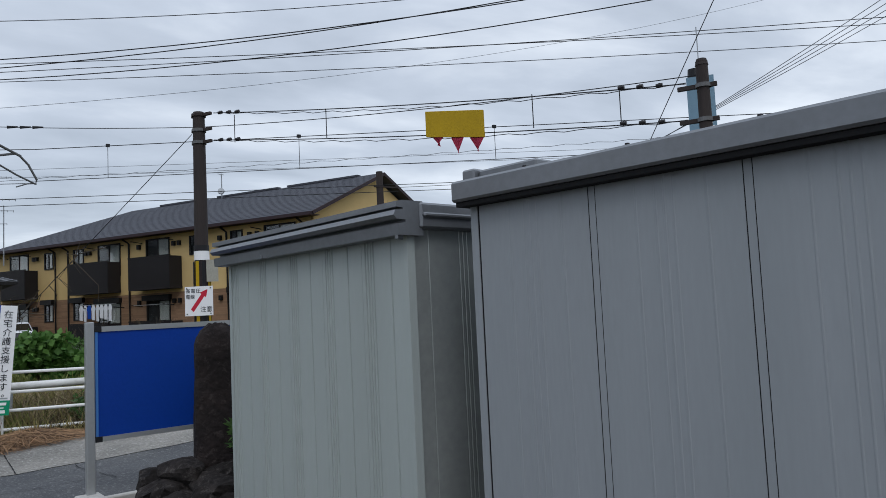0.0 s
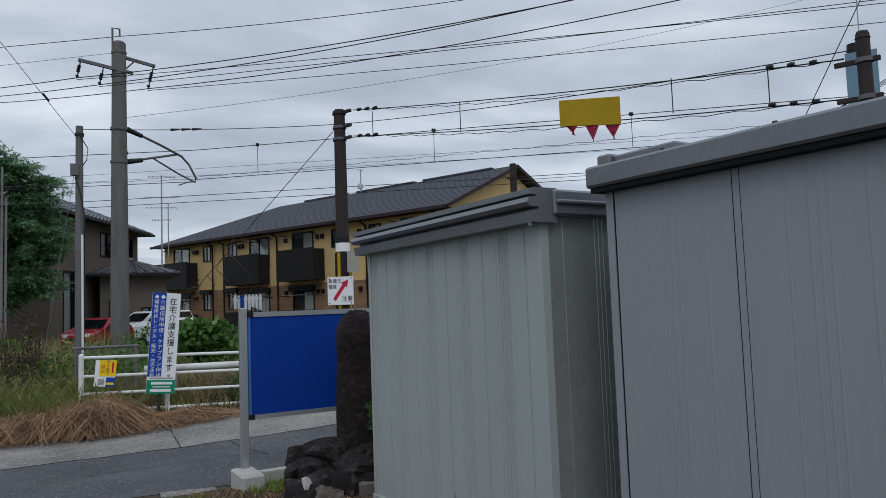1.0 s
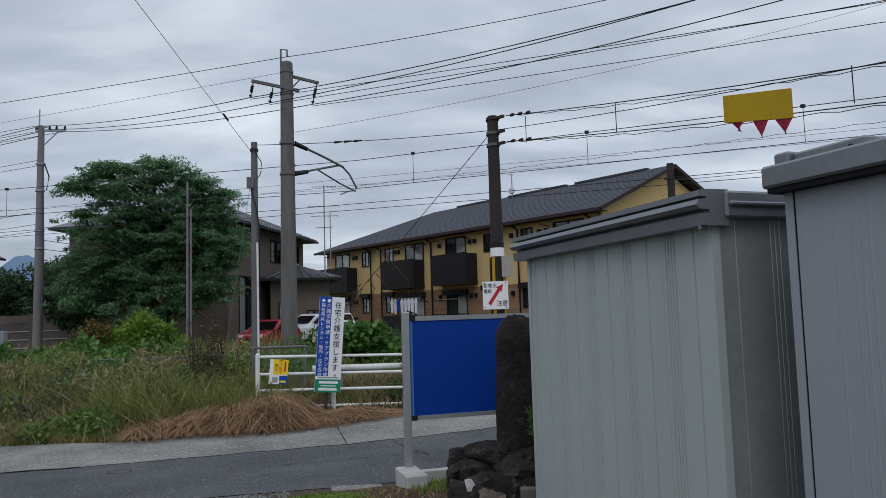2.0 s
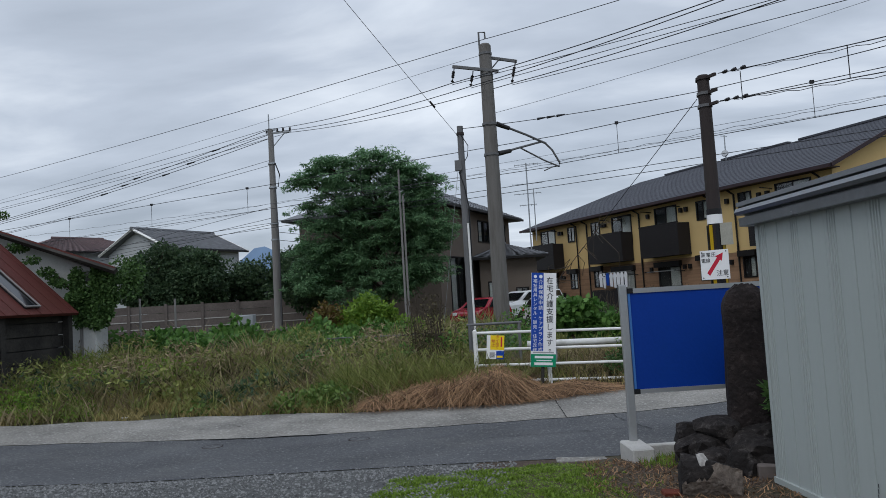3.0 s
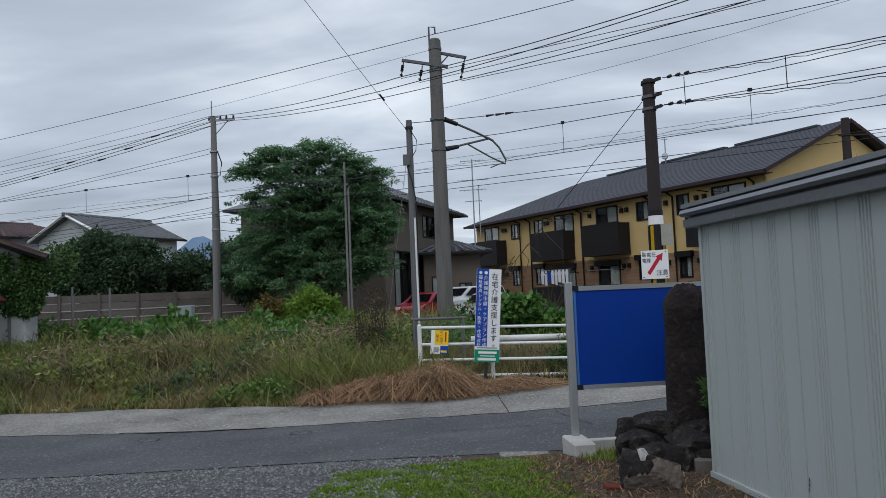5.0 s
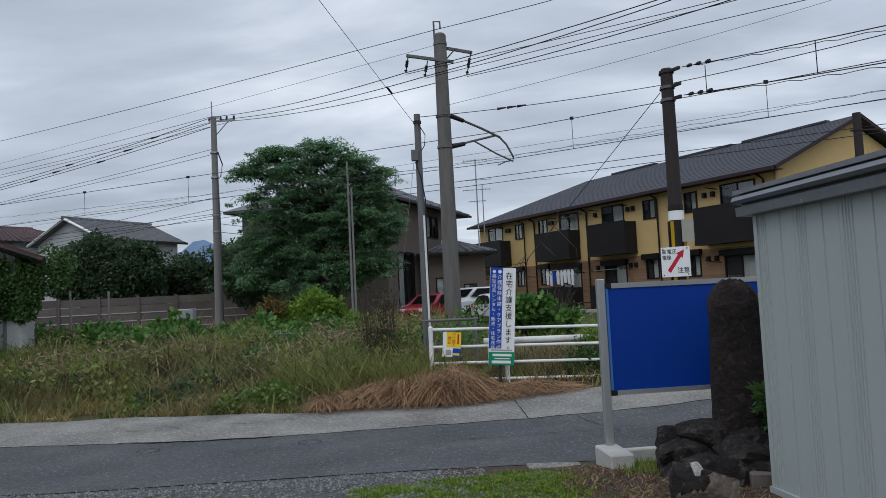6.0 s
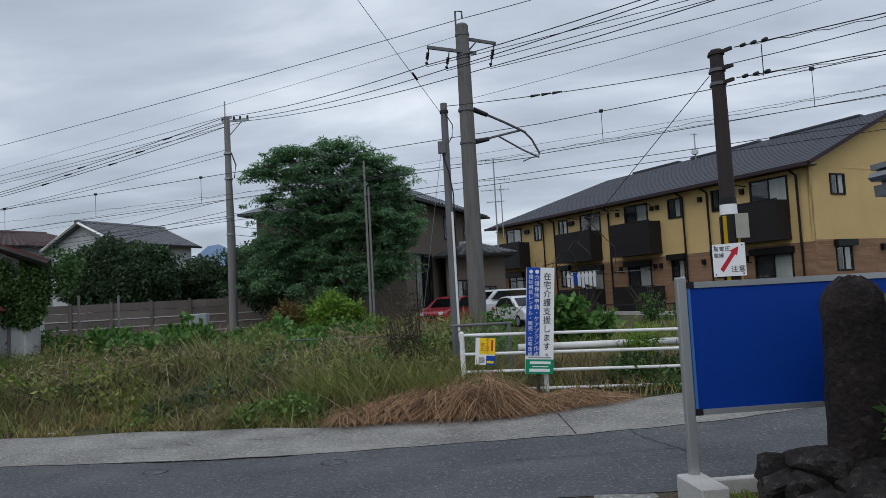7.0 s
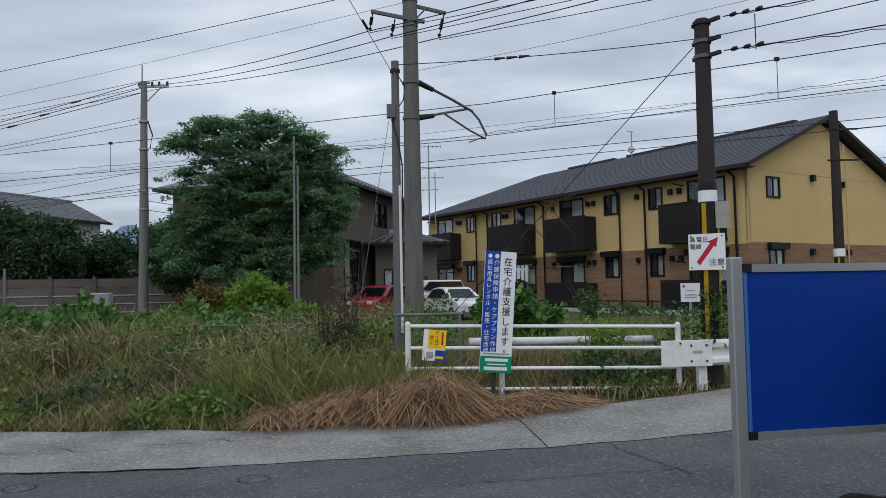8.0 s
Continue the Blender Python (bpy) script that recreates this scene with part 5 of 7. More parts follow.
    for sgn in (1, -1):
        y_e = ov if sgn > 0 else -DEPTH - ov
        part("bargeboard", slab([(ua - 0.06, y_e, ze + 0.02), (ua, y_e, ze + 0.02), (ua, ym, zr + 0.02), (ua - 0.06, ym, zr + 0.02)], 0.17), MAROON, s)
    # balconies above, screens below
    for a, b in ((1.42, 4.35), (9.06, 12.2), (13.83, 17.2), (21.26, 24.95)):
        for z0, z1, d in ((3.5, 5.12, 0.85), (0.5, 1.78, 0.85)):
            bal = part("balcony", box(a, 0.03, z0 - 0.12, b, d, z0), BROWN_PANEL, s)
            part("front_panel", box(a, d - 0.05, z0, b, d, z1 - 0.06), BROWN_PANEL, bal)
            part("side_panel", box(a, 0.05, z0, a + 0.04, d - 0.052, z1 - 0.06), BROWN_PANEL, bal)
            part("side_panel", box(b - 0.04, 0.05, z0, b, d - 0.052, z1 - 0.06), BROWN_PANEL, bal)
            part("rail", box(a - 0.02, d - 0.07, z1 - 0.055, b + 0.02, d + 0.02, z1), FRAME, bal)
            n = int((z1 - z0) / 0.1)
            for k in range(n):
                part("slat", box(a + 0.02, d + 0.001, z0 + 0.03 + k * 0.1, b - 0.02, d + 0.012, z0 + 0.11 + k * 0.1), BROWN_PANEL, bal)
    # down pipes, cowls and arms
    for u in (0.95, 5.8, 7.4, 13.05, 18.3, 19.5):
        part("down_pipe", tube([(u, 0.5, 6.2), (u, 0.12, 6.0), (u, 0.1, 3.3), (u - 0.02, 0.12, 3.1), (u - 0.02, 0.1, 0.5)], 0.055, 8), FRAME, s)
    for u in (6.3, 3.8, 4.3, 9.2, 9.6, 12.3, 16.4, 16.7, 21.6, 21.3):
        for z in (5.75, 2.75):
            part("vent_cowl", box(u - 0.09, 0.01, z - 0.12, u + 0.09, 0.16, z + 0.12), FRAME, s)
    for u in (3.6, 9.7, 12.1, 13.6, 16.0, 24.3, 22.0):
        for z in (5.95, 2.55):
            part("laundry_arm", tube([(u, 0.02, z), (u, 0.75, z + 0.05)], 0.025, 6), FRAME, s)
    part("laundry_bar", rod((9.6, 0.6, 2.6), (12.3, 0.6, 2.6), 0.018, n=6), ALU, s)
    part("laundry_bar", rod((13.5, 0.6, 2.78), (16.6, 0.6, 2.78), 0.018, n=6), ALU, s)
    ant = part("antenna_mast", rod((11.3, ym + 0.4, zr - 0.2), (11.3, ym + 0.4, zr + 1.35), 0.035, n=6), GALV, s)
    part("dish", rod((11.2, ym + 0.55, zr + 0.25), (11.15, ym + 0.62, zr + 0.27), 0.2, 0.18, 14), GALV, ant)
    part("antenna_bar", rod((11.3, ym + 0.2, zr + 1.3), (11.3, ym + 0.7, zr + 1.3), 0.02, n=5), GALV, ant)
    for k in range(8):
        u = 14.0 + k * 0.35
        bm = prism([(-0.11, -0.92 + 0.08 * (k % 3)), (0.11, -0.9 + 0.08 * (k % 3)), (0.1, -0.26), (0.14, -0.3), (0.155, -0.2), (0.07, 0.0), (-0.07, 0.0), (-0.155, -0.2), (-0.14, -0.3), (-0.1, -0.26)], 0.04)
        t = finish("shirt", bm, LAUNDRY if k != 5 else SIGN_BLUE, bevel=0.012)
        tagged(t, "white washing hanging on a laundry bar", "laundry", "washing on the line")
        t.matrix_world = APT @ pose(u, 0.62, 2.77, 0, 0, 8 * (k % 3))


apartment()
far_pole()


# ---- houses, barn, walls and cars in the distance ----
def block_wall():
    pts = [Vector((-34, 27.2, 0)), Vector((-20, 34.2, 0)), Vector((-12, 37.7, 0)), Vector((-5.0, 39.5, 0))]
    for a, b in zip(pts, pts[1:]):
        s = thing("panel_wall", "dirty precast concrete panel wall with pale rails", "wall", frame_at(a.x, a.y, 0, b - a), kind="structure", group="boundary walls")
        L = (b - a).length
        n = max(1, round(L / 1.9))
        w = L / n
        for i in range(n + 1):
            part("post", box(i * w - 0.07, -0.1, 0.3, i * w + 0.07, 0.07, 2.36), BLOCK_WALL, s)
        for i in range(n):
            for k in range(5):
                part("plank", box(i * w + 0.07, -0.03, 0.4 + k * 0.38, (i + 1) * w - 0.07, 0.03, 0.765 + k * 0.38), BLOCK_WALL, s)
            for z in (0.78, 1.16, 1.54):
                part("rail", box(i * w + 0.07, -0.055, z - 0.025, (i + 1) * w - 0.07, -0.031, z + 0.02), CONCRETE, s)


block_wall()


def tiled_slope(corners_low, corners_high, step, material, parent, rows=14):
    """Rows of tiles from a low edge up to a high edge."""
    bm = bmesh.new()
    a0, a1, b0, b1 = [Vector(p) for p in (*corners_low, *corners_high)]
    n = max(2, int((a1 - a0).length / step))
    up = Vector((0, 0, 0.05))
    for i in range(rows):
        f0, f1 = i / rows, (i + 1) / rows
        l0, l1, h0, h1 = a0.lerp(b0, f0), a1.lerp(b1, f0), a0.lerp(b0, f1), a1.lerp(b1, f1)
        for k in range(n):
            g0, g1, gm = k / n, (k + 0.97) / n, (k + 0.5) / n
            q = [bm.verts.new(v) for v in (l0.lerp(l1, g0) + up * 0.4, l0.lerp(l1, gm) + up * 1.6, l0.lerp(l1, g1) + up * 0.6, h0.lerp(h1, g1), h0.lerp(h1, gm) + up, h0.lerp(h1, g0))]
            bm.faces.new((q[0], q[1], q[4], q[5]))
            bm.faces.new((q[1], q[2], q[3], q[4]))
    ob = part("roof_tiles", bm, material, parent)
    ob["kind"] = "stuff"
    return ob


def hip_house(name, label, m, w, d, z0, ze, rise, wall, roof, ov=0.7, windows=(), gable=False):
    """A rendered house with hip or gable roof; local x along the front, front at local y = 0, outward -y."""
    s = thing(name, label, "house", m)
    holes = [(a, b, c, e2) for a, b, c, e2 in windows]
    wall_with_holes(0, 0.15, 0, w, z0, ze, holes, wall, s)
    part("wall", box(0, 0.15, z0, 0.15, d, ze), wall, s)
    part("wall", box(w - 0.15, 0.15, z0, w, d, ze), wall, s)
    part("wall", box(0.15, d - 0.15, z0, w - 0.15, d, ze), wall, s)
    for a, b, c, e2 in windows:
        # flat panel whose dark colour stands in for the unlit room
        wn_ = part("window", box(a, 0.2, c, b, 0.24, e2), ROOM_SHADE, s)
        bm = bmesh.new()
        for q in ((a, c, b, c + 0.07), (a, e2 - 0.07, b, e2), (a, c + 0.07, a + 0.07, e2 - 0.07), (b - 0.07, c + 0.07, b, e2 - 0.07), ((a + b) / 2 - 0.03, c + 0.07, (a + b) / 2 + 0.03, e2 - 0.07)):
            box(q[0], -0.03, q[1], q[2], 0.1, q[3], bm)
        part("frame", bm, FRAME, wn_)
        pn = part("pane", box(a + 0.07, 0.05, c + 0.07, b - 0.07, 0.058, e2 - 0.07), window_glass, wn_)
        pn.visible_shadow = False
        part("curtain", box(a + 0.07, 0.12, c + 0.07, a + (b - a) * 0.45, 0.15, e2 - 0.07), CURTAIN, wn_)
    e_, r_ = ze, ze + rise
    h = 0 if gable else min(w, d) / 2 + ov
    hy = d / 2
    A, B, C, D_ = (-ov, -ov, e_), (w + ov, -ov, e_), (w + ov, d + ov, e_), (-ov, d + ov, e_)
    P, Q = (-ov + h, hy, r_), (w + ov - h, hy, r_)
    part("roof", slab([A, B, Q, P], 0.15), roof, s)
    part("roof", slab([D_, C, Q, P], 0.15), roof, s)
    if gable:
        for x in (0.0, w - 0.1):
            bm = prism([(0, e_), (d, e_), (d / 2, r_ - 0.12)], 0.1)
            part("gable_wall", bm, wall, s).matrix_local = Matrix.Translation((x, 0, 0)) @ pose(0, 0, 0, 0, 0, 90)
        for x in (-ov, w + ov):
            for y in (-ov, d + ov):
                part("bargeboard", tube([(x, y, e_ - 0.05), (x, hy, r_ - 0.05)], 0.1, 4), WHITE if wall is PALE_WALL else FRAME, s)
    else:
        part("roof", slab([B, C, Q], 0.15), roof, s)
        part("roof", slab([A, D_, P], 0.15), roof, s)
        tiled_slope(((w + ov, d + ov, e_), (w + ov, -ov, e_)), (Q, Q), 0.45, roof, s)
    tiled_slope((A, B), (P, Q), 0.45, roof, s)
    part("gutter", box(-ov, -ov - 0.1, e_ - 0.14, w + ov, -ov - 0.003, e_ - 0.02), FRAME, s)
    part("ridge", rod(Vector(P) - Vector((0.1, 0, 0)), Vector(Q) + Vector((0.1, 0, 0)), 0.14, n=8), roof, s)
    return s


brown = hip_house("house", "taupe two-storey house with grey tiled roof behind the tree", frame_at(-4.6, 36.6, 0, (0.29, 0.96)), 10.8, 8.4, 0.4, 6.6, 2.2, BROWN_WALL, TILE_GREY, 0.7,
                  [(5.4, 7.3, 4.9, 6.2), (1.2, 3.4, 0.9, 4.0), (8.6, 10.0, 4.9, 6.2), (5.6, 6.6, 2.1, 2.8)])
part("air_conditioner", box(7.7, -0.35, 4.3, 8.5, -0.02, 4.9), WHITE, brown, "white outdoor unit on the wall")
hip_house("house_wing", "low taupe wing with tiled lean-to roof beside the parked cars", frame_at(-2.9, 40.0, 0, (1, 0.12)), 3.1, 4.0, 0.4, 3.9, 0.8, BROWN_WALL, TILE_GREY, 0.6, [(1.9, 2.6, 1.6, 2.2), (0.4, 1.3, 1.0, 2.6)])
hip_house("house", "pale grey gabled house with a grey metal roof", frame_at(-25.6, 49.1, 0, (0.37, 0.93)), 6.7, 6.6, 0.4, 6.55, 1.7, PALE_WALL, TILE_GREY, 0.5, [(1.0, 2.6, 2.6, 4.2)], gable=True)
hip_house("house", "old house with dark red-brown tiled roof", frame_at(-36.7, 49.5, 0, (0.507, 0.862)), 10, 6, 0.4, 7.1, 1.35, PALE_WALL, TILE_RED, 0.6)
hip_house("garden_hut", "small garden hut with mossy tiled roof under the trees", frame_at(-15.0, 40.6, 0, (1, 0.3)), 2.6, 2.2, 0.4, 2.75, 0.6, BROWN_WALL, TILE_GREY, 0.4)


def barn():
    s = thing("old_barn", "old barn with rusted red lean-to roof and white plaster gable", "barn")
    # lean-to facing the field: eave along x = -8.5, running toward the road
    ex, y0, y1, ze = -8.45, 8.6, 13.08, 1.93
    part("lean_to_roof", slab([(ex, y1, ze), (ex, y0, ze), (-12.6, y0, 5.6), (-12.6, y1, 5.6)], 0.06), RUST_RED, s)
    bm = bmesh.new()
    sl = Vector((-12.6 - ex, 0, 5.6 - ze))
    nrm = Vector((sl.z, 0, -sl.x)).normalized()
    if nrm.z < 0:
        nrm = -nrm
    k = y0 + 0.1
    while k < y1:
        tube([Vector((ex, k, ze)) + nrm * 0.006, Vector((ex, k, ze)) + sl + nrm * 0.006], 0.006, 4, bm)
        k += 0.3
    part("roof_ribs", bm, RUST_RED, s)
    fr = part("skylight", slab([Vector((ex, 12.1, ze)) + sl * 0.03 + nrm * 0.03, Vector((ex, 11.72, ze)) + sl * 0.03 + nrm * 0.03, Vector((ex, 11.72, ze)) + sl * 0.6 + nrm * 0.03, Vector((ex, 12.1, ze)) + sl * 0.6 + nrm * 0.03], 0.03), GLASS_DARK, s, "broken skylight strip with pale frames")
    for yy in (11.72, 12.1):
        part("bar", tube([Vector((ex, yy, ze)) + sl * 0.03 + nrm * 0.05, Vector((ex, yy, ze)) + sl * 0.6 + nrm * 0.05], 0.018, 4), POLE_GREY, fr)
    for f in (0.03, 0.22, 0.41, 0.6):
        part("bar", tube([Vector((ex, 11.72, ze)) + sl * f + nrm * 0.05, Vector((ex, 12.1, ze)) + sl * f + nrm * 0.05], 0.018, 4), POLE_GREY, fr)
    for i in range(8):
        part("board", box(-8.78 - 0.012 * (i % 3), y0, 0.1 + 0.24 * i, -8.72 - 0.012 * (i % 3), 13.0, 0.325 + 0.24 * i), OLD_WOOD, s)
    # interior shade behind the boards is put into this wall's colour
    part("inner_wall", box(-8.95, y0, 0.1, -8.84, 13.0, 2.05), ROOM_SHADE, s)
    for yy in (9.5, 11.2, 13.0):
        part("post", box(-8.7, yy - 0.06, 0.1, -8.58, yy + 0.06, 1.98), OLD_WOOD, s)
    # main gable
    part("gable_wall", prism([(-13.5, 0.2), (-8.35, 0.2), (-8.35, 2.75), (-9.3, 3.12), (-13.5, 4.75)], 0.25, Matrix.Translation((0, 13.85, 0))), PLASTER, s)
    part("side_wall", slab([(-8.35, 13.86, 2.7), (-12.2, 20, 2.7), (-12.5, 20, 2.7), (-8.65, 13.86, 2.7)], 2.5), PLASTER, s)
    part("main_roof", slab([(-7.75, 13.2, 2.78), (-12.0, 20.0, 2.78), (-17.0, 20.0, 4.58), (-13.5, 13.2, 4.85)], 0.1), RUST_RED, s, "brown red sheet roof")
    part("bargeboard", tube([(-7.75, 13.22, 2.7), (-13.5, 13.22, 4.77)], 0.07, 4), OLD_WOOD, s)
    part("corner_post", rod((-8.62, 13.5, 0.2), (-8.62, 13.5, 2.4), 0.09, n=10), POLE_GREY, s)
    part("pillar", box(-8.6, 13.4, 0.2, -8.32, 13.62, 2.5), PLASTER, s, "peeling white plaster pillar", bevel=0.02)
    part("vent", box(-8.85, 13.55, 2.45, -8.68, 13.62, 2.75), FRAME, s)
    iv = thing("ivy", "dense green ivy climbing the barn corner and roof", "ivy")
    cl = []
    for k in range(60):
        z = 1.78 + 0.97 * rng.random()
        x = -8.8 + (0.55 + 0.35 * (z - 0.9) / 1.85) * rng.random()
        cl.append(((x, 13.47 - 0.1 * rng.random(), z), (0.15, 0.08, 0.2), 230))
    for k in range(26):
        f = rng.random()
        cl.append(((ex - 0.1 - 4.0 * f, 13.22 + 0.14 * rng.random(), ze + 0.2 + 3.54 * f), (0.16, 0.12, 0.07), 130))
    for k in range(12):
        f = 0.5 + 0.5 * rng.random()
        cl.append(((-7.8 - 5.6 * f, 13.4 + rng.random(), 2.95 + 2.07 * f), (0.3, 0.25, 0.1), 130))
    for k in range(10):
        cl.append(((-7.9 + 0.3 * rng.random(), 13.4 + 0.6 * rng.random(), 2.35 + 0.5 * rng.random()), (0.2, 0.2, 0.25), 150))
    quads("foliage", leaf_cloud(cl, 0.058, 0.8, 0.8), IVY, iv)
    for ob in (s, iv):
        ob.matrix_world = Matrix.Translation((0.477, -0.16, 1.744)) @ Matrix.Scale(1.22, 4) @ Matrix.Translation((-0.477, 0.16, -1.744))
    part("stem", tube([(-8.5, 13.52, 0.3), (-8.6, 13.5, 1.3), (-8.8, 13.52, 2.3), (-9.3, 13.5, 2.8)], 0.03, 6), BARK, iv)


barn()


def car(m, paint, label, L=4.0, H=1.5, van=False):
    s = thing("car", label, "car", m, group="parked cars")
    Wd = 1.65
    if van:
        low = [(0, 0.35), (L, 0.35), (L, 0.9), (L - 0.15, 1.0), (L - 0.75, 1.08), (L - 1.35, H), (0.25, H), (0.02, 1.0)]
        glass = [(0.2, 1.05), (L - 0.85, 1.1), (L - 1.4, H - 0.07), (0.32, H - 0.07)]
    else:
        low = [(0, 0.35), (L, 0.35), (L + 0.02, 0.7), (L - 0.2, 0.86), (L - 1.05, 0.98), (L - 1.75, H - 0.04), (L - 2.3, H), (0.75, H - 0.05), (0.15, 1.0), (-0.02, 0.75)]
        glass = [(0.4, 1.0), (L - 1.15, 1.0), (L - 1.75, H - 0.12), (L - 2.3, H - 0.07), (0.85, H - 0.11)]
    bm = prism(low, Wd, Matrix.Translation((0, Wd / 2, 0)))
    for v in bm.verts:
        if v.co.z > 1.0:
            v.co.y *= 0.82
    part("body", bm, paint, s, bevel=0.05)
    for sg in (-1, 1):
        y = sg * Wd / 2 + (0.012 if sg > 0 else 0.006)
        g = prism(glass, 0.015, Matrix.Translation((0, y, 0)))
        for v in g.verts:
            v.co.y *= 1.0 - 0.17 * (v.co.z - 1.0) / max(0.1, H - 1.0)
        part("side_window", g, GLASS_DARK, s)
    ws = [(L - 1.12, 1.0), (L - 1.72, H - 0.1)] if not van else [(L - 0.78, 1.12), (L - 1.32, H - 0.08)]
    rw = [(0.2, 1.04), (0.72, H - 0.11)] if not van else [(0.06, 1.05), (0.24, H - 0.1)]
    for (xa, za), (xb, zb), lift in ((*ws, 0.085), (*rw, -0.07)):
        g = bmesh.new()
        f = [g.verts.new(v) for v in ((xa + lift, -0.62, za), (xa + lift, 0.62, za), (xb + lift, 0.55, zb), (xb + lift, -0.55, zb))]
        bmesh.ops.solidify(g, geom=[g.faces.new(f)], thickness=0.012)
        part("windscreen", g, GLASS_DARK, s)
    for y in (-0.62, 0.42):
        part("headlamp", box(L - 0.1, y, 0.66, L + 0.03, y + 0.2, 0.8), SIGN_WHITE, s)
    part("grille", box(L - 0.05, -0.35, 0.5, L + 0.025, 0.35, 0.62), BLACK, s)
    part("door_line", box(L * 0.48, -Wd / 2 - 0.004, 0.4, L * 0.48 + 0.02, -Wd / 2 + 0.02, 1.0), BLACK, s)
    part("rear_lamp", box(0.02, -Wd / 2 - 0.006, 0.8, 0.2, -Wd / 2 + 0.1, 0.98), SIGN_RED, s)
    for x in (0.75, L - 0.75):
        for y in (-Wd / 2 - 0.01, Wd / 2 - 0.19):
            wheel = part("wheel", rod((x, y, 0.3), (x, y + 0.2, 0.3), 0.3, n=20), TYRE, s)
            part("rim", rod((x, y - 0.008, 0.3), (x, y + 0.02, 0.3), 0.19, n=14), ALU, wheel)


gl = 0.42
car(frame_at(-1.75, 35.4, gl, (-0.42, -0.91)) @ Matrix.Scale(0.9, 4), CAR_RED, "red compact car parked behind the weeds", 3.6, 1.5)
car(frame_at(1.0, 38.4, gl, (-0.72, -0.69)), CAR_WHITE, "pale van parked behind the railway pole", 3.8, 1.55, True)
car(frame_at(0.1, 32.6, gl, (0.4, -0.92)) @ Matrix.Scale(0.82, 4), CAR_WHITE, "white car with rounded roof behind the bush", 3.8, 1.5)

# low rail fence and kerb before the apartment house
lf = thing("rail_fence", "low dark rail fence before the apartment house", "fence", APT @ Matrix.Translation((0, 3.6, 0)))
for k in range(12):
    part("post", box(k * 2.4 - 0.03, -0.03, 0.3, k * 2.4 + 0.03, 0.03, 0.98), WHITE if k == 5 else DARK_POLE, lf)
part("rail", box(-4, -0.03, 0.9, 27, 0.03, 0.96), DARK_POLE, lf)
part("kerb_strip", box(-6, 0.3, 0.3, 26, 0.55, 0.62), CONCRETE, lf)
hr = thing("hand_rail", "long thin pale pipe rail among the weeds", "rail")
part("rail", rod((-4.6, 16.6, 1.02), (-1.3, 17.1, 0.98), 0.018, n=8), DULL_STEEL, hr)
for x in (-4.4, -3.0, -1.5):
    part("post", rod((x, 16.6 + 0.15 * (x + 4.6), 0.2), (x, 16.6 + 0.15 * (x + 4.6), 1.0), 0.02, n=8), DULL_STEEL, hr)
ub = thing("utility_box", "pale grey steel utility box on a post in the weeds", "box", Matrix.Translation((-8.56, 21.5, 0.13)))
part("case", box(-0.25, -0.14, 1.05, 0.23, 0.14, 1.53), GALV, ub, bevel=0.015)
part("post", rod((0, 0, 0.3), (0, 0, 1.2), 0.05), GALV, ub)
part("door", box(-0.21, -0.152, 1.1, 0.04, -0.141, 1.49), GALV, ub)
for x, y, z in ((-5.22, 30.0, 7.3), (-5.1, 30.05, 6.2)):
    pp = tagged(finish("slender_pole", rod((x, y, 0.3), (x, y, z), 0.05, 0.04, 10), POLE_GREY), "slender pale concrete pole beside the big tree", "pole", "slender poles")
for x, y, z in ((-10.9, 19.5, 2.3), (-10.0, 19.8, 2.25)):
    tagged(finish("stake", rod((x, y, 0.3), (x, y, z), 0.035, 0.03, 8), POLE_GREY), "thin pale stake standing in the weeds", "stake", "stakes")
gf = thing("mesh_gate", "grey chain-link gate frame behind the white fence", "gate", frame_at(-0.95, 13.6, 0, (1, 0.06)))
for x in (0.0, 0.92):
    part("post", rod((x, 0, 0.2), (x, 0, 1.28), 0.028, n=8), DULL_STEEL, gf)
part("rail", rod((-0.05, 0, 1.27), (0.97, 0, 1.27), 0.024, n=8), DULL_STEEL, gf)
bm = bmesh.new()
for k in range(-8, 9):
    a = k * 0.115
    for sg in (1, -1):
        x0, x1 = (a, a + 0.98) if sg > 0 else (a + 0.98, a)
        p, q = Vector((x0, 0, 0.28)), Vector((x1, 0, 1.26))
        d = q - p
        t0 = max(0, (0 - p.x) / d.x if d.x > 0 else (0.92 - p.x) / d.x)
        t1 = min(1, (0.92 - p.x) / d.x if d.x > 0 else (0 - p.x) / d.x)
        if t1 > t0 + 0.02:
            tube([p + d * t0, p + d * t1], 0.004, 3, bm)
part("mesh", bm, DULL_STEEL, gf)["kind"] = "stuff"

ant = thing("tv_antenna", "tall television antenna mast behind the houses", "antenna", Matrix.Translation((-0.1, 45, 0)))
part("mast", rod((0, 0, 0.4), (0, 0, 9.8), 0.04, n=8), GALV, ant)
for z, w in ((9.7, 0.7), (8.5, 0.9), (7.9, 0.8), (7.2, 0.5)):
    boom = part("boom", rod((-w, 0, z), (w, 0, z + 0.03), 0.02, n=6), GALV, ant)
    for k in range(7):
        x = -w + 2 * w * k / 6
        part("element", rod((x, -0.35, z), (x, 0.35, z), 0.012, n=5), GALV, boom)
part("mast", rod((0.35, 0, 5.0), (0.35, 0, 8.2), 0.03, n=8), GALV, ant)

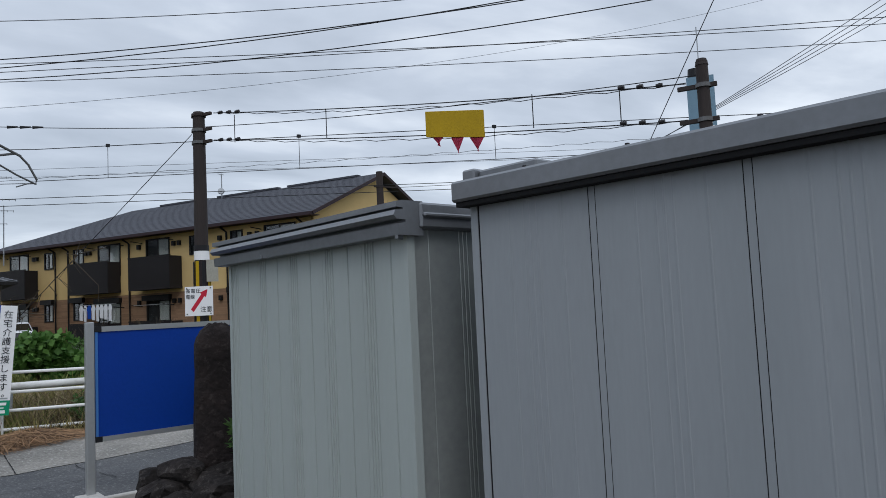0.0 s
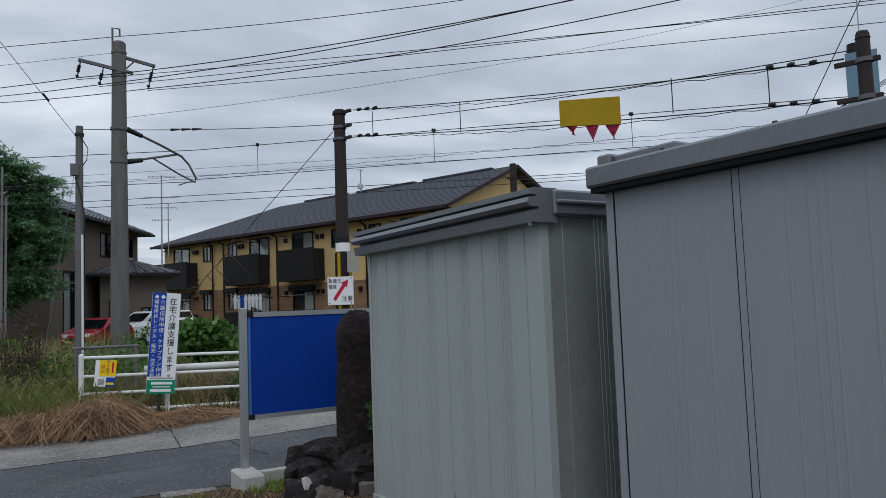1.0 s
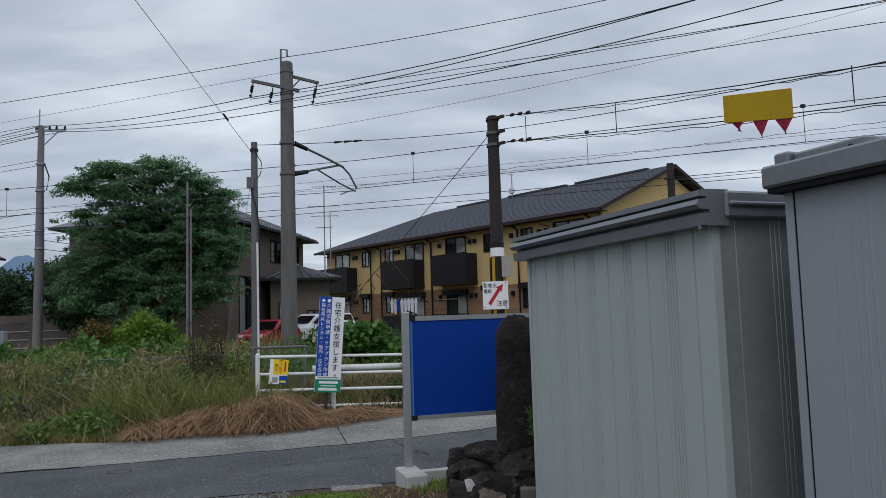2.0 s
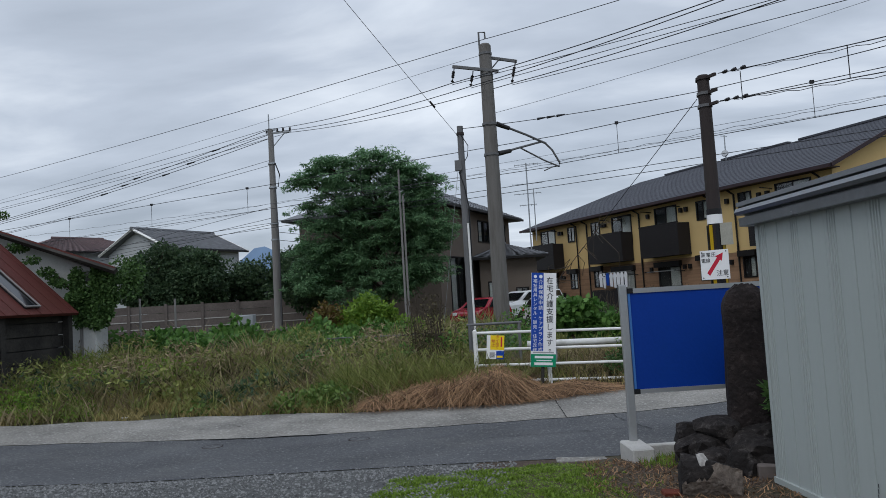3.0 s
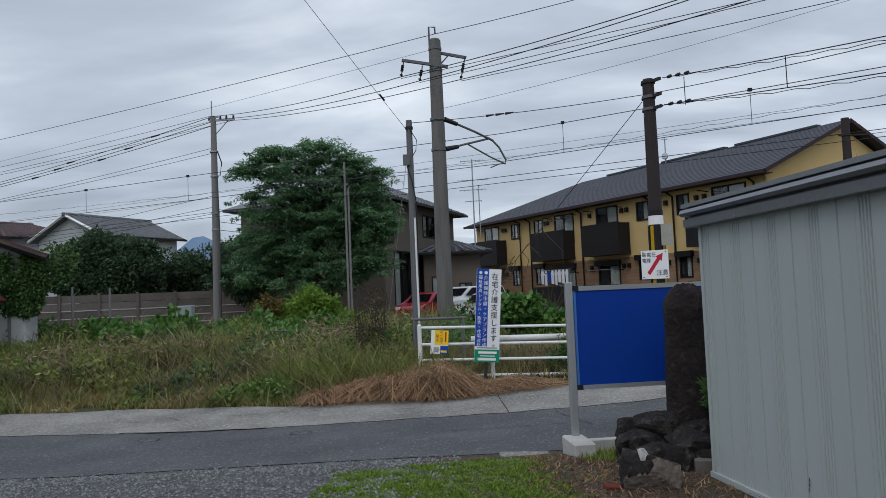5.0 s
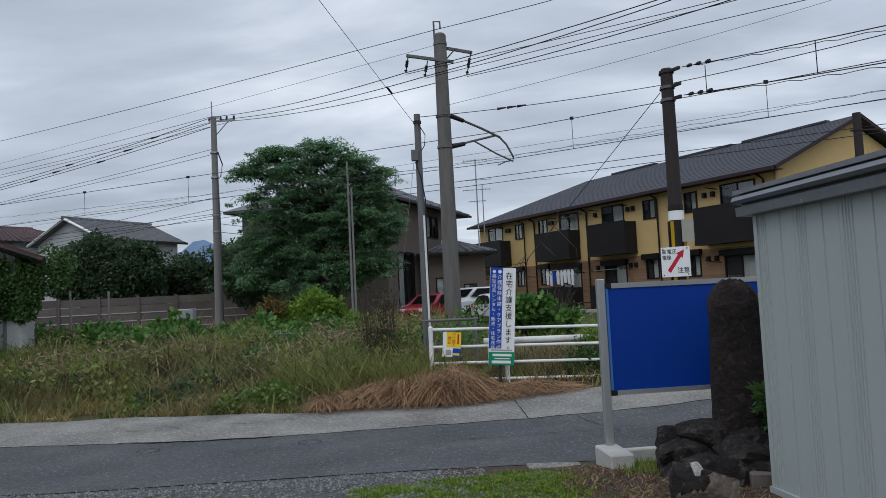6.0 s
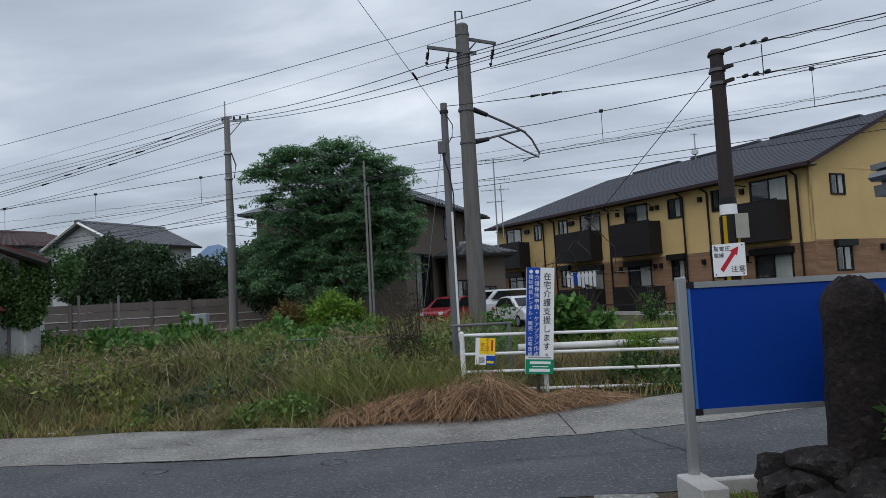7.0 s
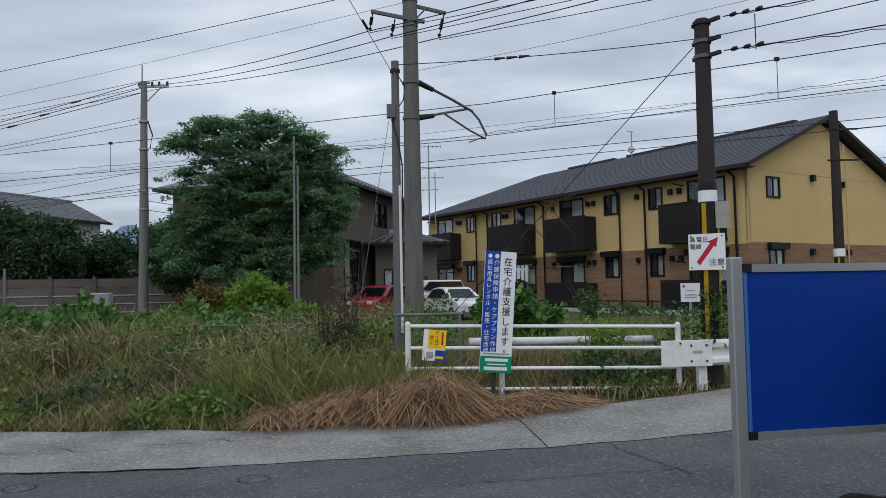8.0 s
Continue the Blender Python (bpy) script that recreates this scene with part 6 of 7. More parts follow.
cs = thing("clinic_sign", "tall pale blue clinic sign tower beyond the road", "sign", frame_at(12.98, 10.12, 0, (0.64, -0.76)))
SIGN_PALE = mat("pale_blue_sign", (0.16, 0.26, 0.34), 0.5, 0.08, 2, 0)
part("panel", box(-0.27, -0.06, 2.6, 0.27, 0.06, 6.3), SIGN_PALE, cs)
part("post", rod((0, 0.2, 0.2), (0, 0.2, 2.6), 0.1), GALV, cs)
part("lamp_head", rod((-0.1, 0.1, 6.25), (-0.1, 0.1, 6.5), 0.15, 0.13, 14), BLACK, cs)
part("aerial", rod((0.0, 0.1, 6.45), (0.0, 0.1, 7.4), 0.012, n=6), GALV, cs)
for i, ch in enumerate("皮ふ科"):
    letters(ch, 0.2, pose(0.13, -0.064, 5.3 - i * 0.3, 90, 0, 0), SIGN_WHITE, cs)
part("emblem", prism([(-0.06, 5.85), (0.0, 5.85), (0.0, 6.0), (0.14, 6.05), (0.14, 6.1), (0.0, 6.07), (0.0, 6.2), (-0.06, 6.2)], 0.006, Matrix.Translation((0, -0.061, 0))), SIGN_YELLOW, cs)
part("emblem", prism([(-0.06, 5.72), (0.14, 5.72), (0.06, 5.5), (0.0, 5.5), (0.05, 5.67), (-0.06, 5.67)], 0.006, Matrix.Translation((0, -0.061, 0))), SIGN_YELLOW, cs)

# distant hill
bm = bmesh.new()
hr_ = []
for i in range(41):
    f = i / 40
    x = -1350 + 1500 * f
    h = 140 + 76 * math.exp(-((x + 945) / 105) ** 2) + 14 * noise.noise(Vector((x * 0.012, 0, 0)))
    hr_.append((x, h))
for (xa, ha), (xb, hb) in zip(hr_, hr_[1:]):
    q = [bm.verts.new(v) for v in ((xa, 2300, -5), (xb, 2300, -5), (xb, 2430, hb), (xa, 2430, ha))]
    bm.faces.new(q)
bmesh.ops.remove_doubles(bm, verts=bm.verts[:], dist=0.5)
tagged(finish("backdrop", bm, MOUNTAIN, smooth=True), "distant blue hills on the horizon", "hills", kind="structure")


# ---- trees and shrubs ----
def tree(name, label, base, trunk_h, r0, limbs, clumps, size, leaf, aspect=0.4, droop=0.3):
    s = thing(name, label, "tree")
    base = Vector(base)
    bm = tube([base, base + Vector((0.1, 0, trunk_h * 0.5)), base + Vector((-0.1, 0.1, trunk_h))], r0, 10, r_end=r0 * 0.6)
    part("trunk", bm, BARK, s)
    for t in limbs:
        t = Vector(t)
        st = base + Vector((0, 0, trunk_h * (0.55 + 0.4 * random.random())))
        mid = st.lerp(t, 0.5) + Vector((random.uniform(-0.3, 0.3), random.uniform(-0.3, 0.3), 0.35))
        part("limb", tube([st, mid, t], r0 * 0.38, 7, r_end=0.03), BARK, s)
    quads("crown", leaf_cloud(clumps, size, aspect, droop), leaf, s)
    return s


def crown_clumps(boxes, per):
    """Clumps strewn inside ellipsoids (centre, radii, how many), flattened like sprays."""
    out, tips = [], []
    for c, r, n in boxes:
        for _ in range(n):
            d = rng.normal(size=3)
            d /= np.linalg.norm(d)
            p = np.array(c) + d * np.array(r) * (0.55 + 0.45 * rng.random())
            q = 0.45 + 0.5 * rng.random()
            out.append((tuple(p), (q * 1.1, q, q * 0.7), per))
            tips.append(tuple(p))
    return out, tips


def layered_tree():
    """A broad tree of flat leafy sprays in layers on spreading limbs, with gaps between the lobes."""
    s = thing("broad_tree", "large feathery green tree beside the taupe house", "tree")
    base = Vector((-6.6, 32.3, 0.4))
    part("trunk", tube([base, base + Vector((0.15, 0, 2.2)), base + Vector((-0.1, 0.1, 4.4)), base + Vector((0.1, 0, 6.4))], 0.26, 10, r_end=0.1), BARK, s)
    lobes = [((-9.1, 32, 8.45), (1.0, 0.9, 0.42), 22), ((-10.3, 31.9, 7.75), (0.75, 0.6, 0.22), 9), ((-9.9, 31.9, 6.7), (0.6, 0.5, 0.2), 6), ((-10.2, 32.1, 5.95), (0.4, 0.4, 0.15), 3),
             ((-6.8, 32.2, 8.45), (1.15, 0.9, 0.45), 26), ((-5.2, 32.2, 8.0), (0.7, 0.7, 0.6), 20), ((-4.15, 32, 6.8), (0.65, 0.7, 0.85), 26), ((-7.9, 32.2, 7.5), (1.7, 1.2, 0.6), 38),
             ((-6.0, 32.4, 6.9), (1.7, 1.3, 0.9), 52), ((-8.2, 32.3, 6.3), (1.4, 1.1, 0.55), 30), ((-4.4, 32.1, 5.3), (1.1, 1.0, 1.1), 48), ((-6.3, 32.3, 5.4), (2.0, 1.4, 1.0), 62), ((-8.2, 32.2, 5.1), (0.9, 0.8, 0.5), 16),
             ((-3.9, 31.9, 4.9), (0.5, 0.6, 0.7), 14), ((-9.3, 32.0, 5.5), (0.9, 0.8, 0.45), 18), ((-8.6, 32.2, 3.9), (1.7, 1.1, 1.0), 48), ((-6.4, 32.1, 3.7), (1.9, 1.2, 1.1), 60), ((-9.9, 31.9, 3.2), (0.9, 0.8, 0.8), 20), ((-9.4, 31.9, 4.6), (0.9, 0.8, 0.6), 24), ((-5.5, 31.8, 2.9), (0.8, 0.8, 0.6), 18), ((-4.6, 32, 3.7), (1.0, 0.9, 0.9), 34), ((-7.6, 31.8, 2.3), (2.1, 0.9, 0.6), 26), ((-5.8, 31.8, 2.5), (0.7, 0.8, 0.5), 10)]
    sprays = []
    for c, r, n in lobes:
        c = (-6.9 + 0.95 * (c[0] + 6.9), c[1], 0.4 + 0.965 * (c[2] - 0.4))
        st = base + Vector((0, 0, min(5.6, max(1.6, c[2] - 2.6))))
        t = Vector(c)
        part("limb", tube([st, st.lerp(t, 0.5) + Vector((random.uniform(-0.3, 0.3), 0, 0.25)), t], 0.085, 7, r_end=0.03), BARK, s)
        for _ in range(n):
            d = rng.normal(size=3)
            d /= np.linalg.norm(d)
            p = np.array(c) + d * np.array(r) * (0.5 + 0.6 * rng.random())
            sprays.append((tuple(p), 0.26 + 0.36 * rng.random() ** 1.5, 120))
            for _ in range(2):
                off = rng.normal(size=3) * np.array([0.3, 0.3, 0.16])
                sprays.append((tuple(p + off), 0.16 + 0.3 * rng.random() ** 1.5, 75))
    quads("crown", spray_leaves(sprays, 0.15, 0.36), TREE_LEAF, s)


layered_tree()
cl, tips = crown_clumps([((-19.9, 38.4, 3.9), (2.9, 1.8, 1.9), 62), ((-18.4, 38.3, 3.7), (1.3, 1.2, 1.4), 20), ((-19.6, 38.5, 2.7), (1.5, 1.5, 1.3), 18)], 430)
tree("dark_tree", "dense dark green garden tree behind the panel wall", (-21.2, 38.5, 0.4), 2.6, 0.2, tips[::12], cl, 0.2, DARK_LEAF, 0.5)
cl, tips = crown_clumps([((-15.8, 41.5, 3.3), (2.2, 1.5, 1.5), 30), ((-13.2, 41.5, 3.6), (2.0, 1.5, 1.3), 26), ((-17.6, 40.4, 3.0), (1.6, 1.2, 1.4), 20), ((-14.4, 41.2, 2.4), (2.4, 1.0, 1.0), 20)], 400)
tree("dark_tree", "dark green hedge trees behind the panel wall", (-15, 41.5, 0.4), 2.2, 0.16, tips[::10], cl, 0.2, DARK_LEAF, 0.5)
cl, tips = crown_clumps([((-10.3, 35.2, 3.1), (1.8, 0.8, 1.4), 24), ((-12.4, 38.6, 3.2), (1.8, 0.8, 1.6), 22), ((-11.5, 37.0, 3.8), (1.2, 0.8, 1.0), 14)], 380)
tree("dark_tree", "dark green shrubs against the taupe house", (-11.0, 37.6, 0.4), 1.8, 0.12, tips[::10], cl, 0.2, DARK_LEAF, 0.5)


def shrub(label, boxes, per, size, leaf, stems, aspect=0.5, name="shrub", q=0.28):
    s = thing(name, label, "shrub")
    cl = []
    for c, r, n in boxes:
        for _ in range(n):
            d = rng.normal(size=3)
            d /= np.linalg.norm(d)
            p = np.array(c) + d * np.array(r) * (0.4 + 0.6 * rng.random())
            k = q * (0.6 + 0.8 * rng.random())
            cl.append((tuple(p), (k, k, k * 0.9), per))
    quads("foliage", leaf_cloud(cl, size, aspect, 0.1, 0.3), leaf, s)
    for a, b in stems:
        a, b = Vector(a), Vector(b)
        part("stem", tube([a, a.lerp(b, 0.5) + Vector((random.uniform(-0.1, 0.1), 0, 0.05)), b], 0.016, 5, None, 0.005), BARK, s)


def fan(x, y, z0, z1, w, n):
    return [((x, y, z0), (x + random.uniform(-w, w), y + random.uniform(-w * 0.4, w * 0.4), z1 * random.uniform(0.8, 1.0))) for _ in range(n)]


shrub("bright yellow-green shrub standing among the weeds", [((-4.75, 21.2, 1.35), (0.85, 0.5, 0.72), 44), ((-4.2, 21.2, 1.0), (0.9, 0.5, 0.5), 24), ((-5.2, 21.1, 1.0), (0.6, 0.4, 0.5), 14)], 150, 0.12, BRIGHT_LEAF, fan(-4.6, 21.2, 0.3, 2.05, 0.8, 14))
shrub("russet leafed shrub beside the bright one", [((-5.95, 21.0, 1.25), (0.6, 0.4, 0.6), 30)], 120, 0.1, RUSSET_LEAF, fan(-5.85, 21, 0.3, 1.75, 0.6, 12))
shrub("dark dry tall weeds beside the slim pole", [((-1.8, 14.3, 1.35), (0.16, 0.2, 0.55), 12), ((-2.0, 14.1, 0.85), (0.35, 0.3, 0.4), 18), ((-1.55, 14.0, 0.6), (0.5, 0.3, 0.35), 14)], 44, 0.06, DARK_WEED, fan(-1.95, 14.3, 0.2, 1.9, 0.3, 8) + fan(-1.7, 14.2, 0.2, 2.05, 0.25, 8) + fan(-1.45, 14.1, 0.2, 1.4, 0.35, 8))
shrub("big-leafed green vine bush behind the advertising board", [((1.25, 19.0, 1.15), (0.65, 0.45, 0.4), 26), ((1.9, 18.8, 0.8), (0.55, 0.4, 0.35), 14)], 90, 0.15, VINE, fan(1.3, 19, 0.3, 1.7, 0.8, 8), 0.85)
shrub("low green plants around the dark pole foot", [((1.9, 13.1, 0.4), (0.45, 0.25, 0.35), 20), ((3.5, 13.0, 1.2), (0.1, 0.12, 0.5), 8), ((2.75, 13.35, 0.4), (0.45, 0.15, 0.3), 16), ((3.15, 13.7, 0.8), (0.2, 0.2, 0.4), 7), ((2.3, 12.7, 0.2), (0.3, 0.1, 0.1), 8)], 60, 0.08, IVY, fan(2.3, 13.3, 0.1, 0.9, 0.5, 12))
shrub("yellow-green reed tips beside the white pipe", [((2.05, 13.55, 0.9), (0.3, 0.15, 0.15), 7)], 60, 0.13, BRIGHT_LEAF, fan(2.0, 13.6, 0.2, 1.05, 0.4, 10), 0.2)
shrub("dark leafy camellia bush behind the shed corner", [((2.55, 6.78, 0.85), (0.22, 0.2, 0.4), 30), ((2.68, 6.72, 1.3), (0.2, 0.2, 0.33), 28)], 80, 0.11, IVY, fan(2.66, 6.75, 0.3, 1.55, 0.2, 10), 0.36, q=0.15)
shrub("small dark fern at the foot of the standing stone", [((2.29, 6.02, 0.8), (0.07, 0.06, 0.16), 9)], 40, 0.09, IVY, fan(2.3, 6.02, 0.5, 0.95, 0.08, 6), 0.4, q=0.1)
shrub("weedy bushes along the apartment fence", [((6.5, 30.5, 0.6), (2.0, 0.8, 0.3), 16), ((3.6, 35.0, 0.8), (1.4, 0.8, 0.4), 10), ((9.0, 26.5, 0.6), (2.0, 0.8, 0.3), 12), ((5.2, 28.5, 0.8), (0.4, 0.4, 0.5), 8)], 70, 0.13, IVY, fan(5.2, 28.5, 0.4, 1.9, 0.9, 18) + fan(3.4, 33, 0.4, 1.9, 0.9, 14))


# ---- weeds, grass, straw and gravel ----
def inside(x, y):
    return (y > np.array([verge_edge(a) for a in x]) + 0.02) & ~((x < -12.9) & (y > 13.0) & (y < 31))


def strew(n, x0, x1, y0, y1, power=1.0):
    x = x0 + (x1 - x0) * rng.random(n)
    y = y0 + (y1 - y0) * rng.random(n) ** power
    k = inside(x, y)
    return x[k], y[k]


def patch(x, y, sc, seed):
    return np.array([noise.noise(Vector((a * sc + seed, b * sc, seed * 0.3))) for a, b in zip(x, y)])


def stuff(name, label, category, verts, material, per=8):
    return tagged(quads(name, verts, material, per=per), label, category, kind="stuff")


def field(n, x0, x1, y0, y1, h0, h1, w, material, label, seed, keep=0.0, lean=0.6, power=1.0):
    x, y = strew(n, x0, x1, y0, y1, power)
    p = patch(x, y, 0.55, seed) * 0.6 + patch(x, y, 1.7, seed + 3) * 0.6
    k = p > keep
    x, y, p = x[k], y[k], p[k]
    edge = np.clip((y - np.array([verge_edge(a) for a in x])) / 2.0, 0.1, 1)
    h = (h0 + (h1 - h0) * rng.random(len(x))) * (0.35 + 0.65 * edge) * (1 + 0.9 * p)
    stuff("weeds", label, "grass", blades(x, y, h, w * (0.6 + 0.8 * rng.random(len(x))), h * lean * (0.3 + 1.2 * rng.random(len(x)))), material)


field(11000, -16, -0.6, 11.5, 16, 0.25, 0.8, 0.021, WEED, "tall green grass of the overgrown field", 1, 0.0, 1.0)
field(15000, -16, -0.6, 11.5, 17, 0.25, 0.85, 0.018, WEED_DULL, "dull brown-green weeds of the overgrown field", 5, 0.0, 1.1)
field(26000, -16, -3.0, 11.5, 13.7, 0.12, 0.42, 0.014, TAN_GRASS, "yellowing short grass along the verge", 9, -0.3, 0.8)
field(9000, -22, -0.8, 15, 22, 0.5, 0.85, 0.032, WEED, "tall grass farther into the field", 3, -0.3)
field(6000, -22, -0.8, 15, 24, 0.5, 0.9, 0.032, WEED_DULL, "dull weeds farther into the field", 12, -0.1)
field(9000, -1.0, 9, 13.2, 24, 0.1, 0.42, 0.026, WEED, "railway side grass behind the white fence", 7, -0.3)
field(3200, -1.2, 3.3, 12.2, 16.5, 0.2, 0.5, 0.016, TAN_GRASS, "yellow grass behind the white fence", 15, -0.2)

# broad-leafed weeds and creeping vines
def leafy_ground(n, x0, x1, y0, y1, z0, z1, size, material, label, per=26, keep=-0.05, seed=2, aspect=0.7):
    x, y = strew(n, x0, x1, y0, y1)
    p = patch(x, y, 0.5, seed)
    x, y, p = x[p > keep], y[p > keep], p[p > keep]
    cl = []
    for a, b, c in zip(x, y, p):
        z = ground_z(a, b) + (z0 + (z1 - z0) * rng.random()) * (0.7 + c)
        cl.append(((a, b, z), (0.22, 0.22, 0.16), per))
    if cl:
        stuff("creepers", label, "plants", leaf_cloud(cl, size, aspect, 0.15, 0.2), material, per=4)


leafy_ground(900, -13, -3.5, 16.5, 21, 0.45, 0.8, 0.12, VINE, "broad-leafed creeping vines over the field", 26, -0.2)
leafy_ground(620, -12.6, -5.6, 17.2, 20.0, 0.5, 1.05, 0.17, VINE, "bright mound of broad-leafed vines before the panel wall", 34, -0.3, 31)
leafy_ground(520, -16, -0.8, 12.4, 16, 0.1, 0.55, 0.11, DARK_LEAF, "dark low foliage between the grass", 30, 0.0, 41, 0.4)
leafy_ground(260, -10.4, -6.6, 12.0, 14.2, 0.08, 0.4, 0.07, BRIGHT_LEAF, "bright low weeds at the barn foot", 30, -0.3, 61, 0.4)
leafy_ground(520, -16, -1, 12.4, 16, 0.15, 0.6, 0.095, WEED, "small leafy weeds among the grass", 22, 0.0, 6)
leafy_ground(240, -5.6, -2.9, 11.9, 13.0, 0.03, 0.3, 0.075, HERB, "low green herbs along the verge", 24, -0.1, 8)
leafy_ground(320, -12.6, -6.5, 13.2, 16.5, 0.2, 0.65, 0.08, BRIGHT_LEAF, "light green weeds before the barn", 24, -0.1, 4, 0.35)
leafy_ground(420, -4.5, 0, 14, 19, 0.4, 0.8, 0.08, VINE, "dark green weeds below the shrubs", 30, -0.15, 11)

leafy_ground(700, -16, -0.8, 13.0, 17.5, 0.3, 0.85, 0.12, WEED_DULL, "seedy brown weeds among the grass", 18, -0.1, 17, 0.22)
leafy_ground(700, -16, -0.8, 12.8, 17, 0.25, 0.8, 0.13, WEED, "leafy green weeds among the grass", 18, -0.1, 23, 0.25)

# cut straw lying over the apron edge in loose swathes
def straw(n, x0, x1, depth, hmax, seed, material, spread, label):
    x = x0 + (x1 - x0) * rng.random(n)
    lump = 0.8 + 0.35 * np.clip(patch(x, x * 0, 1.6, seed) + 0.35, 0, 1)
    y = np.array([verge_edge(a) for a in x]) + 0.03 + depth * rng.random(n)
    edge = np.minimum(0.25 + 0.75 * (x - x0) / 1.9, (x1 - x) / 0.7).clip(0.12, 1)
    h0 = hmax * (0.25 + 0.75 * rng.random(n)) * edge * lump
    th = -math.pi / 2 + 0.45 * patch(x, y, 1.2, seed + 4) * 2 + rng.normal(size=n) * spread
    ln = (0.3 + 0.65 * rng.random(n)) * (0.55 + 0.45 * edge)
    gz_ = np.array([ground_z(a, b) for a, b in zip(x, y)])
    tw = rng.random(n) * math.pi
    jit = rng.normal(size=n) * 0.05
    rows = []
    for f, ww in ((0, 1), (0.35, 1), (0.7, 0.8), (1.0, 0.2)):
        zz = gz_ + 0.03 + h0 * (1 - f) ** 0.9 * (0.35 + 0.65 * np.sin(np.pi * (0.25 + 0.6 * f))) + 0.02 * rng.random(n)
        c = np.stack([x + np.cos(th) * ln * f + jit * f * (1 - f) * 2, y + np.sin(th) * ln * f * 0.75, zz], 1)
        wv = np.stack([np.cos(tw), np.sin(tw), 0.3 * np.ones(n)], 1) * (0.0055 * ww)
        rows += [c - wv, c + wv]
    stuff("dry_straw", label, "straw", np.stack(rows, 1), material)


straw(7000, -2.6, 0.3, 1.25, 0.66, 31, STRAW, 0.8, "loose swathe of dry brown cut grass over the concrete apron")
straw(2600, -0.6, 1.4, 0.5, 0.24, 37, STRAW, 1.2, "reddish dry cut grass along the fence foot")


# tussocks of long arching blades standing out of the field
def tussocks(n, x0, x1, y0, y1, h0, h1, per, material, label, spread=0.16, w=0.022, taper=True):
    x, y = strew(n, x0, x1, y0, y1)
    hh = h0 + (h1 - h0) * rng.random(len(x))
    bx, by, bh = np.repeat(x, per), np.repeat(y, per), np.repeat(hh, per)
    m = len(bx)
    bx, by = bx + rng.normal(size=m) * spread, by + rng.normal(size=m) * spread
    k = inside(bx, by)
    bx, by, bh = bx[k], by[k], bh[k] * (0.55 + 0.55 * rng.random(k.sum()))
    if taper:
        bh = bh * np.clip((by - np.array([verge_edge(a) for a in bx])) / 1.5, 0.18, 1)
    m = len(bx)
    stuff("grass_tussocks", label, "grass", blades(bx, by, bh, w * (0.6 + 0.8 * rng.random(m)), bh * (0.25 + 0.75 * rng.random(m)), 0.75), material)


tussocks(60, -2.9, -0.2, 12.1, 12.8, 0.5, 0.85, 22, WEED, "long green blades arching over the straw", 0.15, 0.016, False)
tussocks(26, -2.4, -0.3, 12.0, 12.6, 0.35, 0.6, 20, STRAW, "upright dry stalks in the straw", 0.15, 0.012, False)
tussocks(150, -14, -1.0, 12.4, 16.5, 0.4, 0.85, 30, WEED, "arching green grass tussocks in the field")
tussocks(120, -14, -1.0, 12.6, 16.5, 0.45, 0.9, 28, WEED_DULL, "brown seeding grass tussocks in the field")
tussocks(90, -14, -1.0, 12.6, 17.0, 0.35, 0.8, 26, DARK_WEED, "dark dry weed tussocks in the field", 0.2)
tussocks(75, -3.4, -0.3, 12.1, 13.4, 0.55, 0.95, 34, WEED, "long green grass hanging over the straw", 0.2, 0.024)
tussocks(110, -0.6, 3.4, 12.9, 14.8, 0.35, 0.7, 28, WEED_DULL, "dull grass tussocks behind the white fence", 0.15, 0.018)
tussocks(70, -0.6, 3.4, 12.9, 14.5, 0.25, 0.5, 28, WEED, "green grass tussocks around the white fence", 0.15, 0.018)
tussocks(30, 0.8, 3.2, 12.75, 13.2, 0.15, 0.4, 30, DARK_WEED, "dark weeds at the fence foot", 0.15, 0.02)
# lawn patch and litter of straw on the bare earth
n = 90000
x, y = -0.95 + 2.5 * rng.random(n), 3.2 + 3.8 * rng.random(n)
p = patch(x, y, 1.6, 21) + 0.55 * patch(x, y, 7, 5) + 0.3 * rng.normal(size=n)
k = (p > -1.0 + 2.4 * np.clip(x - 0.45, 0, 1) + 1.0 * np.clip(-0.35 - x, 0, 1)) & (y < 6.85 - 0.35 * np.abs(x - 0.5) - 0.25 * rng.random(n))
x, y = x[k], y[k]
stuff("lawn", "patch of short green grass beside the gravel", "grass", blades(x, y, 0.008 + 0.022 * rng.random(len(x)) * (0.5 + 0.9 * (patch(x, y, 5, 8) > 0)), 0.008 + 0.012 * rng.random(len(x)), 0.04 * rng.random(len(x))), LAWN)
n = 4500
x, y = 0.75 + 1.7 * rng.random(n), 3.6 + 3.1 * rng.random(n)
stuff("leaf_litter", "dark dead leaves and bark bits on the bare earth", "litter", blades(x, y, 0.006 + 0.012 * rng.random(n), 0.008 + 0.014 * rng.random(n), 0.04 * rng.random(n), 0.3), BARK)
n = 5200
x, y = 0.7 + 1.7 * rng.random(n), 3.6 + 3.2 * rng.random(n)
stuff("straw_litter", "scattered dry straw and twigs on the bare earth", "straw", blades(x, y, 0.015 + 0.03 * rng.random(n), 0.006 + 0.007 * rng.random(n), 0.12 * rng.random(n), 0.3), STRAW)
n = 500
x, y = 1.2 + 0.6 * rng.random(n), 6.2 + 0.7 * rng.random(n)
stuff("kerb_weeds", "small weeds along the kerb below the blue board", "grass", blades(x, y, 0.02 + 0.06 * rng.random(n), 0.009 + 0 * x, 0.08 * rng.random(n)), LAWN)

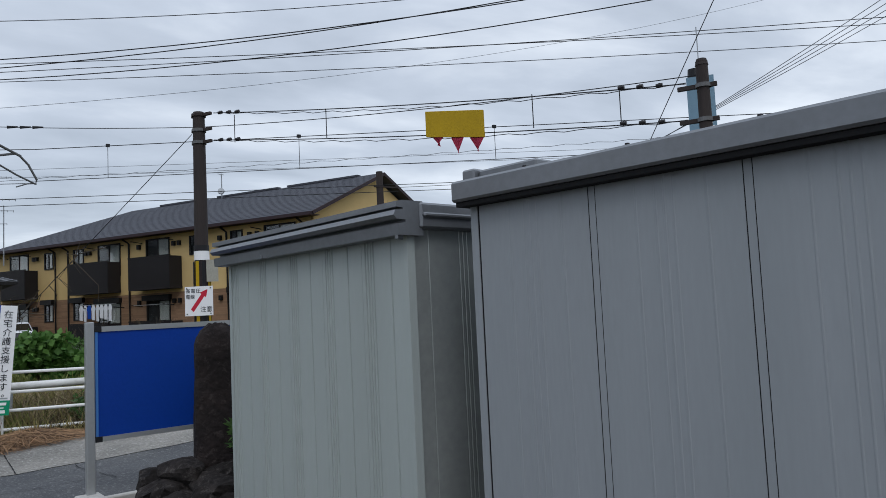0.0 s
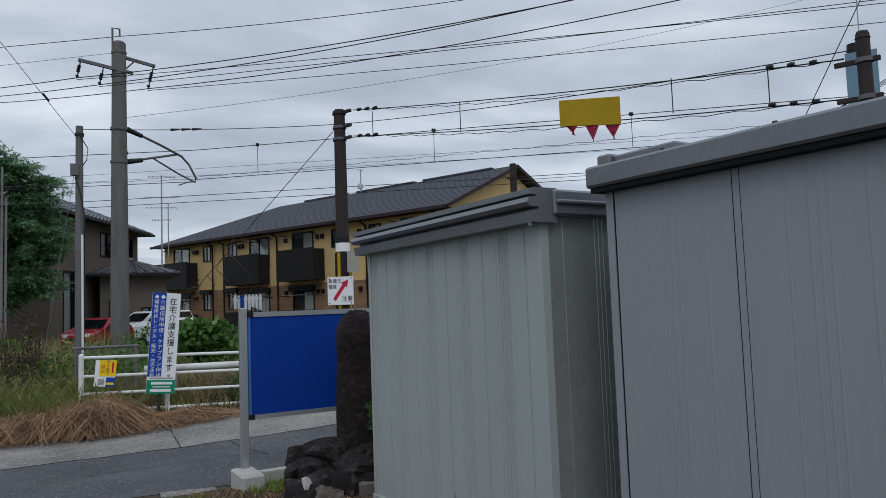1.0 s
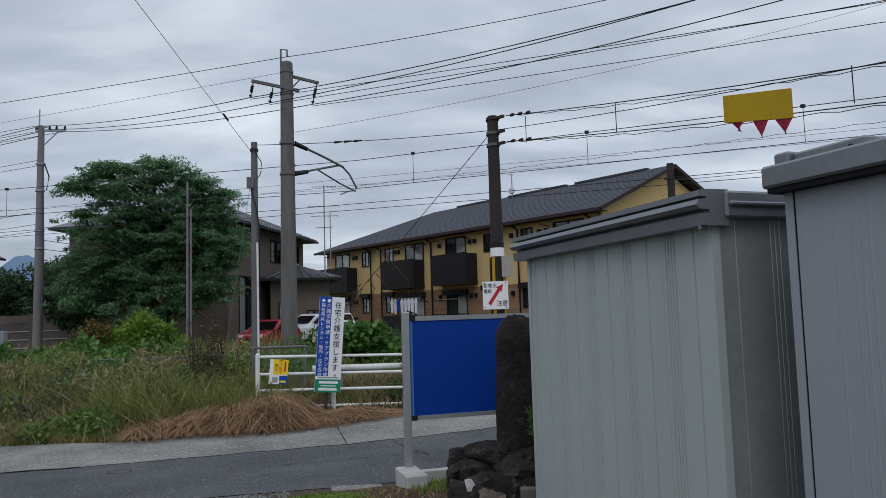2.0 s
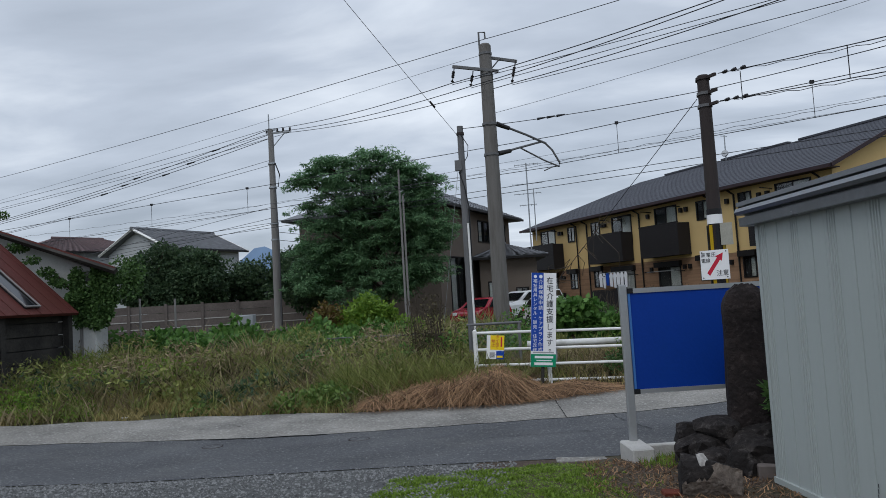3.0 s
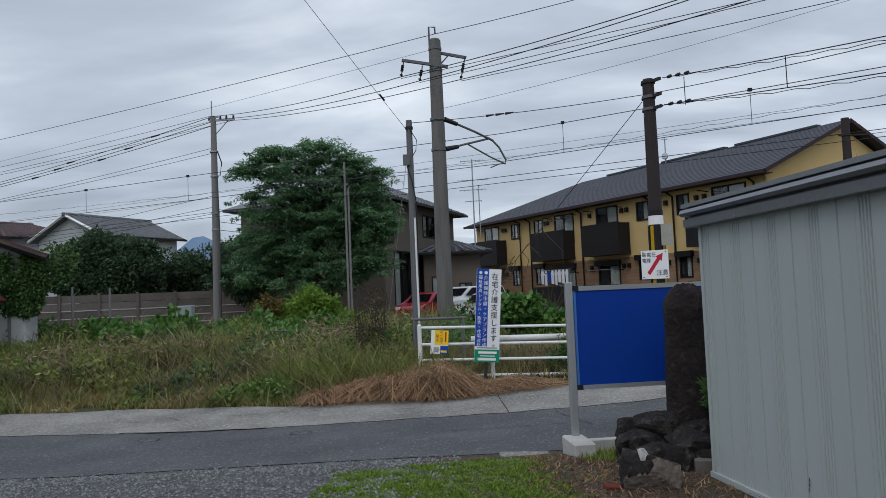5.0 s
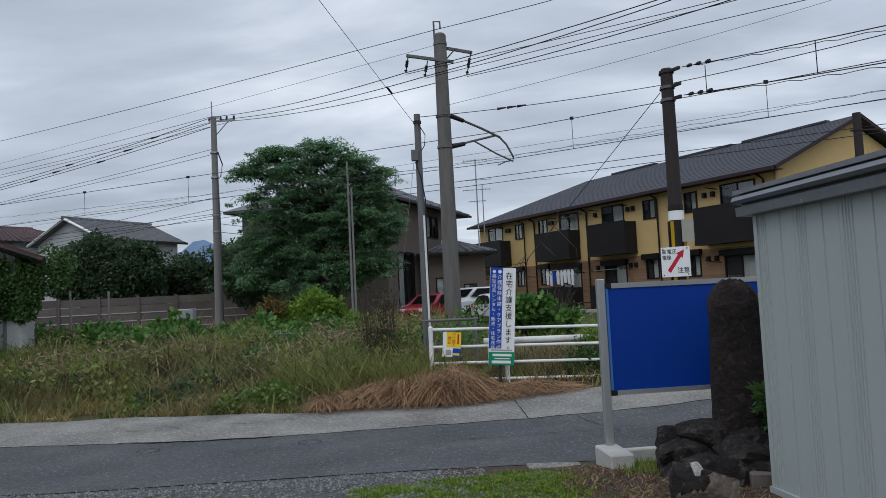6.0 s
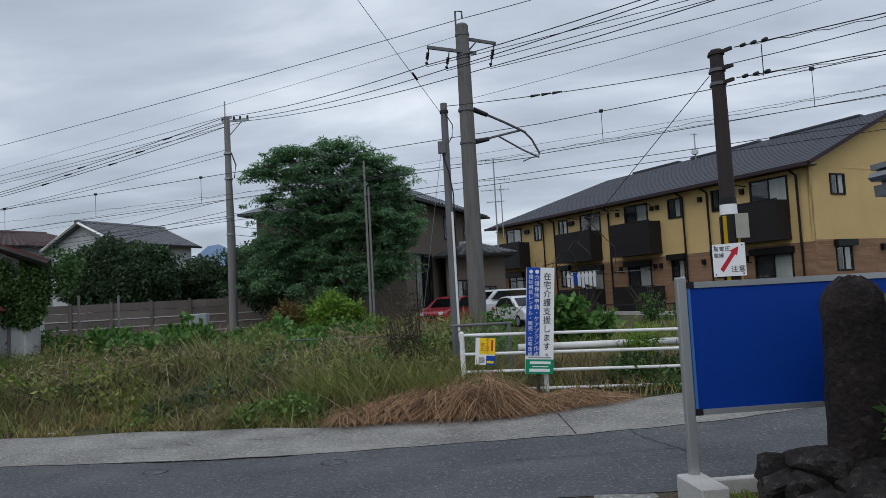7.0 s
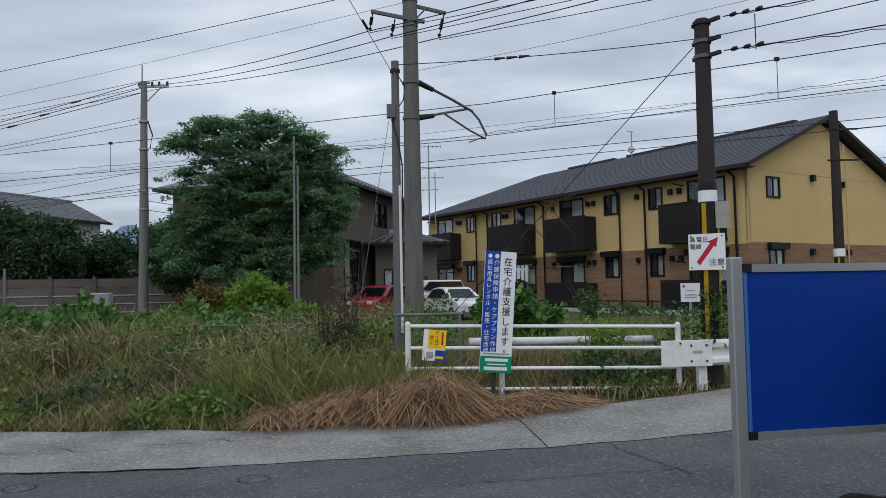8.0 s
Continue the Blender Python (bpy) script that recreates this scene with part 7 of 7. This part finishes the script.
n = 22000
x, y = -6.5 + 6.6 * rng.random(n), 4.4 + 4.0 * rng.random(n)
k = y < 7.16 + 0.16 * patch(x, y, 2.2, 51) + (0.22 + 0.2 * np.clip(x + 2.5, 0, 2)) * rng.exponential(size=n) * (rng.random(n) < 0.45) - 0.1 * rng.random(n)
x, y = x[k], y[k]
n = len(x)
z = np.array([ground_z(a, b) for a, b in zip(x, y)]) + 0.01
sz = 0.006 + 0.012 * rng.random(n) ** 2
octa = np.array([(1, 0, 0), (-1, 0, 0), (0, 1, 0), (0, -1, 0), (0, 0, 0.8), (0, 0, -0.5)])
vv = octa[None] * (0.7 + 0.6 * rng.random((n, 6, 1))) * sz[:, None, None]
an = rng.random(n) * 6.28
ca, sa = np.cos(an)[:, None], np.sin(an)[:, None]
vv = np.stack([vv[..., 0] * ca - vv[..., 1] * sa, vv[..., 0] * sa + vv[..., 1] * ca, vv[..., 2]], -1) + np.stack([x, y, z], 1)[:, None, :]
tri = np.array([(0, 2, 4), (2, 1, 4), (1, 3, 4), (3, 0, 4), (2, 0, 5), (1, 2, 5), (3, 1, 5), (0, 3, 5)])
me = bpy.data.meshes.new("gravel")
me.from_pydata(vv.reshape(-1, 3).tolist(), [], (tri[None] + 6 * np.arange(n)[:, None, None]).reshape(-1, 3).tolist())
me.materials.append(STONE_BIT)
tagged(new("gravel", me), "loose grey crushed stones of the yard", "gravel", kind="stuff")

# cracks and joints of the road
def crack(points, width, label):
    bm = bmesh.new()
    prev = None
    for i, (x, y) in enumerate(points):
        z = ground_z(x, y) + 0.026
        w = width * (0.5 + random.random())
        a, b = bm.verts.new((x - w * 0.7, y - w, z)), bm.verts.new((x + w * 0.7, y + w, z))
        if prev:
            bm.faces.new((prev[0], a, b, prev[1]))
        prev = (a, b)
    return tagged(finish("crack", bm, SEAM), label, "crack", "road cracks", kind="structure")


def wander(x0, y0, x1, y1, n=26, amp=0.03):
    return [(x0 + (x1 - x0) * i / n, y0 + (y1 - y0) * i / n + amp * noise.noise(Vector((i * 0.45, x0, y1))) * 2) for i in range(n + 1)]


crack([(x, far_edge(x) + 0.01 * math.sin(x * 9)) for x in np.arange(-4.9, -2.7, 0.08)], 0.014, "open dark joint between asphalt and concrete")
crack(wander(0.66, 10.28, 0.5, 11.75), 0.008, "crooked crack across the concrete apron")
crack(wander(-0.3, 8.95, 1.6, 9.12, 30, 0.04), 0.006, "long thin crack in the asphalt")
crack(wander(1.3, 10.25, 1.62, 8.9, 20, 0.05), 0.005, "thin crack in the asphalt")
crack(wander(-5.5, 10.9, -2.0, 11.2, 30, 0.08), 0.004, "hairline crack in the apron")

scrap = tagged(finish("paper_scrap", box(-0.05, -0.03, 0, 0.05, 0.03, 0.015), LAUNDRY, bevel=0.008), "pale scrap of litter at the grass edge", "litter")
scrap.matrix_world = pose(-6.9, 11.95, ground_z(-6.9, 11.95) + 0.03, 4, 6, 12)

# bare creeper twigs caught on the stay wire
tw_a, tw_b = PD + Vector((-0.1, 0.1, 5.05)), Vector((-0.6, 18.0, 0.42))
twigs = thing("dead_creeper", "bare brown creeper twigs caught on the stay wire", "creeper")
for i in range(16):
    st = tw_a.lerp(tw_b, random.uniform(0.42, 0.72))
    e1 = st + Vector((random.uniform(-0.35, 0.45), random.uniform(-0.2, 0.2), random.uniform(-0.5, 0.45)))
    e2 = e1 + Vector((random.uniform(-0.2, 0.3), random.uniform(-0.2, 0.2), random.uniform(-0.55, 0.2)))
    part("twig", tube([st, e1, e2], 0.009, 4, None, 0.004), BARK, twigs)
